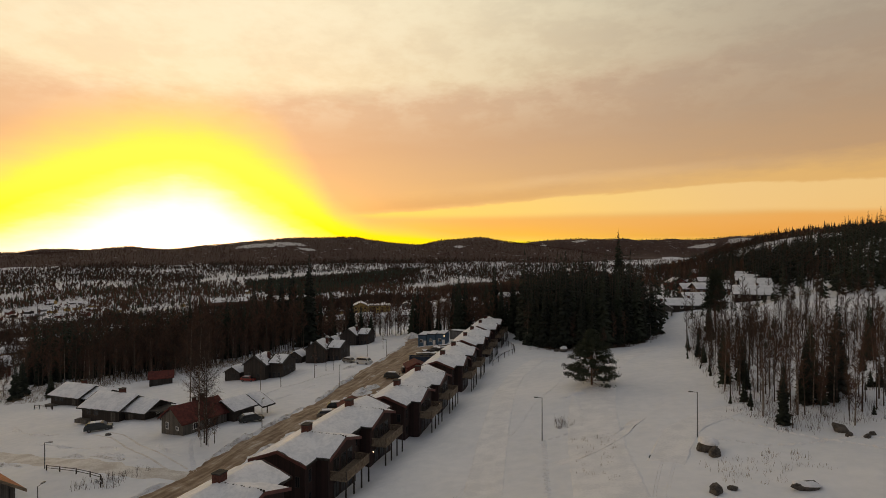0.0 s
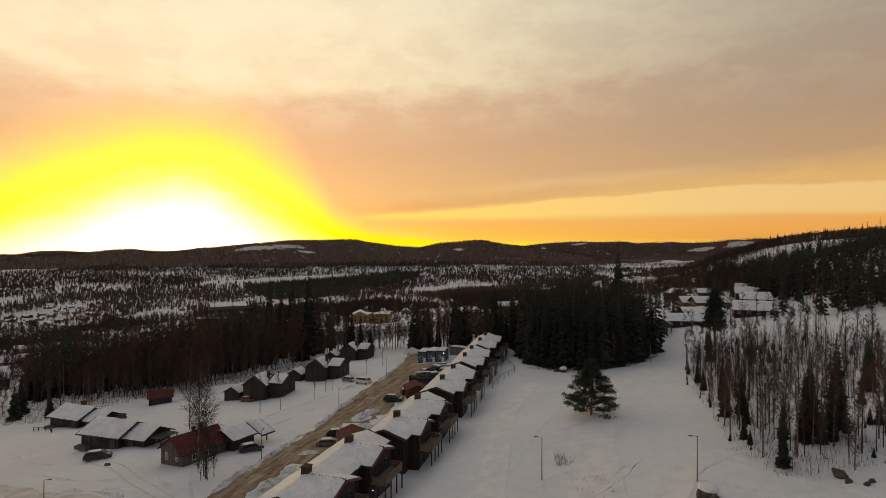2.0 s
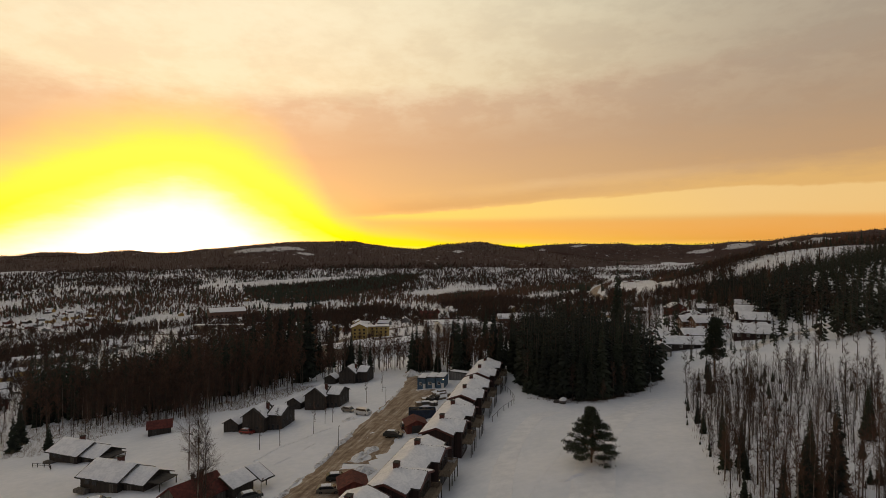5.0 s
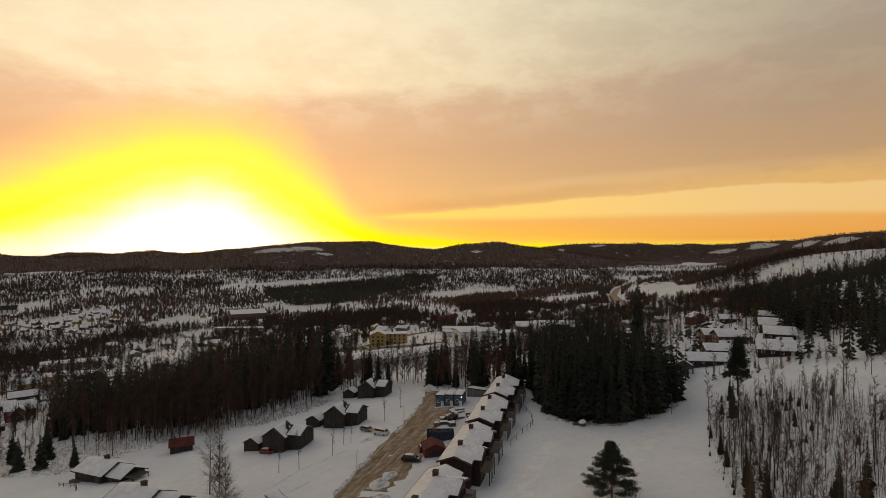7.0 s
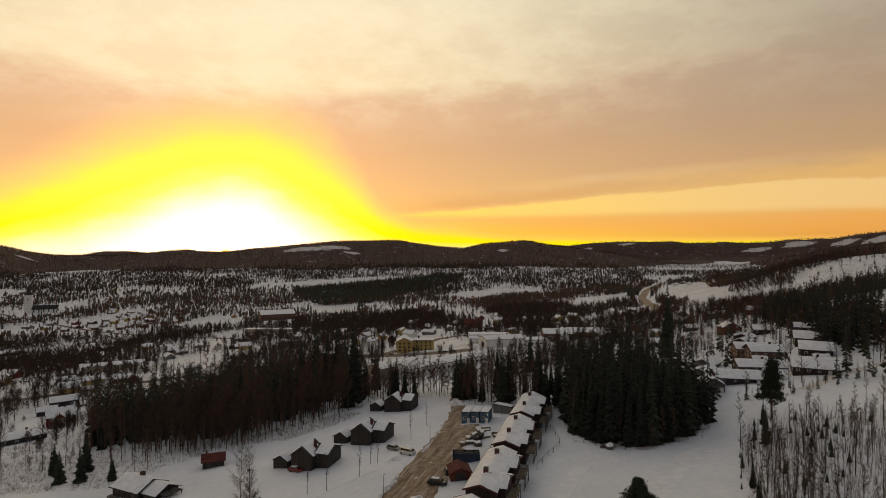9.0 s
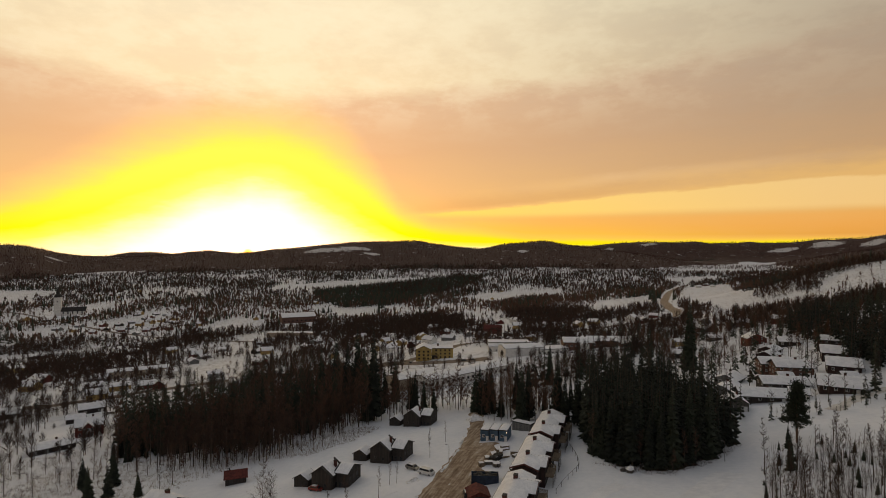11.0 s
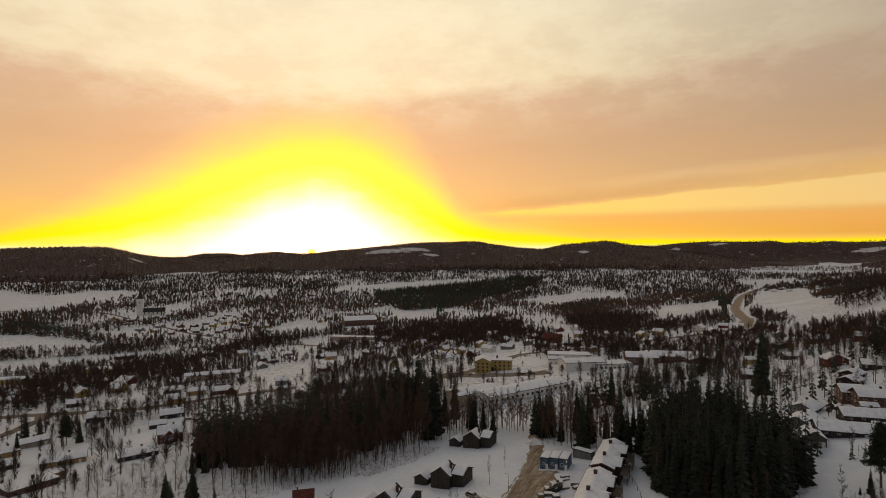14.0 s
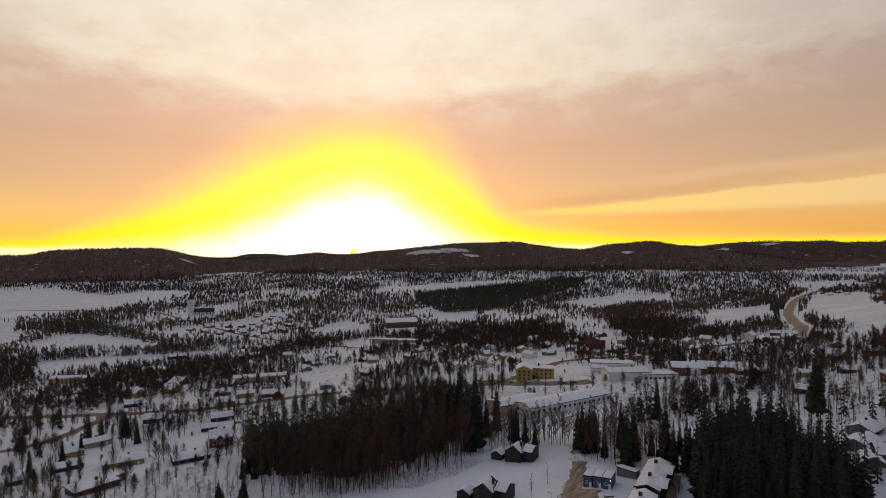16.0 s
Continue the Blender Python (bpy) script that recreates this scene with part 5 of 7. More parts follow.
# the church, far across the valley
CHURCH = (-935, 1080)
c = thing("church", *CHURCH, gz(*CHURCH), 32)
gable(c, 14, 0, 34, 14, 7, 6, WHITE_WALL, FELT, snow=0, over=0.5, foot=-4, seed=371)
part("tower", Build().box(-13, -5, -4, -3.1, 5, 30, 0.1), WHITE_WALL, c)
spire = Build()
for (r0, z0), (r1, z1) in zip([(5.6, 24.0), (4.2, 27.5), (2.4, 29.5), (2.2, 32), (2.4, 32.2)], [(4.2, 27.5), (2.4, 29.5), (2.2, 32.0), (2.4, 32.2), (0.1, 40)]):
    spire.tube((-8.05, 0, z0 + 6), (-8.05, 0, z1 + 6), r0 * 1.15, r1 * 1.15, 8)
part("spire", spire, FELT, c, "black tapering spire")
for i in range(5):
    window(c, 0 + i * 6.5, -7.5, 2.5, -90, 1.6, 4.5, DARK_TRIM)
window(c, -8.3, -5.0, 22, -90, 1.6, 2.6, DARK_TRIM)
c.matrix_basis = c.matrix_basis @ Matrix.Diagonal((1.3, 1.3, 1.3, 1.0))
tagged(c, "white church with a tower and black spire", "church")

# small houses scattered through the valley
kinds = []
for n, (wall, lab, l, w, h, rise, k) in enumerate([
    (RED_WOOD, "small dark red house with a snowy roof", 11, 8, 3.4, 2.6, 2), (WHITE_WALL, "small white house with a snowy roof", 12, 8.5, 4.2, 2.6, 3), (YELLOW_WOOD, "small ochre house with a snowy roof", 11, 8, 3.8, 2.6, 3),
    (DARK_WOOD, "small dark house with a snowy roof", 13, 8, 2.8, 2.0, 3), (GREY_WALL, "small grey house with a snowy roof", 12, 8, 3.0, 2.2, 3)]):
    seeds = [(-610, 905), (-690, 1010), (-560, 960), (-640, 990), (-520, 900)]
    x, y = seeds[n]
    kinds.append(villa(x, y, 20 * n, l, w, h, rise, wall, lab, 381 + n, 2, sides="s", group="small houses of the valley"))

VALLEY_HOUSES = []
house_rng = np.random.default_rng(31)
for cx, cy, sx, sy, count in [(-640, 940, 140, 90, 26), (-820, 1060, 120, 80, 18), (-460, 640, 60, 60, 6), (-150, 580, 110, 90, 26), (-120, 500, 60, 40, 8), (60, 640, 70, 50, 10), (160, 640, 50, 40, 6), (-250, 700, 90, 60, 8), (-350, 410, 110, 50, 16), (-60, 740, 90, 70, 9), (90, 780, 90, 60, 9), (-480, 1380, 160, 60, 12),
                              (210, 480, 40, 60, 5), (-1150, 1480, 250, 120, 14), (150, 1500, 200, 160, 10), (560, 1720, 160, 120, 8), (-330, 560, 60, 60, 6), (-420, 400, 60, 40, 5), (-200, 1900, 300, 150, 10), (700, 2500, 250, 200, 8)]:
    for i in range(count):
        x, y = cx + house_rng.normal() * sx * 0.6, cy + house_rng.normal() * sy * 0.6
        if any((x - a) ** 2 + (y - b) ** 2 < 18 ** 2 for a, b in VALLEY_HOUSES) or math.hypot(x - 0, y - 430) < 120:
            continue
        VALLEY_HOUSES.append((x, y))
        k = kinds[int(house_rng.integers(0, 5))]
        m = Matrix.LocRotScale((x, y, gz(x, y) + 0.1), Euler((0, 0, house_rng.uniform(0, 6.28))), [float(house_rng.uniform(0.9, 1.25))] * 3)
        copy_thing(k, m)


# ---- trees ----
def fuse(pieces):
    """Vertices and triangles of many pieces as two arrays."""
    vs, fs, o = [], [], 0
    for v, f in pieces:
        vs.append(np.asarray(v, float)), fs.append(np.asarray(f, np.int64) + o)
        o += len(v)
    return np.concatenate(vs), np.concatenate(fs)


def limb(points, radii, sides=5):
    """A tapering tube of triangles through the points."""
    p, rings = np.asarray(points, float), []
    ang = np.arange(sides) * 2 * np.pi / sides
    for i in range(len(p)):
        d = p[min(i + 1, len(p) - 1)] - p[max(i - 1, 0)]
        d = d / (np.linalg.norm(d) + 1e-9)
        a = np.cross(d, (0.31, 0.95, 0.05) if abs(d[2]) > 0.8 else (0, 0, 1.0))
        a = a / np.linalg.norm(a)
        b = np.cross(d, a)
        rings.append(p[i] + radii[i] * (np.cos(ang)[:, None] * a + np.sin(ang)[:, None] * b))
    f = []
    for i in range(len(p) - 1):
        for k in range(sides):
            q, r = i * sides + k, i * sides + (k + 1) % sides
            f += [(q, r, r + sides), (q, r + sides, q + sides)]
    return np.concatenate(rings), np.array(f)


def spruce(seed, tall, whorls, spokes, slim=0.15, clear=0.06):
    """Trunk and crown of a spruce: whorls of drooping, ragged boughs."""
    r = np.random.default_rng(seed)
    trunk = limb([(0, 0, -0.6), (0, 0, tall * 0.5), (0, 0, tall * 0.97)], [tall * 0.011 + 0.05, tall * 0.008, 0.02], 5)
    v, f = [], []
    for k in range(whorls):
        s = k / whorls
        z = tall * (clear + (0.99 - clear) * s)
        reach = (slim * tall * (1 - s) ** 0.85 + 0.12) * r.uniform(0.8, 1.12)
        n = max(4, int(spokes * (1 - 0.45 * s)))
        turn = r.uniform(0, 6.28)
        step = tall * (0.99 - clear) / whorls
        mid = z
        for i in range(n):
            z = min(mid + r.normal() * step * 0.55, tall * 0.97)
            a = turn + 6.283 * i / n + r.normal() * 0.16
            R = reach * r.uniform(0.66, 1.18)
            d, e = np.array((math.cos(a), math.sin(a), 0)), np.array((-math.sin(a), math.cos(a), 0))
            sag, wide, o = R * r.uniform(0.22, 0.5), R * r.uniform(0.2, 0.34), len(v)
            up = np.array((0, 0, 1.0))
            v += [up * (z + 0.1 * R), d * R * 0.5 + e * wide + up * (z - sag * 0.75), d * R * 0.5 - e * wide + up * (z - sag * 0.75), d * R * 0.62 + up * (z - sag * 0.35), d * R + up * (z - sag),
                  d * R * 0.55 + up * (z - sag - R * 0.26)]
            f += [(o, o + 1, o + 3), (o, o + 3, o + 2), (o + 3, o + 1, o + 4), (o + 3, o + 4, o + 2), (o, o + 5, o + 4)]
    o = len(v)
    v += [(0.12, 0, tall * 0.93), (-0.1, 0.1, tall * 0.93), (0, -0.12, tall * 0.93), (0, 0, tall * 1.02)]
    f += [(o, o + 1, o + 3), (o + 1, o + 2, o + 3), (o + 2, o, o + 3)]
    return trunk, (np.array(v), np.array(f))


def bare_tree(seed, tall, limbs, twigs, spread=0.16, low=0.25, girth=0.011, bend=0.02, fork=True, thick=0.022, boughs=True, long=1.0):
    """Trunk and bare crown of a birch or aspen: limbs that rise, and fine twigs."""
    r = np.random.default_rng(seed)
    lean = r.normal(size=2) * bend * tall
    axis = lambda s: np.array((lean[0] * s ** 2, lean[1] * s ** 2, tall * s))
    trunk = limb([axis(0) - (0, 0, 0.6), axis(1.0)], [tall * girth + 0.05, 0.03], 3) if not boughs else limb([axis(0) - (0, 0, 0.6)] + [axis(s) for s in (0.25, 0.5, 0.75, 1.0)], [tall * girth + 0.03, tall * girth * 0.8 + 0.02, tall * girth * 0.6 + 0.01, tall * girth * 0.35, 0.015], 5)
    tubes, v, f = [], [], []
    for k in range(limbs):
        s = low + (0.97 - low) * (k + r.random()) / limbs
        a, base = r.uniform(0, 6.283), axis(s)
        R = spread * tall * (1.1 - s) ** 0.6 * r.uniform(0.55, 1.1) * (0.55 + 0.45 * min(1, (s - low) / 0.2))
        d = np.array((math.cos(a), math.sin(a), r.uniform(0.7, 1.5)))
        d = d / np.linalg.norm(d)
        mid, tip = base + d * R * 0.55, base + d * R * 1.15 + (0, 0, 0.12 * R)
        if boughs:
            tubes.append(limb([base, mid, tip], [tall * girth * 0.34 * (1.1 - s) + 0.012, 0.02, 0.008], 3) if fork else limb([base, tip], [tall * girth * 0.3 * (1.1 - s) + 0.015, 0.01], 3))
        for i in range(twigs):
            u = r.uniform(0.15, 1.0)
            q = base + (mid - base) * min(1, 2 * u) + (tip - mid) * max(0, 2 * u - 1)
            t = d * r.uniform(0.2, 1.0) + r.normal(size=3) * 0.55
            t = t / np.linalg.norm(t) * R * r.uniform(0.22, 0.6) * long
            w = np.cross(t, r.normal(size=3))
            w = w / (np.linalg.norm(w) + 1e-9) * thick * r.uniform(0.6, 1.4)
            o = len(v)
            v += [q - w, q + w, q + t]
            f.append((o, o + 1, o + 2))
            if fork:
                h = q + t * 0.45
                t2 = (t * 0.6 + r.normal(size=3) * np.linalg.norm(t) * 0.4)
                v += [h - w * 0.8, h + w * 0.8, h + t2]
                f.append((o + 3, o + 4, o + 5))
    return trunk, fuse(tubes + [(np.array(v), np.array(f))])


def round_tree(seed, tall, twigs, wide=0.27, low=0.16, thick=0.05):
    """A leafless tree with a full rounded crown: branches that fan out from the trunk, each ending in a point."""
    r = np.random.default_rng(seed)
    trunk = limb([(0, 0, -0.6), (0, 0, tall * 0.6)], [tall * 0.013 + 0.06, 0.05], 3)
    v, f = [], []
    lumps = r.uniform(0.7, 1.15, 9)
    for i in range(twigs):
        u, a = low + (1 - low) * r.random() ** 0.8, r.uniform(0, 6.283)
        s = (u - low) / (1.04 - low)
        R = wide * tall * math.sin(math.pi * s ** 0.75) ** 0.7 * lumps[int(a * 1.43)] * r.uniform(0.5, 1.12)
        tip = np.array((math.cos(a) * R, math.sin(a) * R, tall * u * r.uniform(0.94, 1.05)))
        back = r.uniform(0.35, 1.0)
        root = np.array((0, 0, tall * u * 0.62)) * back + tip * (1 - back) + r.normal(size=3) * 0.02 * tall
        w = np.cross(tip - root, r.normal(size=3))
        w = w / (np.linalg.norm(w) + 1e-9) * thick * r.uniform(0.6, 1.4)
        o = len(v)
        v += [root - w, root + w, tip]
        f.append((o, o + 1, o + 2))
    return trunk, (np.array(v), np.array(f))


def pine(seed, tall, clumps, needles, broad=0.2, low=0.5, taper=1.6, puff=1.0):
    """Trunk with limbs, and a crown of needle clumps."""
    r = np.random.default_rng(seed)
    bent = r.normal(size=2) * 0.02 * tall
    axis = lambda s: np.array((bent[0] * math.sin(3 * s), bent[1] * math.sin(2.3 * s), tall * s))
    tubes = [limb([axis(0) - (0, 0, 0.6), axis(0.3), axis(0.6), axis(0.98)], [tall * 0.016 + 0.06, tall * 0.013, tall * 0.009, 0.03], 6)]
    v, f = [], []
    for k in range(clumps):
        s = low + (1 - low) * (k + r.random()) / clumps
        a = k * 2.4 + r.normal() * 0.4
        R = broad * tall * (1.05 - ((s - low) / (1 - low)) ** taper) * r.uniform(0.45, 1.1)
        base = axis(s * 0.96)
        c = base + np.array((math.cos(a) * R, math.sin(a) * R, R * r.uniform(-0.05, 0.35)))
        tubes.append(limb([base, (base + c) / 2 - (0, 0, 0.08 * R), c], [0.05 * tall / 12, 0.03, 0.012], 4))
        size = np.array((1, 1, 0.55)) * tall * r.uniform(0.055, 0.095) * puff
        along = (c - base) * 0.45
        for i in range(needles):
            q = c + r.normal(size=3) * size * 0.55 - along * r.random() ** 2
            t = r.normal(size=3) + (0, 0, 0.5)
            t = t / np.linalg.norm(t) * tall * r.uniform(0.025, 0.05)
            w = np.cross(t, r.normal(size=3))
            w = w / (np.linalg.norm(w) + 1e-9) * tall * 0.0085
            o = len(v)
            v += [q - w, q + w, q + t + w * 0.3]
            f.append((o, o + 1, o + 2))
    return fuse(tubes), (np.array(v), np.array(f))


def tri_mesh(name, v, f, mat):
    me = bpy.data.meshes.new(name)
    me.vertices.add(len(v)), me.loops.add(3 * len(f)), me.polygons.add(len(f))
    me.vertices.foreach_set("co", np.asarray(v, np.float32).ravel())
    me.loops.foreach_set("vertex_index", np.asarray(f, np.int32).ravel())
    me.polygons.foreach_set("loop_start", np.arange(len(f), dtype=np.int32) * 3)
    me.materials.append(mat)
    me.update()
    return me


def tree_kind(name, shape, bark, leaf, label, category, group):
    (tv, tf), (cv, cf) = shape
    t = thing(name, 0, 0, -500)
    part("trunk", tri_mesh("trunk", tv, tf, bark), bark, t)
    part("crown", tri_mesh("crown", cv, cf, leaf), leaf, t)
    return tagged(t, label, category, group)


def plant(kind, x, y, size=1.0, turn=0.0, first=None):
    """Sets the kind itself the first time, and copies after that."""
    m = Matrix.LocRotScale((x, y, gz(x, y)), Euler((0, 0, turn)), (size, size, size))
    if kind.get("set"):
        return copy_thing(kind, m)
    kind["set"] = 1
    kind.matrix_basis = m
    return kind


def cluster(shapes, spots, sizes, turns, which):
    """All vertices and triangles of many trees as one; shapes are (v, f)."""
    vs, fs, o = [], [], 0
    for k, (v, f) in enumerate(shapes):
        pick = np.where(which == k)[0]
        if not len(pick):
            continue
        c, s = np.cos(turns[pick]), np.sin(turns[pick])
        x = (v[None, :, 0] * c[:, None] - v[None, :, 1] * s[:, None]) * sizes[pick][:, None] + spots[pick, 0][:, None]
        y = (v[None, :, 0] * s[:, None] + v[None, :, 1] * c[:, None]) * sizes[pick][:, None] + spots[pick, 1][:, None]
        z = v[None, :, 2] * sizes[pick][:, None] + spots[pick, 2][:, None]
        vs.append(np.stack([x, y, z], -1).reshape(-1, 3))
        fs.append((f[None] + (np.arange(len(pick)) * len(v))[:, None, None]).reshape(-1, 3) + o)
        o += len(pick) * len(v)
    return np.concatenate(vs), np.concatenate(fs)


def wood(name, label, shapes, bark, leaf, xy, sizes, seed):
    """A whole wood as one thing of trunks and crowns."""
    if not len(xy):
        return
    r = np.random.default_rng(seed)
    spots = np.column_stack([xy, ground(xy[:, 0], xy[:, 1])])
    turns, which = r.uniform(0, 6.283, len(xy)), r.integers(0, len(shapes), len(xy))
    e = thing(name, 0, 0, 0)
    for nm, i, mat in (("trunks", 0, bark), ("crowns", 1, leaf)):
        v, f = cluster([s[i] for s in shapes], spots, sizes, turns, which)
        part(nm, tri_mesh(nm, v, f, mat), mat, e)["kind"] = "stuff"
    tagged(e, label, "wood", kind="stuff")


def scatter(seed, area, count, gap):
    """Random places in a polygon, kept a gap apart."""
    r = np.random.default_rng(seed)
    poly = np.array(area, float)
    lo, hi = poly.min(0), poly.max(0)
    out = []
    cells = {}
    for _ in range(count * 12):
        if len(out) >= count:
            break
        p = r.uniform(lo, hi)
        inside, j = False, len(poly) - 1
        for i in range(len(poly)):
            if (poly[i, 1] > p[1]) != (poly[j, 1] > p[1]) and p[0] < (poly[j, 0] - poly[i, 0]) * (p[1] - poly[i, 1]) / (poly[j, 1] - poly[i, 1]) + poly[i, 0]:
                inside = not inside
            j = i
        if not inside:
            continue
        key = (int(p[0] // gap), int(p[1] // gap))
        if any((p[0] - q[0]) ** 2 + (p[1] - q[1]) ** 2 < gap * gap for dx in (-1, 0, 1) for dy in (-1, 0, 1) for q in cells.get((key[0] + dx, key[1] + dy), ())):
            continue
        cells.setdefault(key, []).append(p)
        out.append(p)
    return np.array(out).reshape(-1, 2)


SPRUCES = [tree_kind("spruce", spruce(s, h, wh, sp, sl, cl), BARK, NEEDLES, "tall dark green spruce with drooping ragged boughs", "spruce", "spruces of the near woods") for s, h, wh, sp, sl, cl in ((1, 22, 34, 12, 0.135, 0.05), (2, 25, 38, 12, 0.12, 0.1), (3, 19, 30, 12, 0.15, 0.03))]
YOUNG = [tree_kind("young_spruce", spruce(s, h, 26, 11, 0.21, 0.03), BARK, NEEDLES, "young green spruce standing in the snow", "spruce", "young spruces") for s, h in ((5, 9, ), (6, 7))]
BIRCHES = [tree_kind("birch", bare_tree(s, h, n, 24, sp * 0.8, lo, 0.0085, 0.035, thick=0.022, long=1.25), BIRCH_BARK, TWIG, "bare slender birch with fine brown twigs", "birch", "bare birches") for s, h, n, sp, lo in ((11, 14, 26, 0.24, 0.25), (12, 17, 28, 0.22, 0.35), (13, 11, 26, 0.27, 0.18), (14, 15, 24, 0.2, 0.3))]
GREAT = [tree_kind("birch", bare_tree(s, h, 38, 36, sp * 0.9, 0.1, 0.0065, 0.03, thick=0.012, long=1.25), BIRCH_BARK, TWIG, "tall wide bare birch with a pale trunk and fine hanging twigs", "birch", "bare birches") for s, h, sp in ((17, 19, 0.24), (18, 16, 0.22))]
SLENDER = [tree_kind("bare_tree", bare_tree(s, h, 22, 18, 0.15, 0.35, 0.007, 0.04, thick=0.024, long=1.3), BARK, TWIG, "thin dark leafless tree with few short branches", "tree", "thin bare trees") for s, h in ((15, 12), (16, 15))]
PINES = [tree_kind("pine", pine(21, 10.0, 140, 105, 0.50, 0.05, 1.2, 0.75), PINE_BARK, PINE_NEEDLES, "broad bushy pine alone on the snowy slope", "pine", ""),
         tree_kind("pine", pine(22, 19, 60, 120, 0.2, 0.3, 1.1, 0.8), PINE_BARK, PINE_NEEDLES, "tall pine with a bare trunk and high crown", "pine", "tall pines")]
mid_spruce = [spruce(s, h, 18, 8, sl, 0.06) for s, h, sl in ((31, 21, 0.135), (32, 24, 0.12), (33, 17, 0.155))]
mid_birch = [bare_tree(s, h, 16, 14, sp, lo, thick=0.06, fork=False, long=1.2) for s, h, sp, lo in ((41, 14, 0.22, 0.3), (42, 17, 0.16, 0.4), (43, 12, 0.26, 0.2), (44, 10, 0.3, 0.15))]
thin_birch = [bare_tree(s, h, 22, 20, sp, lo, 0.0065, 0.06, thick=0.026, fork=False, long=1.35) for s, h, sp, lo in ((48, 13, 0.17, 0.3), (49, 15, 0.14, 0.4), (50, 9, 0.2, 0.15), (58, 6, 0.26, 0.08), (60, 11, 0.15, 0.25))]
haze_birch = [bare_tree(s, h, 20, 18, sp, lo, 0.007, 0.04, thick=0.055, fork=False, long=1.4) for s, h, sp, lo in ((71, 15, 0.2, 0.3), (72, 18, 0.17, 0.35), (73, 13, 0.23, 0.25), (74, 11, 0.24, 0.15))]
town_bare = [round_tree(s, h, 170, w, lo, 0.07) for s, h, w, lo in ((45, 12, 0.3, 0.15), (46, 15, 0.24, 0.2), (47, 9, 0.34, 0.1), (57, 6, 0.42, 0.05), (59, 13, 0.2, 0.2))]
low_spruce = [spruce(s, h, 4, 5, 0.2, 0.08) for s, h in ((51, 17), (52, 20), (53, 14))]
hill_spruce = [spruce(s, h, 11, 6, sl * 0.9, 0.1) for s, h, sl in ((34, 20, 0.17), (35, 23, 0.16), (36, 17, 0.2))]
low_bare = [round_tree(s, h, 24, w, 0.12, 0.34) for s, h, w in ((61, 12, 0.3), (62, 15, 0.24), (63, 9, 0.36), (67, 6, 0.5))]
far_bare = [round_tree(s, h, 9, w, 0.1, 0.9) for s, h, w in ((64, 12, 0.32), (65, 15, 0.26), (66, 9, 0.42))]
pyramid = lambda h, w: ((np.array([(-0.3, 0, -1), (0.3, 0, -1), (0, 0.1, 4)]), np.array([(0, 1, 2)])), (np.array([(w * math.cos(a), w * math.sin(a), 0.09 * h) for a in (0, 1.57, 3.14, 4.71)] + [(0, 0, 0.7 * h)] + [(0.62 * w * math.cos(a), 0.62 * w * math.sin(a), 0.42 * h) for a in (0.8, 2.37, 3.94, 5.5)] + [(0, 0, h)]), np.array([(0, 1, 4), (1, 2, 4), (2, 3, 4), (3, 0, 4), (5, 6, 9), (6, 7, 9), (7, 8, 9), (8, 5, 9)])))
far_spruce = [pyramid(h, w) for h, w in ((17, 2.3), (20, 2.4), (14, 2.1))]
tree_rng = np.random.default_rng(77)
put = lambda kinds, x, y, lo=0.85, hi=1.15: plant(kinds[int(tree_rng.integers(0, len(kinds)))], x, y, float(tree_rng.uniform(lo, hi)), float(tree_rng.uniform(0, 6.28)))

plant(PINES[0], 28.6, 106.5, 1.08, 0.5)
plant(PINES[1], 88.5, 180.0, 1.0, 0.2)

# the dark spruce stand in the middle
STAND = [(27.5, 176), (37, 167), (45, 164.5), (58, 173), (72, 186), (75, 199), (69, 222), (62, 250), (48, 256), (40, 236), (30, 214), (28, 198)]
spots = scatter(3, STAND, 400, 2.35)
front = spots[:, 1] - 0.25 * np.abs(spots[:, 0] - 45) < 175
for x, y in spots[front]:
    put(SPRUCES, x, y, 0.72, 1.22)
wood("spruce_wood", "dense stand of tall dark spruces", mid_spruce, BARK, NEEDLES, spots[~front], tree_rng.uniform(0.72, 1.32, (~front).sum()), 4)
for x, y in ((27, 177), (34, 171), (39, 166.3), (47, 163.2), (52, 168.5), (56, 171), (64, 180)):
    put(BIRCHES, x, y, 0.75, 1.0)

# birch wood on the right-hand slope
RIGHT = [(47.5, 95), (43.5, 78), (44, 71), (53, 69), (62, 76), (78, 96), (104, 130), (112, 165), (96, 176), (74, 166), (64, 150), (56, 124)]
spots = scatter(5, RIGHT, 480, 1.7)
spots = spots[np.array([math.sin(x / 6.1 + 0.5) * math.cos(y / 7.7) + tree_rng.normal() * 0.6 > -0.4 for x, y in spots])]
spots = spots[np.array([y < 97 or x < 68 or tree_rng.random() < 0.62 for x, y in spots])]
close = spots[:, 1] < 97
for n, (x, y) in enumerate(spots[close]):
    if n % 11 == 0:
        put(YOUNG, x, y, 0.25, 0.6)
    else:
        put(SLENDER if n % 3 == 0 else BIRCHES, x, y, 0.5, 1.05)
rest = spots[~close]
slim = [bare_tree(s, h, 12, 8, 0.17, 0.15, -0.003, 0.07, thick=0.018, fork=False, boughs=False, long=1.5) for s, h in ((81, 6), (82, 8), (83, 4.5), (84, 9))]
bed = scatter(47, [(52, 100), (50, 92), (62, 88), (84, 104), (104, 132), (108, 160), (92, 172), (72, 162), (62, 138), (57, 120)], 520, 1.2)
wood("saplings", "thicket of thin bare saplings on the snowy slope", slim, BARK, TWIG, bed, tree_rng.uniform(0.6, 1.15, len(bed)), 48)
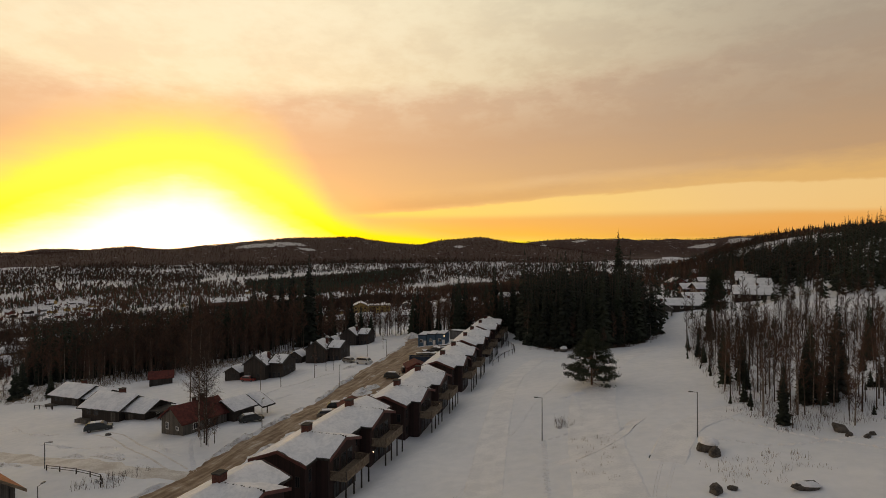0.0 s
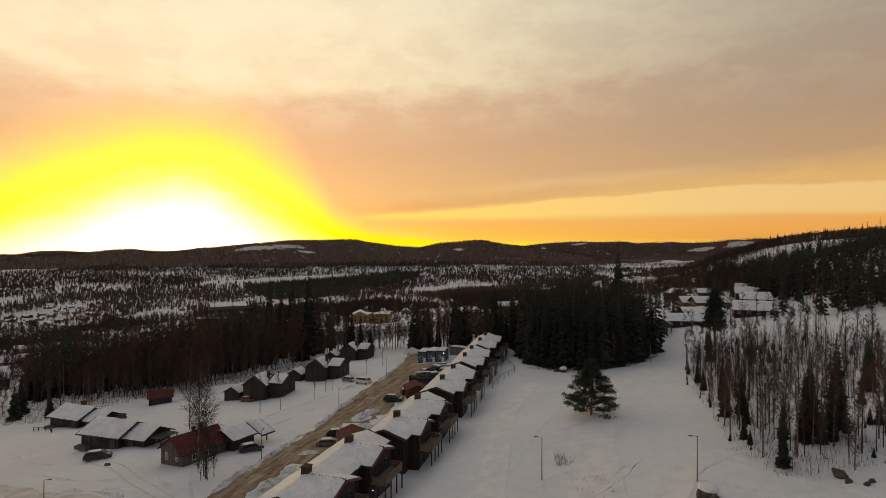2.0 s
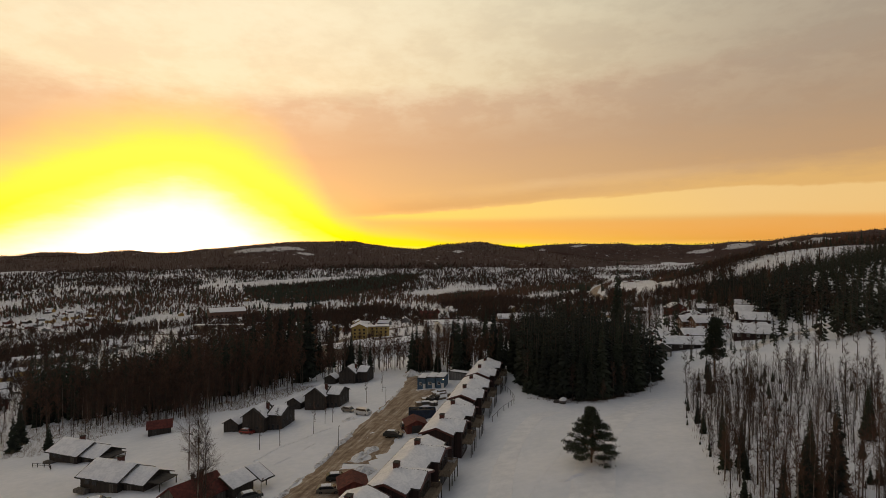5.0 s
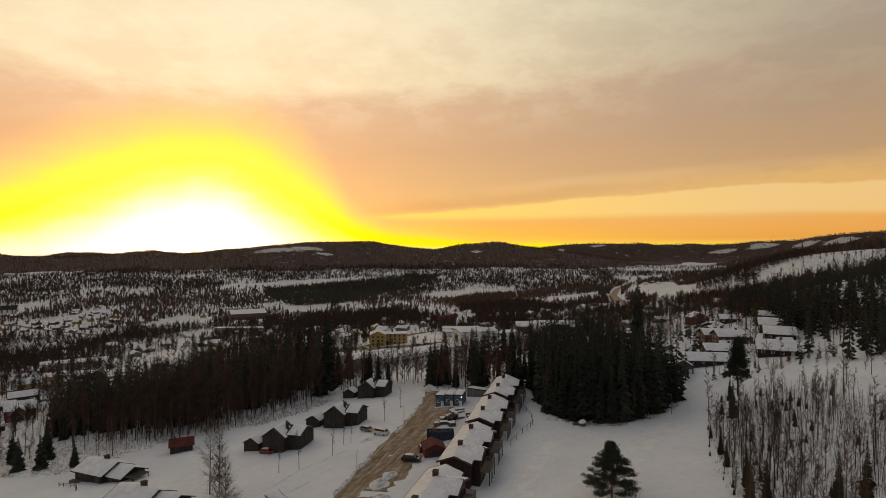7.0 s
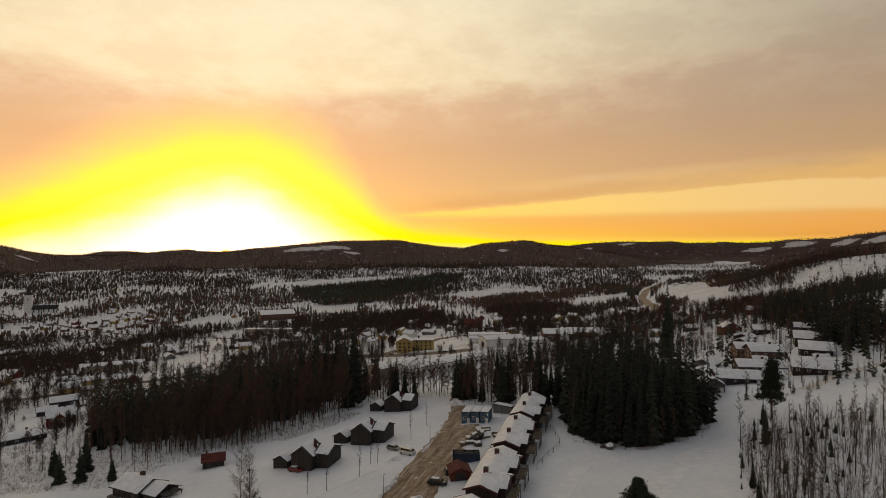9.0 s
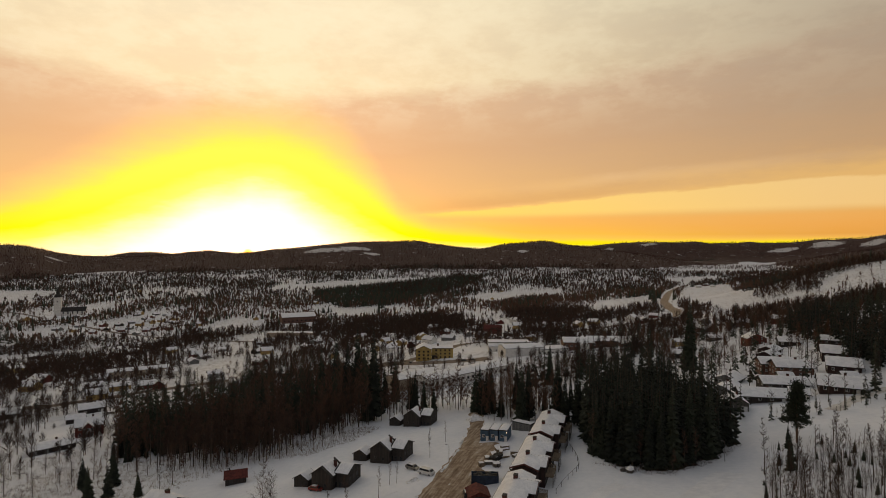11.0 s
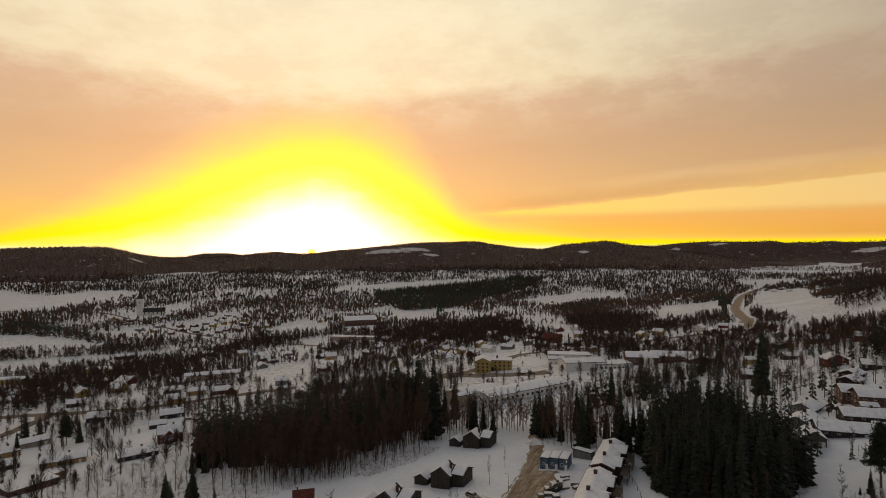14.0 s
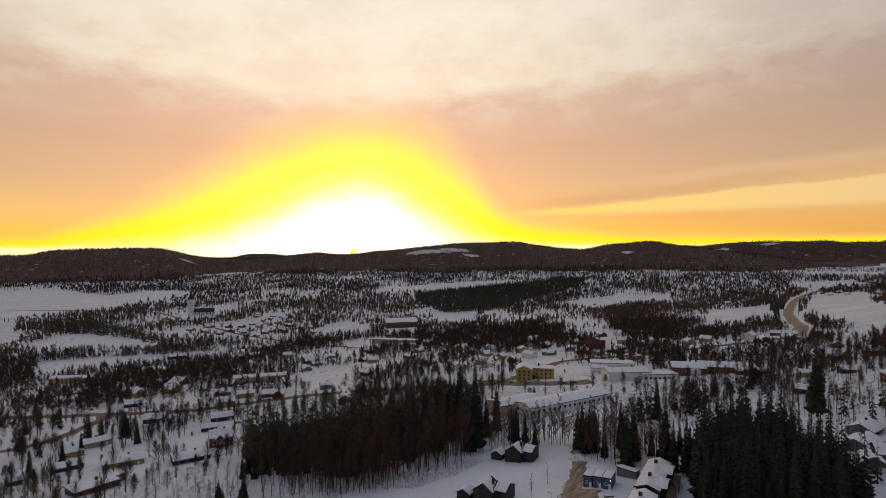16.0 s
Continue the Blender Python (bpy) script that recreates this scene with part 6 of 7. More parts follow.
for x, y in scatter(49, [(70, 158), (80, 150), (100, 158), (96, 176), (80, 176)], 12, 3.0):
    put(YOUNG, x, y, 0.5, 1.0)
wood("birch_wood", "thin wood of bare birches on the snowy slope", thin_birch, BARK, TWIG, rest, tree_rng.uniform(0.4, 1.1, len(rest)), 6)
for x, y in scatter(7, RIGHT, 26, 4.5):
    put(YOUNG, x, y, 0.3, 0.95)
for x, y in ((53.4, 81.5), (55.2, 80.6), (57.2, 81.2), (58.8, 82.6), (54.6, 83.6), (56.6, 84.4), (60.4, 85.2), (51.6, 84.0), (58.0, 87.5), (45.2, 73.6), (80, 104), (82, 107)):
    put(SPRUCES, x, y, 0.34, 0.56)
for x, y in scatter(46, [(43, 72), (47, 73), (51, 96), (57, 119), (68, 151), (64, 150), (53, 119), (48, 97), (43, 84)], 16, 2.4):
    put(YOUNG, x, y, 0.16, 0.42)
for x, y in ((50.4, 92), (49.4, 97), (51.2, 95), (52.5, 104), (55.5, 118), (58, 126), (62, 140)):
    put(SPRUCES, x, y, 0.22, 0.45)
for x, y in ((77, 160), (84, 176)):
    put(SPRUCES, x, y, 0.35, 0.5)
for x, y in scatter(8, [(45, 73), (56, 70.5), (65, 79), (61, 93), (50, 90)], 12, 2.2):
    put(SLENDER + BIRCHES, x, y, 0.45, 0.95)
# sparse trees on the open snowy slope above it
for x, y in scatter(9, [(80, 104), (96, 96), (150, 160), (170, 215), (120, 190)], 26, 6):
    put(BIRCHES + SLENDER, x, y, 0.6, 1.0)

# dark wood up the right-hand hill
HILLSIDE = [(186, 262), (180, 238), (205, 226), (260, 205), (380, 240), (420, 360), (360, 470), (262, 470), (226, 430), (206, 372), (214, 335)]
spots = scatter(11, HILLSIDE, 1000, 4.4)
wood("spruce_wood", "dark spruce wood covering the hillside", hill_spruce, BARK, NEEDLES, spots, tree_rng.uniform(0.5, 0.82, len(spots)), 12)
spots = scatter(12, [(152, 264), (164, 248), (186, 240), (214, 335), (206, 372), (230, 440), (200, 430), (178, 370), (176, 320)], 190, 3.4)
wood("spruce_wood", "tall dark spruces along the lower edge of the hill", hill_spruce, BARK, NEEDLES, spots, tree_rng.uniform(0.65, 1.05, len(spots)), 18)
spots = scatter(13, [(150, 222), (176, 248), (196, 290), (180, 380), (215, 445), (190, 460), (168, 400), (172, 330), (168, 270)], 90, 4)
wood("birch_wood", "bare birches along the hillside", mid_birch, BIRCH_BARK, TWIG, spots, tree_rng.uniform(0.6, 1.0, len(spots)), 14)

# trees among the houses of the close and up the slope behind
def clear_of_houses(p, gap):
    homes = [(o.location.x, o.location.y) for o in scene.objects if o.parent is None and o.get("category") == "house"]
    return np.array([q for q in p if all((q[0] - a) ** 2 + (q[1] - b) ** 2 > gap * gap for a, b in homes)]).reshape(-1, 2)


row = scatter(39, [(161, 562), (172, 515), (177, 462), (186, 440), (195, 401), (206, 423), (194, 508), (182, 610)], 46, 4.0)
wood("tree_row", "tall bare trees along the edge of the field", town_bare, BARK, TWIG, row, tree_rng.uniform(1.0, 1.45, len(row)), 40)
plant(SPRUCES[0], 184, 470, 0.95, 0.4)
spots = clear_of_houses(scatter(31, [(78, 205), (112, 208), (150, 222), (184, 240), (196, 300), (206, 372), (180, 470), (120, 470), (86, 380), (74, 260)], 330, 4.5), 8.5)
among = clear_of_houses(scatter(41, [(80, 300), (200, 305), (235, 440), (170, 470), (60, 470), (70, 380)], 170, 5.0), 9.0)
wood("bare_trees", "bare garden trees around the houses of the close", town_bare, BARK, TWIG, among, tree_rng.uniform(0.45, 1.15, len(among)), 42)
mixed = np.array([tree_rng.random() < 0.3 for _ in spots])
wood("birch_wood", "bare birches among the houses of the close", mid_birch, BARK, TWIG, spots[~mixed], tree_rng.uniform(0.55, 1.05, (~mixed).sum()), 32)
wood("spruce_wood", "spruces among the houses of the close", hill_spruce, BARK, NEEDLES, spots[mixed], tree_rng.uniform(0.35, 0.85, mixed.sum()), 33)
hedge = scatter(37, [(82, 206), (98, 207), (122, 214), (150, 224), (150, 217), (124, 205), (98, 199)], 34, 2.2)
wood("tree_row", "low trees along the foot of the close", hill_spruce + mid_birch, BARK, NEEDLES, hedge, tree_rng.uniform(0.22, 0.42, len(hedge)), 38)
spots = scatter(35, [(140, 205), (165, 200), (215, 215), (200, 240), (178, 246), (160, 226)], 60, 3.6)
wood("spruce_wood", "tall spruces at the foot of the hill", hill_spruce, BARK, NEEDLES, spots, tree_rng.uniform(0.6, 1.0, len(spots)), 36)

# the long mixed wood below the cabins
LEFT = [(-150, 196), (-132, 205), (-116, 208), (-88, 194), (-78, 208), (-64, 222), (-52, 232), (-60, 262), (-90, 290), (-130, 290), (-160, 262), (-178, 240)]
spots = scatter(15, LEFT, 680, 2.6)
spots = spots[(np.hypot(spots[:, 0] + 89, spots[:, 1] - 230) > 13) & (np.hypot(spots[:, 0] + 86, spots[:, 1] - 218) > 6)]
spots = spots[np.array([x < -96 or tree_rng.random() < 0.5 for x, y in spots])]
dark = np.array([math.sin(x / 23 + 1) + math.cos(y / 19) + tree_rng.normal() * 0.9 + 0.004 * (y - 235) > (0.35 if x < -128 else 1.25) for x, y in spots])
edge = spots[:, 1] < 214
for x, y in spots[dark & edge][:40]:
    put(SPRUCES, x, y, 0.4, 0.9)
wood("spruce_wood", "dark spruces of the wood below the cabins", hill_spruce, BARK, NEEDLES, spots[dark & ~edge], tree_rng.uniform(0.7, 1.35, (dark & ~edge).sum()), 16)
wood("birch_wood", "bare birches of the wood below the cabins", haze_birch, BARK, TWIG, spots[~dark], tree_rng.uniform(0.95, 1.6, (~dark).sum()), 17)
front = scatter(22, [(-128, 190), (-112, 186), (-99, 181), (-84, 187), (-76, 212), (-60, 236), (-66, 246), (-84, 226), (-106, 212), (-132, 208)], 230, 2.2)
front = front[(np.hypot(front[:, 0] + 89, front[:, 1] - 230) > 9)]
wood("birch_wood", "bare birches at the open edge of the wood", haze_birch, BARK, TWIG, front, tree_rng.uniform(0.7, 1.35, len(front)), 23)
for x, y in scatter(24, [(-118, 200), (-100, 198), (-84, 224), (-70, 240), (-74, 262), (-96, 236)], 26, 3.4):
    put(SPRUCES, x, y, 0.55, 1.05)
for x, y, k in ((-82, 262, 1.35), (-78, 268, 1.2), (-74, 272, 1.4), (-88, 258, 1.15), (-69, 266, 1.1)):
    plant(SPRUCES[1], x, y, k, x)
for x, y, k in ((-112, 158, 1), (-128, 157, 0), (-122, 158, 0), (-128.8, 170, 0), (-131, 172, 0), (-137, 180, 1), (-139.5, 169, 0), (-136, 166, 1)):
    plant((YOUNG[0] if k else YOUNG[1]), x, y, 1.85 if k else 2.7, x)
for x, y in scatter(19, [(-150, 178), (-108, 160), (-94, 178), (-90, 192), (-118, 205), (-150, 196)], 34, 5):
    put(BIRCHES + SLENDER, x, y, 0.7, 1.1)
for x, y in scatter(20, [(-118, 176), (-90, 180), (-70, 196), (-56, 216), (-64, 224), (-84, 208), (-104, 204)], 60, 3.2):
    put(BIRCHES + SLENDER, x, y, 0.55, 1.1)
for x, y in scatter(21, [(-175, 130), (-135, 140), (-140, 172), (-190, 220), (-200, 190)], 26, 5):
    put(BIRCHES, x, y, 0.5, 0.8)

# birches by the cabins and the cottages
for x, y, s in ((-39.3, 92.0, 1.4), (-40.2, 93.2, 1.15), (-38.3, 92.8, 0.79), (-38.7, 91.2, 0.6), (-39.9, 91.3, 0.55), (-57.3, 125.5, 1.3), (-55.6, 126.5, 1.1), (-43.0, 97.5, 1.25)):
    plant(GREAT[0] if s > 1.2 else GREAT[1] if s > 0.8 else BIRCHES[2], x, y, s if s < 0.8 else 1.0, x)
for x, y in ((-45.6, 138.3), (-34.4, 148.2), (-33.3, 157.5), (-31.4, 158.3), (-24.6, 179.8), (-21.4, 197.6), (-41, 140)):
    put(SLENDER, x, y, 0.75, 1.05)

# the belt of spruces, pines and birches beyond the cottages and the row
BELT = [(-52, 236), (-30, 246), (-16, 246), (-6, 222), (12, 216), (19, 212), (22, 226), (26, 244), (8, 254), (-28, 262), (-58, 262)]
spots = scatter(23, BELT, 210, 2.5)
tall = np.array([tree_rng.random() < 0.05 for _ in spots])
for x, y in spots[tall]:
    put(SPRUCES, x, y, 0.4, 0.85)
for x, y in spots[~tall][:40]:
    put(BIRCHES, x, y, 0.7, 1.25)
wood("birch_wood", "bare birches beyond the row houses", haze_birch, BARK, TWIG, spots[~tall][40:], tree_rng.uniform(0.7, 1.3, len(spots[~tall][40:])), 24)
more = scatter(25, [(-58, 262), (-28, 262), (8, 254), (28, 246), (40, 262), (30, 285), (4, 288), (-22, 274), (-66, 284)], 40, 3.6)
wood("birch_wood", "bare birches before the long white building", haze_birch, BARK, TWIG, more, tree_rng.uniform(0.5, 1.0, len(more)), 26)
for x, y in scatter(27, [(18, 208), (27, 204), (34, 218), (28, 238), (14, 234)], 11, 3.4):
    put(SPRUCES, x, y, 0.55, 1.05)
for x, y in ((-58, 262), (-62, 268), (23, 294), (-54, 268)):
    put(SPRUCES, x, y, 0.9, 1.1)
for x, y in ((-11, 238), (-8, 240), (-6, 236), (-13, 241), (-9.5, 235), (6, 214), (9, 222), (-32, 246)):
    put(SPRUCES, x, y, 0.75, 0.95)
plant(SPRUCES[1], 93, 294, 1.45, 1.0)
plant(SPRUCES[1], -57, 236, 1.45, 2.0)
plant(SPRUCES[0], -60.5, 238, 1.25, 1.0)
for x, y in ((-272, 214), (-276, 228), (-262, 252), (-300, 262), (-296, 250)):
    put(SPRUCES, x, y, 0.6, 0.85)
plant(PINES[1], -265, 246.4, 0.85, 2.0)
plant(SPRUCES[0], -362, 261, 0.8, 1.0)
plant(SPRUCES[2], -265.5, 192, 0.85, 1.0)

# trees among the houses and groves across the valley
# open snowy fields, corner by corner
FIELDS = [
    [(-2217, 1527), (-2161, 1699), (-1654, 1450), (-1619, 1703), (-1392, 1643), (-1273, 1337), (-1231, 1100), (-1242, 965), (-1400, 820), (-1900, 1100)],
    [(-951, 677), (-974, 793), (-853, 785), (-679, 711), (-695, 639), (-838, 630)],
    [(-774, 566), (-705, 615), (-627, 656), (-557, 688), (-469, 641), (-553, 578), (-622, 542), (-633, 489), (-690, 506)],
    [(-746, 1670), (-867, 1999), (-669, 2223), (-599, 2346), (-301, 2539), (-386, 2303), (-487, 2024), (-562, 1866)],
    [(-348, 626), (-347, 702), (-300, 656), (-292, 569)],
    [(275, 880), (306, 1050), (362, 1235), (440, 1470), (528, 1709), (650, 1720), (570, 1450), (520, 1330), (420, 1060), (365, 860), (330, 680), (237, 647), (262, 760)],
    [(198, 1223), (277, 1296), (350, 1378), (245, 946), (170, 813), (105, 793)],
    [(-138, 1634), (29, 1930), (222, 1942), (135, 1605), (-94, 1467)],
    [(675, 2480), (900, 2560), (880, 2240), (770, 1960), (600, 2074)],
    [(1080, 3750), (1450, 4000), (2050, 3850), (1950, 3480), (1300, 3430)],
    [(-62, 798), (-34, 918), (13, 857), (25, 625), (-3, 575), (-30, 600), (-14, 700)],
    [(-545, 910), (-541, 1058), (-461, 1040), (-413, 898), (-484, 831)],
    [(-405, 1120), (-375, 1242), (-300, 1300), (-250, 1080), (-319, 1057)],
    [(-1120, 1560), (-1180, 1680), (-900, 1640), (-860, 1520)],
    [(350, 700), (450, 650), (600, 740), (580, 830), (440, 800)],
    [(-90, 340), (-60, 385), (0, 372), (30, 350), (8, 316)],
    [(-95, 385), (-95, 425), (20, 440), (110, 420), (60, 385)],
    [(-1260, 880), (-1150, 830), (-960, 668), (-1100, 640), (-1400, 780)],
]


def inside(x, y, corners):
    """Which of the places x, y lie within a polygon."""
    ins, j = np.zeros(len(x), bool), len(corners) - 1
    for i in range(len(corners)):
        (ax, ay), (bx, by) = corners[i], corners[j]
        if ay != by:
            ins ^= ((ay > y) != (by > y)) & (x < (bx - ax) * (y - ay) / (by - ay) + ax)
        j = i
    return ins


def open_land(x, y):
    """Fields, with a wandering edge."""
    free = np.zeros(len(x), bool)
    wx, wy = x + 9 * np.sin(y / 31), y + 9 * np.sin(x / 37)
    for corners in FIELDS:
        free |= inside(wx, wy, corners)
    return free


BUILT = np.array([(o.location.x, o.location.y) for o in scene.objects if o.parent is None and o.get("category") in ("house", "building", "school", "workshop", "hall", "church", "cottage", "bungalow", "cabin")])
LARGE = np.array([(o.location.x, o.location.y - 12) for o in scene.objects if o.parent is None and o.get("category") in ("building", "school", "workshop", "hall", "church")] + [(CHURCH[0] * k, CHURCH[1] * k) for k in (1.0, 0.98, 0.96, 0.93)] + [(-395 * k, 1018 * k) for k in (0.97, 0.94, 0.91, 0.88)] + [(-310 * k, 782 * k) for k in (0.97, 0.94)] + [(-15, 620), (60, 420), (88, 424), (-15, 335), (-48, 298), (30, 410)])
STREETS = np.concatenate([smooth_line(p, 6) for p in ([(-520, 290), (-451, 306), (-377, 316), (-297, 332), (-250, 368), (-204, 391), (-150, 398), (-89, 403), (-62, 455), (-41, 530), (11, 556), (94, 606), (188, 676), (228, 780), (240, 850), (254, 910), (284, 1040), (342, 1235), (415, 1470), (503, 1709), (577, 1880), (707, 2138)],
                                                      [(-345, 190), (-334, 225), (-327, 250), (-345, 300), (-366, 322)])])

# the open verge before the long bend
VERGE = np.concatenate([STREETS[(STREETS[:, 1] > 640) & (STREETS[:, 0] > 150)] * k for k in (0.98, 0.96, 0.94, 0.92)])


def valley_spots(seed, count, near, far, dense):
    """Places for trees in the valley, thick in patches, off fields, houses, streets and the near slope."""
    r = np.random.default_rng(seed)
    b, d = np.radians(r.uniform(-60, 48, count)), np.sqrt(r.uniform(near ** 2, far ** 2, count))
    x, y = d * np.sin(b), d * np.cos(b)
    waves = np.random.default_rng(9)
    patch = r.normal(size=count) * 0.5
    for length in (260, 210, 170, 130, 100, 80, 62, 50, 38, 30):
        a, p = waves.uniform(0, 6.283), waves.uniform(0, 6.283)
        patch = patch + 0.62 * np.sin((x * math.cos(a) + y * math.sin(a)) / length * 2.2 + p + 1.2 * np.sin((y * math.cos(a) - x * math.sin(a)) / length + p))
    keep = (patch > dense) & ~open_land(x, y) & ~open_land(x * (1 + 14 / d), y * (1 + 14 / d)) & (hills(x, y) < 30) & (((0.1 * x - 0.07 * y) < -17) | ((y > 430) & (x < 900)))
    keep &= ~((x < -165) & (y < 335) & (r.random(count) < 0.3))
    keep &= ~((x > -175) & (x < 60) & (y < 285)) & ~((np.hypot(x + 33, y - 315) < 34))
    x, y = x[keep], y[keep]
    for group, gap in ((BUILT, 11.0), (LARGE, 32.0), (STREETS, 11.0), (VERGE, 12.0)):
        clear = np.ones(len(x), bool)
        for i in range(0, len(x), 400):
            clear[i:i + 400] = (((x[i:i + 400, None] - group[None, :, 0]) ** 2 + (y[i:i + 400, None] - group[None, :, 1]) ** 2).min(1) > gap * gap)
        x, y = x[clear], y[clear]
    return np.stack([x, y], 1)


for n, (near, far, many_bare, many_dark) in enumerate(((190, 480, 5200, 1300), (480, 1000, 30000, 3200), (1000, 1700, 22000, 9500), (1700, 3000, 24000, 24000))):
    s = valley_spots(100 + n, many_bare, near, far, (-0.9, -0.7, -0.6, -1.6)[n])
    wood("bare_trees", "leafless trees between the houses and fields of the valley", town_bare if n == 0 else low_bare if n == 1 else far_bare, BARK, TWIG, s, tree_rng.uniform(0.6, 1.3, len(s)) * (1.4 if n == 3 else 1.0), 110 + n)
    s = valley_spots(200 + n, many_dark, near, far, 0.65)
    wood("spruce_groves", "dark spruce groves across the valley", hill_spruce if n == 0 else low_spruce if n == 1 else far_spruce, BARK, NEEDLES, s, tree_rng.uniform(0.5, 1.15, len(s)), 210 + n)

# bare trees along the street before the yellow building
s = scatter(230, [(-60, 330), (30, 325), (110, 340), (125, 400), (118, 450), (60, 392), (0, 384), (-50, 390)], 110, 4.5)
s = s[((s[:, None] - BUILT[None]) ** 2).sum(2).min(1) > 196]
wood("bare_trees", "bare trees on the snow before the yellow building", town_bare, BARK, TWIG, s, tree_rng.uniform(0.5, 0.95, len(s)), 231)

# tree rows along the edges of the fields
for n, corners in enumerate(FIELDS[:15]):
    r = np.random.default_rng(300 + n)
    xy = []
    for (ax, ay), (bx, by) in zip(corners, corners[1:] + corners[:1]):
        k = int(math.hypot(bx - ax, by - ay) / 5.5)
        nearer = math.hypot(ax + bx, ay + by) / 2 < np.hypot(*np.mean(corners, 0))
        if r.random() < (0.85 if nearer else 0.2) or k < 2:
            continue
        u = r.random(k)
        u = u[np.sin(u * 9 + n + ax) > -0.5]
        xy.append(np.stack([ax + (bx - ax) * u, ay + (by - ay) * u], 1) + r.normal(size=(len(u), 2)) * 5)
    xy = np.concatenate(xy)
    wood("tree_row", "row of trees along the edge of a snowy field", far_bare if n % 3 else far_spruce, BARK, TWIG if n % 3 else NEEDLES, xy, r.uniform(0.5, 1.05, len(xy)), 320 + n)

# hedges of trees between the fields, and dark belts of spruce
for n, (corners, count, kind, lab) in enumerate([
    ([(-860, 634), (-842, 652), (-700, 668), (-600, 690), (-560, 700), (-600, 680), (-700, 650)], 110, low_bare, "hedge of bare trees between two snowy fields"),
    ([(-1162, 821), (-1077, 896), (-973, 896), (-775, 796), (-690, 730), (-860, 796), (-980, 800)], 420, low_spruce, "dark belt of trees behind the fields"),
    ([(-1000, 480), (-960, 660), (-860, 590), (-800, 520), (-860, 430)], 240, low_bare, "dark grove at the edge of the fields"),
    ([(-42, 1366), (72, 1547), (208, 1568), (143, 1078), (41, 877), (-17, 988)], 800, low_bare, "broad wood of bare trees in the valley"),
    ([(345, 620), (380, 668), (450, 640), (600, 725), (720, 800), (660, 620), (450, 510)], 420, low_spruce, "dark wood below the felled slope"),
    ([(425, 900), (600, 890), (720, 1000), (500, 1080), (390, 980)], 500, low_spruce, "dark spruces on the knoll behind the felled slope"),
    ([(600, 1430), (680, 1250), (900, 1350), (1300, 2300), (900, 2080), (730, 1800)], 900, low_spruce, "dark spruce wood behind the snowy field"),
    ([(352, 702), (448, 655), (596, 742), (575, 825), (442, 796)], 70, low_bare, "scattered young trees on the felled slope"),
    ([(235, 590), (300, 590), (400, 640), (390, 660), (300, 640), (240, 630)], 90, town_bare, "row of tall bare trees along the field")]):
    s_ = scatter(340 + n, corners, count, 3.0)
    wood("tree_belt", lab, kind, BARK, NEEDLES if kind is low_spruce else TWIG, s_, tree_rng.uniform(0.75, 1.2, len(s_)), 350 + n)

# the long dark spruce belt, and the woods that cover the far hills
r = np.random.default_rng(400)
xy = scatter(403, [(-613, 1717), (-572, 1900), (-475, 2106), (-227, 2493), (-80, 2602), (-150, 2100), (-240, 1697), (-286, 1353), (-387, 1285), (-520, 1480)], 4200, 5.0)
wood("spruce_belt", "long dark belt of spruces across the valley", far_spruce, BARK, NEEDLES, xy, r.uniform(0.7, 1.1, len(xy)), 401)
tiny = [((np.array([(-0.3, 0, -1), (0.3, 0, -1), (0, 0.1, 4)]), np.array([(0, 1, 2)])), (np.array([(2.4 * math.cos(a), 2.4 * math.sin(a), 1.5) for a in (0, 1.57, 3.14, 4.71)] + [(0, 0, h)]), np.array([(0, 1, 4), (1, 2, 4), (2, 3, 4), (3, 0, 4)]))) for h in (13, 17, 20)]
b, d = np.radians(r.uniform(-60, 48, 48000)), np.sqrt(r.uniform(2500 ** 2, 4780 ** 2, 48000))
x, y = d * np.sin(b), d * np.cos(b)
bare = np.zeros(len(x), bool)
for cx, cy, a, bb in CLEARINGS:
    bare |= ((x - cx) / a) ** 2 + ((y - cy) / bb) ** 2 < 1.15
up = hills(x, y)
keep = (up > 10) & (~bare | (r.random(len(x)) < 0.3)) & ~open_land(x, y)
xy = np.stack([x[keep], y[keep]], 1)
wood("hill_wood", "dense spruce forest covering the distant hills", tiny, BARK, HILL_NEEDLES, xy, r.uniform(0.45, 0.8, len(xy)), 402)


# ---- lamps, cars, rocks and fences ----
def street_lamp(x, y, tall, turn, lit=False):
    p = thing("street_lamp", x, y, gz(x, y), turn)
    part("pole", Build().tube((0, 0, -0.5), (0, 0, tall), 0.09, 0.05, 8), STEEL, p)
    arm = part("arm", Build().tube((0, 0, tall - 0.05), (0.9, 0, tall + 0.05), 0.035, 0.03, 6), STEEL, p)
    part("lamp_head", Build().box(0.6, -0.11, tall - 0.02, 1.15, 0.11, tall + 0.13, 0.03), STEEL, arm)
    tagged(p, "thin grey steel lamp post standing in the snow", "street lamp", "lamp posts")


for x, y, h, t in ((14.2, 79.5, 6.2, 180), (32.6, 71.0, 5.8, 180), (64.5, 172, 6.0, 180), (-59, 82, 3.9, 0), (-32.9, 100.6, 5.2, 90), (-25.2, 134.4, 5.4, 90), (-17.8, 174.6, 5.4, 180), (-45.4, 62.0, 4.4, 90)):
    street_lamp(x, y, h, t)


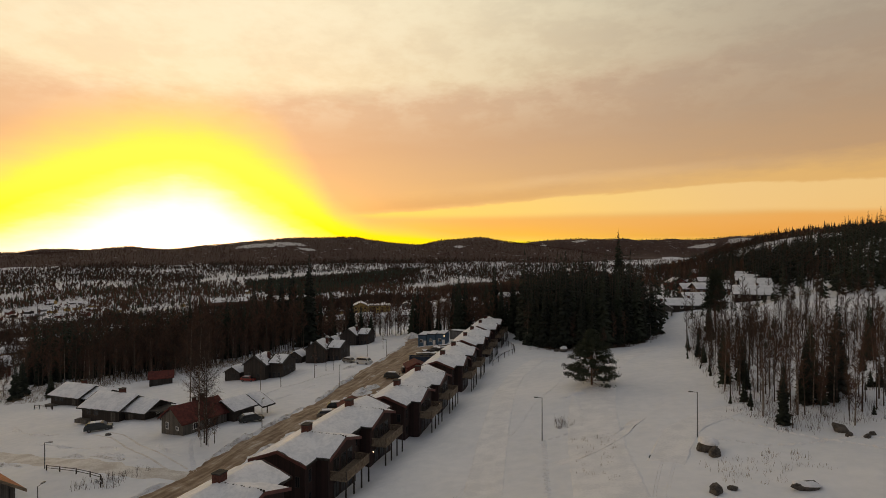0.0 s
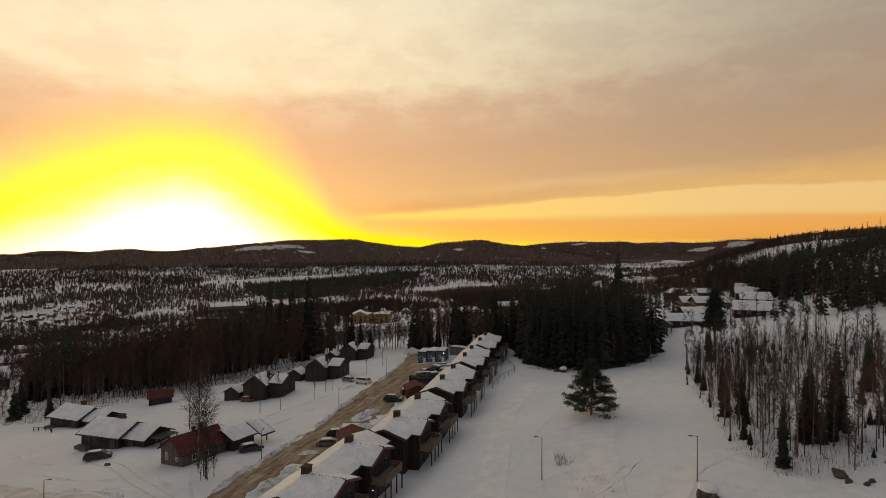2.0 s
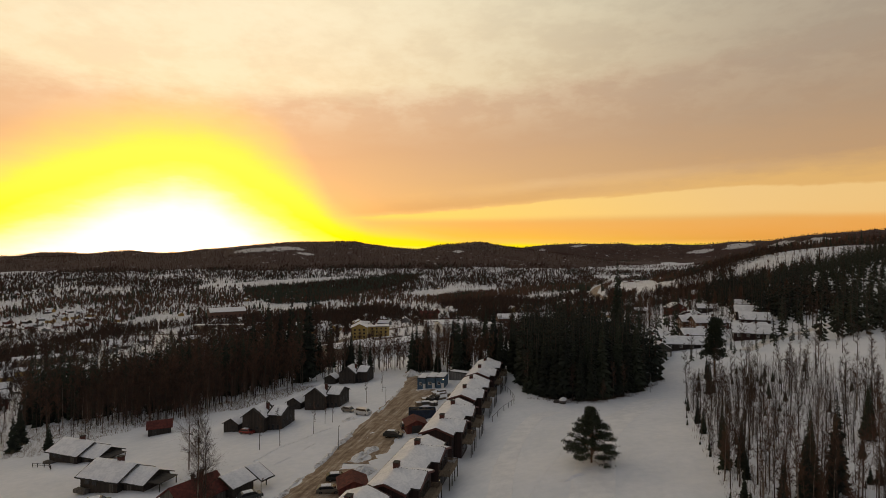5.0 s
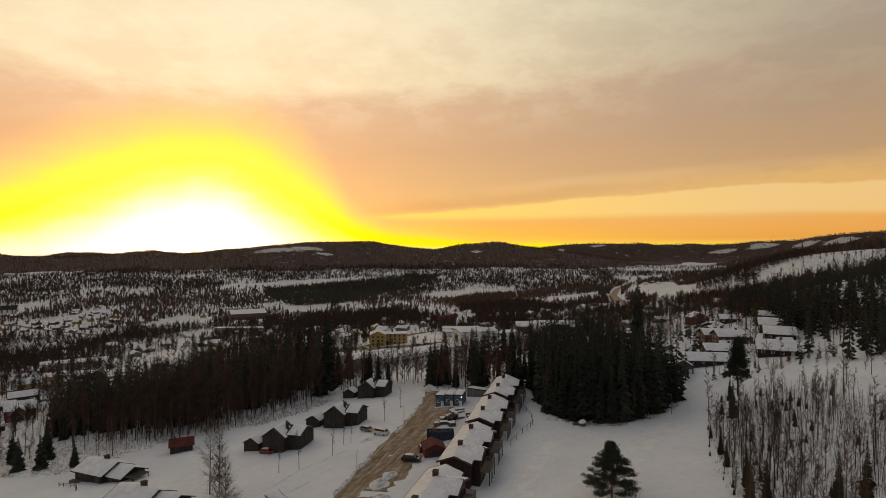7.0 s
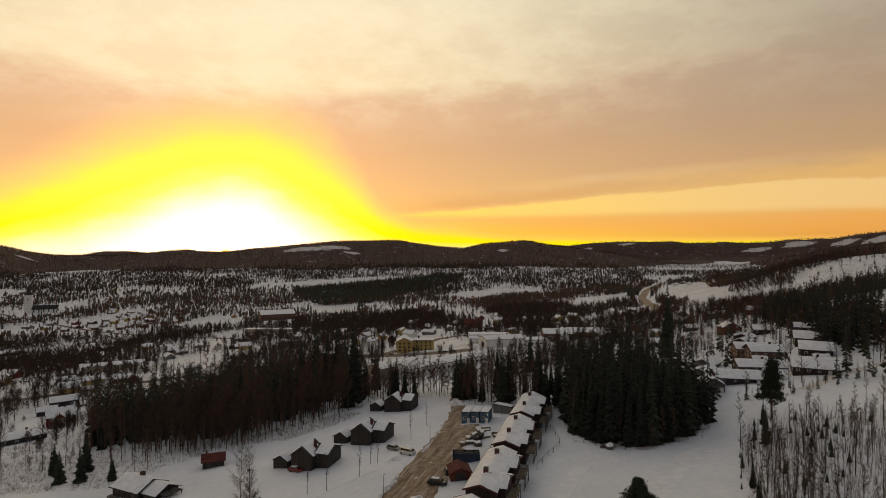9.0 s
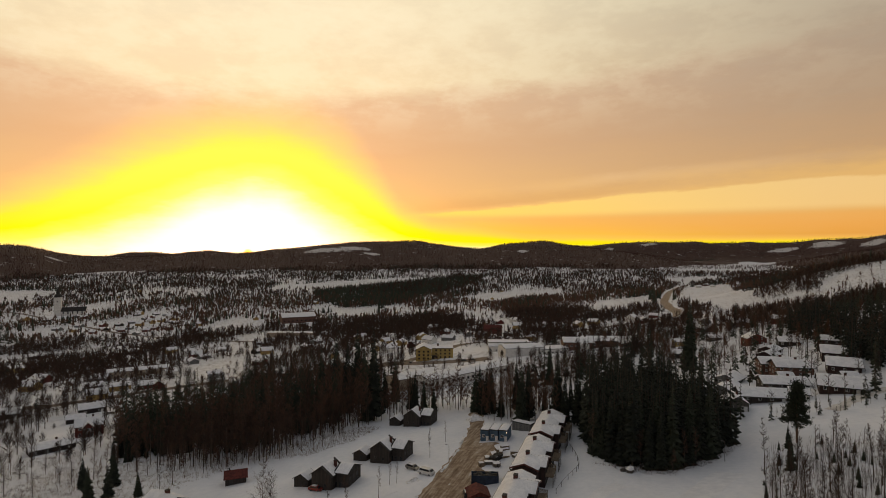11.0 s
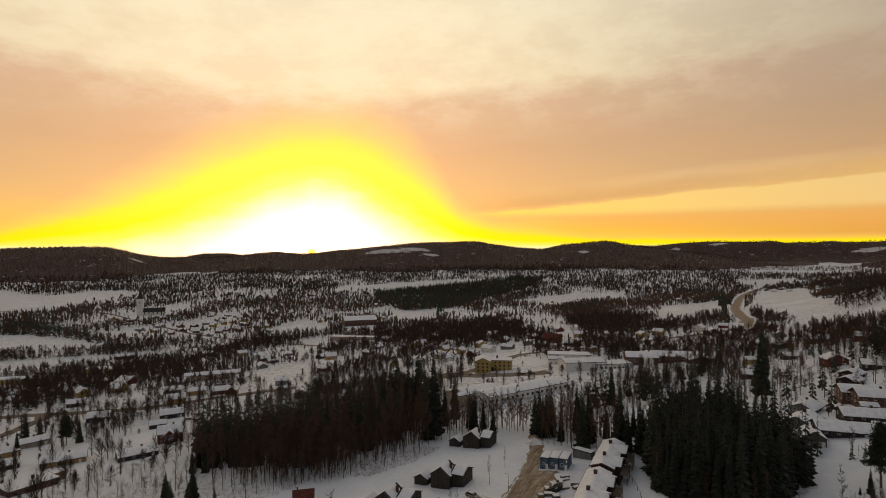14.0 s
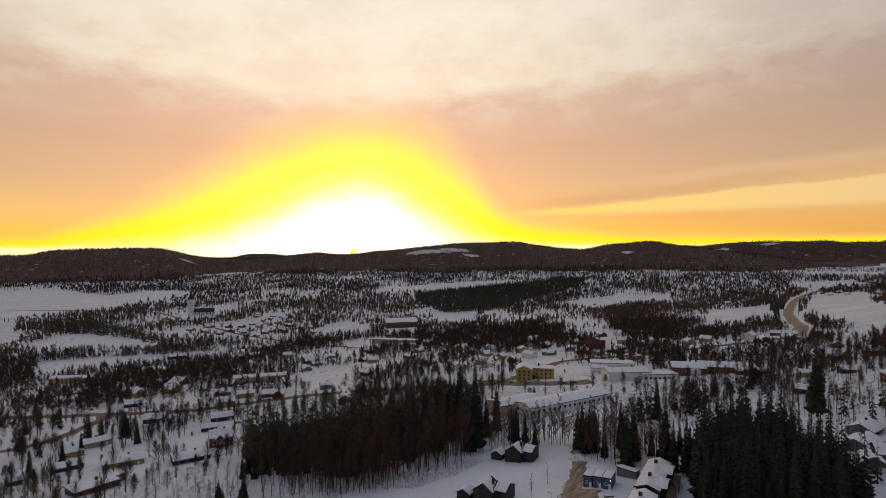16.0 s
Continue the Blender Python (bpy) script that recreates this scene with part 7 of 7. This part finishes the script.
def car(x, y, turn, paint_mat, label, kind="car", l=4.5, w=1.8, h=1.5):
    """A parked car along its own x: body, windows, wheels with rims, lights."""
    c = thing(kind, x, y, gz(x, y) + 0.02, turn)
    k = l / 2
    hood = 0.62 if kind != "van" else 0.86
    out = [(-k, 0.35), (k, 0.35), (k, 0.72), (k - 0.12, h * 0.58), (k * hood, h * 0.64), (k * (hood - 0.28), h), (-k * 0.72, h), (-k * 0.96, h * 0.66), (-k, 0.8)]
    b = Build()
    n = len(out)
    v = []
    for s, inset in ((-1, 0), (1, 0)):
        for a, z in out:
            v.append((a, s * (w / 2 - (0.16 if z > h * 0.9 else 0.03 if z > h * 0.6 else 0)), z))
    b.add(v, [tuple(range(n)), tuple(range(n, 2 * n))[::-1]] + [(i, n + i, n + (i + 1) % n, (i + 1) % n) for i in range(n)])
    body = part("body", b, paint_mat, c)
    a0, a1 = -k * 0.8, k * (hood - 0.12)
    for s in (-1, 1):
        y0, y1 = s * (w / 2 - 0.025), s * (w / 2 - 0.14)
        g = Build().add([(a0, y0, h * 0.68), (a1, y0, h * 0.68), (k * (hood - 0.3), y1, h * 0.95), (-k * 0.7, y1, h * 0.95)], [(0, 1, 2, 3) if s < 0 else (3, 2, 1, 0)])
        part("side_window", g, GLASS, body)
    g = Build().add([(k * hood + 0.01, -w / 2 + 0.12, h * 0.66), (k * hood + 0.01, w / 2 - 0.12, h * 0.66), (k * (hood - 0.26) + 0.02, w / 2 - 0.22, h * 0.96), (k * (hood - 0.26) + 0.02, -w / 2 + 0.22, h * 0.96)], [(0, 1, 2, 3)])
    part("windscreen", g, GLASS, body)
    for a in (-k * 0.62, k * 0.62):
        for s in (-1, 1):
            t = part("wheel", Build().tube((a, s * (w / 2 - 0.2), 0.32), (a, s * (w / 2 + 0.02), 0.32), 0.33, 0.33, 14), RUBBER, c)
            part("rim", Build().tube((a, s * (w / 2 + 0.02), 0.32), (a, s * (w / 2 + 0.035), 0.32), 0.19, 0.17, 10), STEEL, t)
    for s in (-1, 1):
        part("headlight", Build().box(k - 0.06, s * w * 0.36 - 0.14, 0.62, k + 0.012, s * w * 0.36 + 0.14, 0.78), WHITE_TRIM, body)
        part("tail_light", Build().box(-k - 0.012, s * w * 0.38 - 0.1, 0.72, -k + 0.05, s * w * 0.38 + 0.1, 0.95), CAR_RED, body)
    if kind != "van":
        part("snow_cover", Build().box(-k * 0.6, -w / 2 + 0.25, h + 0.003, k * 0.2, w / 2 - 0.25, h + 0.08, 0.03), ROOF_SNOW, body)
    tagged(c, label, kind, "parked cars")


car(-23.6, 164.6, -25, CAR_WHITE, "white minivan parked on snow", "van", 5.0, 1.95, 1.95)
car(-28.6, 169.4, -30, CAR_GREY, "grey car parked beside a snow heap", "car", 4.5)
car(-22.0, 115.6, 12, CAR_DARK, "dark estate car parked beside the lane")
car(-22.4, 109.0, 8, CAR_GREY, "beige estate car parked beside the lane", l=4.7)
car(-12.6, 141.8, -10, CAR_DARK, "dark brown pickup parked at the garage", l=5.0, h=1.7)
car(-67.3, 108.2, 25, CAR_DARK, "dark green car parked before the log cabin", h=1.7, l=4.8)
car(-36.6, 105.6, 35, CAR_DARK, "black car parked under the open shed", h=1.5)
car(-55.5, 157.8, -10, CAR_RED, "dark red car beside the cottage shed", h=1.4, l=4.2)
car(-10.3, 149.4, 100, CAR_DARK, "dark car parked beside the garage")
for x, y, t in ((-30, 398, 10), (-24, 399, 12), (-70, 406, 90), (-230, 300, 40), (-310, 322, 20)):
    car(x, y, t, CAR_DARK if x > -100 else CAR_GREY, "dark car parked in the village", h=1.5)


def rock(x, y, size, seed, snowy=True, label="dark granite boulder half buried in snow"):
    r = np.random.default_rng(seed)
    bm = bmesh.new()
    bmesh.ops.create_icosphere(bm, subdivisions=2, radius=1)
    planes = [Vector(r.normal(size=3)).normalized() for _ in range(16)]
    for v in bm.verts:
        n = v.co.normalized()
        k = min([1.15] + [0.72 / max(n.dot(p), 0.05) for p in planes]) + 0.12 * noise.noise(n * 4 + Vector((0, seed, 0)))
        v.co = Vector((n.x * size[0], n.y * size[1], n.z * size[2])) * k
        v.co.z = round(v.co.z / (size[2] * 0.34)) * size[2] * 0.34 * 0.35 + v.co.z * 0.65
    me = bpy.data.meshes.new("stone")
    bm.to_mesh(me), bm.free()
    me.materials.append(STONE)
    t = thing("boulder", x, y, gz(x, y) + size[2] * 0.3, r.uniform(0, 360))
    part("stone", me, STONE, t)
    if snowy:
        bm = bmesh.new()
        bmesh.ops.create_icosphere(bm, subdivisions=3, radius=1)
        bmesh.ops.delete(bm, geom=[v for v in bm.verts if v.co.z < -0.05], context="VERTS")
        for v in bm.verts:
            k = 0.9 + 0.2 * noise.noise(v.co * 1.4 + Vector((seed, 3, 0)))
            v.co = Vector((v.co.x * size[0] * 0.9 * k, v.co.y * size[1] * 0.9 * k, size[2] * 0.42 + v.co.z * size[2] * 0.62 * k))
        me = bpy.data.meshes.new("snow_cap")
        bm.to_mesh(me), bm.free()
        me.materials.append(ROOF_SNOW)
        me.polygons.foreach_set("use_smooth", np.ones(len(me.polygons), bool))
        part("snow_cap", me, ROOF_SNOW, t, "thick cap of snow")
    tagged(t, label, "boulder", "boulders")


for n, (x, y, s, snowy) in enumerate([(32.0, 66.8, (1.6, 1.3, 1.2), True), (31.8, 64.8, (1.0, 0.8, 1.0), False), (49.3, 68.7, (1.2, 0.9, 0.9), False), (49.0, 66.8, (0.6, 0.5, 0.5), False), (50.4, 65.7, (0.6, 0.4, 0.4), False), (51.4, 66.4, (0.5, 0.4, 0.4), False), (26.6, 54.0, (1.1, 0.8, 0.8), False),
                                      (35.2, 53.6, (1.5, 0.9, 0.6), True), (28.4, 54.4, (0.6, 0.5, 0.4), False), (56, 62, (0.9, 0.7, 0.5), True), (35.6, 163.6, (1.7, 1.3, 1.3), True), (33.8, 164.4, (1.2, 1.0, 0.8), False),
                                      (58.6, 60.2, (0.7, 0.6, 0.4), False), (-62.6, 103.4, (0.9, 0.5, 0.35), False), (45.0, 55.2, (0.6, 0.5, 0.35), False)]):
    rock(x, y, s, 60 + n, snowy)


def fence(points, high, gap, label, rails=2, mat=DARK_WOOD, name="fence"):
    line = smooth_line(points, gap)
    x, y = line[0]
    z0 = gz(x, y)
    f = thing(name, x, y, z0)
    at = [(q[0] - x, q[1] - y, gz(*q) - z0) for q in line]
    for a, b, c in at:
        part("post", Build().box(a - 0.06, b - 0.06, c - 0.4, a + 0.06, b + 0.06, c + high), mat, f)
    for k in range(rails):
        for p, q in zip(at, at[1:]):
            h = high * (0.92 - 0.4 * k)
            part("rail", Build().tube((p[0], p[1], p[2] + h), (q[0], q[1], q[2] + h), 0.045, 0.045, 5), mat, f)
    tagged(f, label, "fence")


fence([(-58, 81), (-52, 78.5), (-47, 76), (-45.5, 73.6)], 0.8, 2.2, "low dark post and rail fence in snow")
fence([(-104, 141), (-98, 138.5), (-96, 136)], 1.0, 2.0, "short dark timber fence beside the cabin")
fence([(13.5, 150), (17.5, 158), (20.5, 164), (22, 170), (21.5, 182), (20, 196)], 1.6, 3.2, "row of fence posts running up to the wood", 1)
fence([(40, 48), (44, 52), (50, 58), (56, 62)], 1.1, 2.4, "thin steel rail fence on the slope", 2, STEEL)


# dry grass and scrub that sticks out of the snow
def tufts(name, label, area, count, tall, seed, mat=STRAW, blades=9, spread=0.35):
    r = np.random.default_rng(seed)
    p = scatter(seed, area, count, 0.5)
    z = ground(p[:, 0], p[:, 1])
    v, f = [], []
    for (x, y), g in zip(p, z):
        k = r.uniform(0.5, 1.2)
        for _ in range(blades):
            a, lean = r.uniform(0, 6.283), r.uniform(0.1, 0.65) * k * tall
            bx, by = x + r.normal() * spread * 0.5, y + r.normal() * spread * 0.5
            o = len(v)
            w = r.uniform(0.012, 0.03)
            v += [(bx - w * math.sin(a), by + w * math.cos(a), g - 0.05), (bx + w * math.sin(a), by - w * math.cos(a), g - 0.05), (bx + lean * math.cos(a), by + lean * math.sin(a), g + k * tall * r.uniform(0.6, 1.1))]
            f.append((o, o + 1, o + 2))
    tagged(new(name, tri_mesh(name, np.array(v), np.array(f), mat)), label, "dry grass", kind="stuff")


tufts("dry_grass", "dry grass sticking out of the snow", [(28, 55), (40, 57), (40, 64), (30, 63)], 46, 0.75, 501, blades=6, spread=0.6)
tufts("dry_grass", "dry grass sticking out of the snow", [(14, 60), (20, 60), (24, 78), (18, 78)], 30, 0.6, 502, blades=6, spread=0.6)
tufts("dry_grass", "tall dry grass before the wood", [(-160, 150), (-112, 150), (-98, 172), (-92, 190), (-120, 204), (-170, 190)], 1500, 1.1, 503, blades=10, spread=0.7)
tufts("dry_grass", "tall dry grass on the slope below the cottages", [(-92, 190), (-70, 190), (-58, 205), (-50, 224), (-60, 226), (-82, 208)], 700, 1.1, 504, blades=10, spread=0.7)
tufts("scrub", "thin brown scrub on the wooded slope", [(44, 74), (62, 72), (90, 100), (110, 140), (108, 176), (76, 168), (60, 140), (50, 100)], 520, 1.2, 505, TWIG, 10, 0.9)
tufts("scrub", "tangled brown scrub at the edge of the birch wood", [(42.5, 71), (53, 67.5), (64, 76), (58, 84), (50, 96), (46, 90)], 110, 1.1, 510, TWIG, 12, 1.1)
tufts("scrub", "brown scrub along the foot of the birch wood", [(43, 70), (46, 71), (50, 92), (57, 117), (70, 152), (66, 152), (54, 118), (47, 94), (42, 82)], 150, 1.0, 511, TWIG, 12, 1.0)
tufts("scrub", "thin brown scrub beside the lane", [(-50, 72), (-44, 72), (-42, 80), (-46, 79)], 22, 1.2, 506, TWIG, 12, 0.6)
tufts("scrub", "thin brown scrub under the spruces", [(26, 170), (36, 163), (46, 161), (60, 171), (74, 184), (72, 190), (58, 176), (45, 166), (36, 168)], 260, 1.2, 507, TWIG, 12, 0.8)
tufts("scrub", "thin brown scrub on the far slope", [(-175, 128), (-138, 138), (-140, 172), (-190, 226), (-205, 190)], 500, 1.8, 508, TWIG, 14, 1.0)
tufts("scrub", "bush beside the path", [(17.5, 84), (19.5, 84), (19.5, 88), (17.5, 88)], 9, 1.3, 509, TWIG, 14, 0.6)
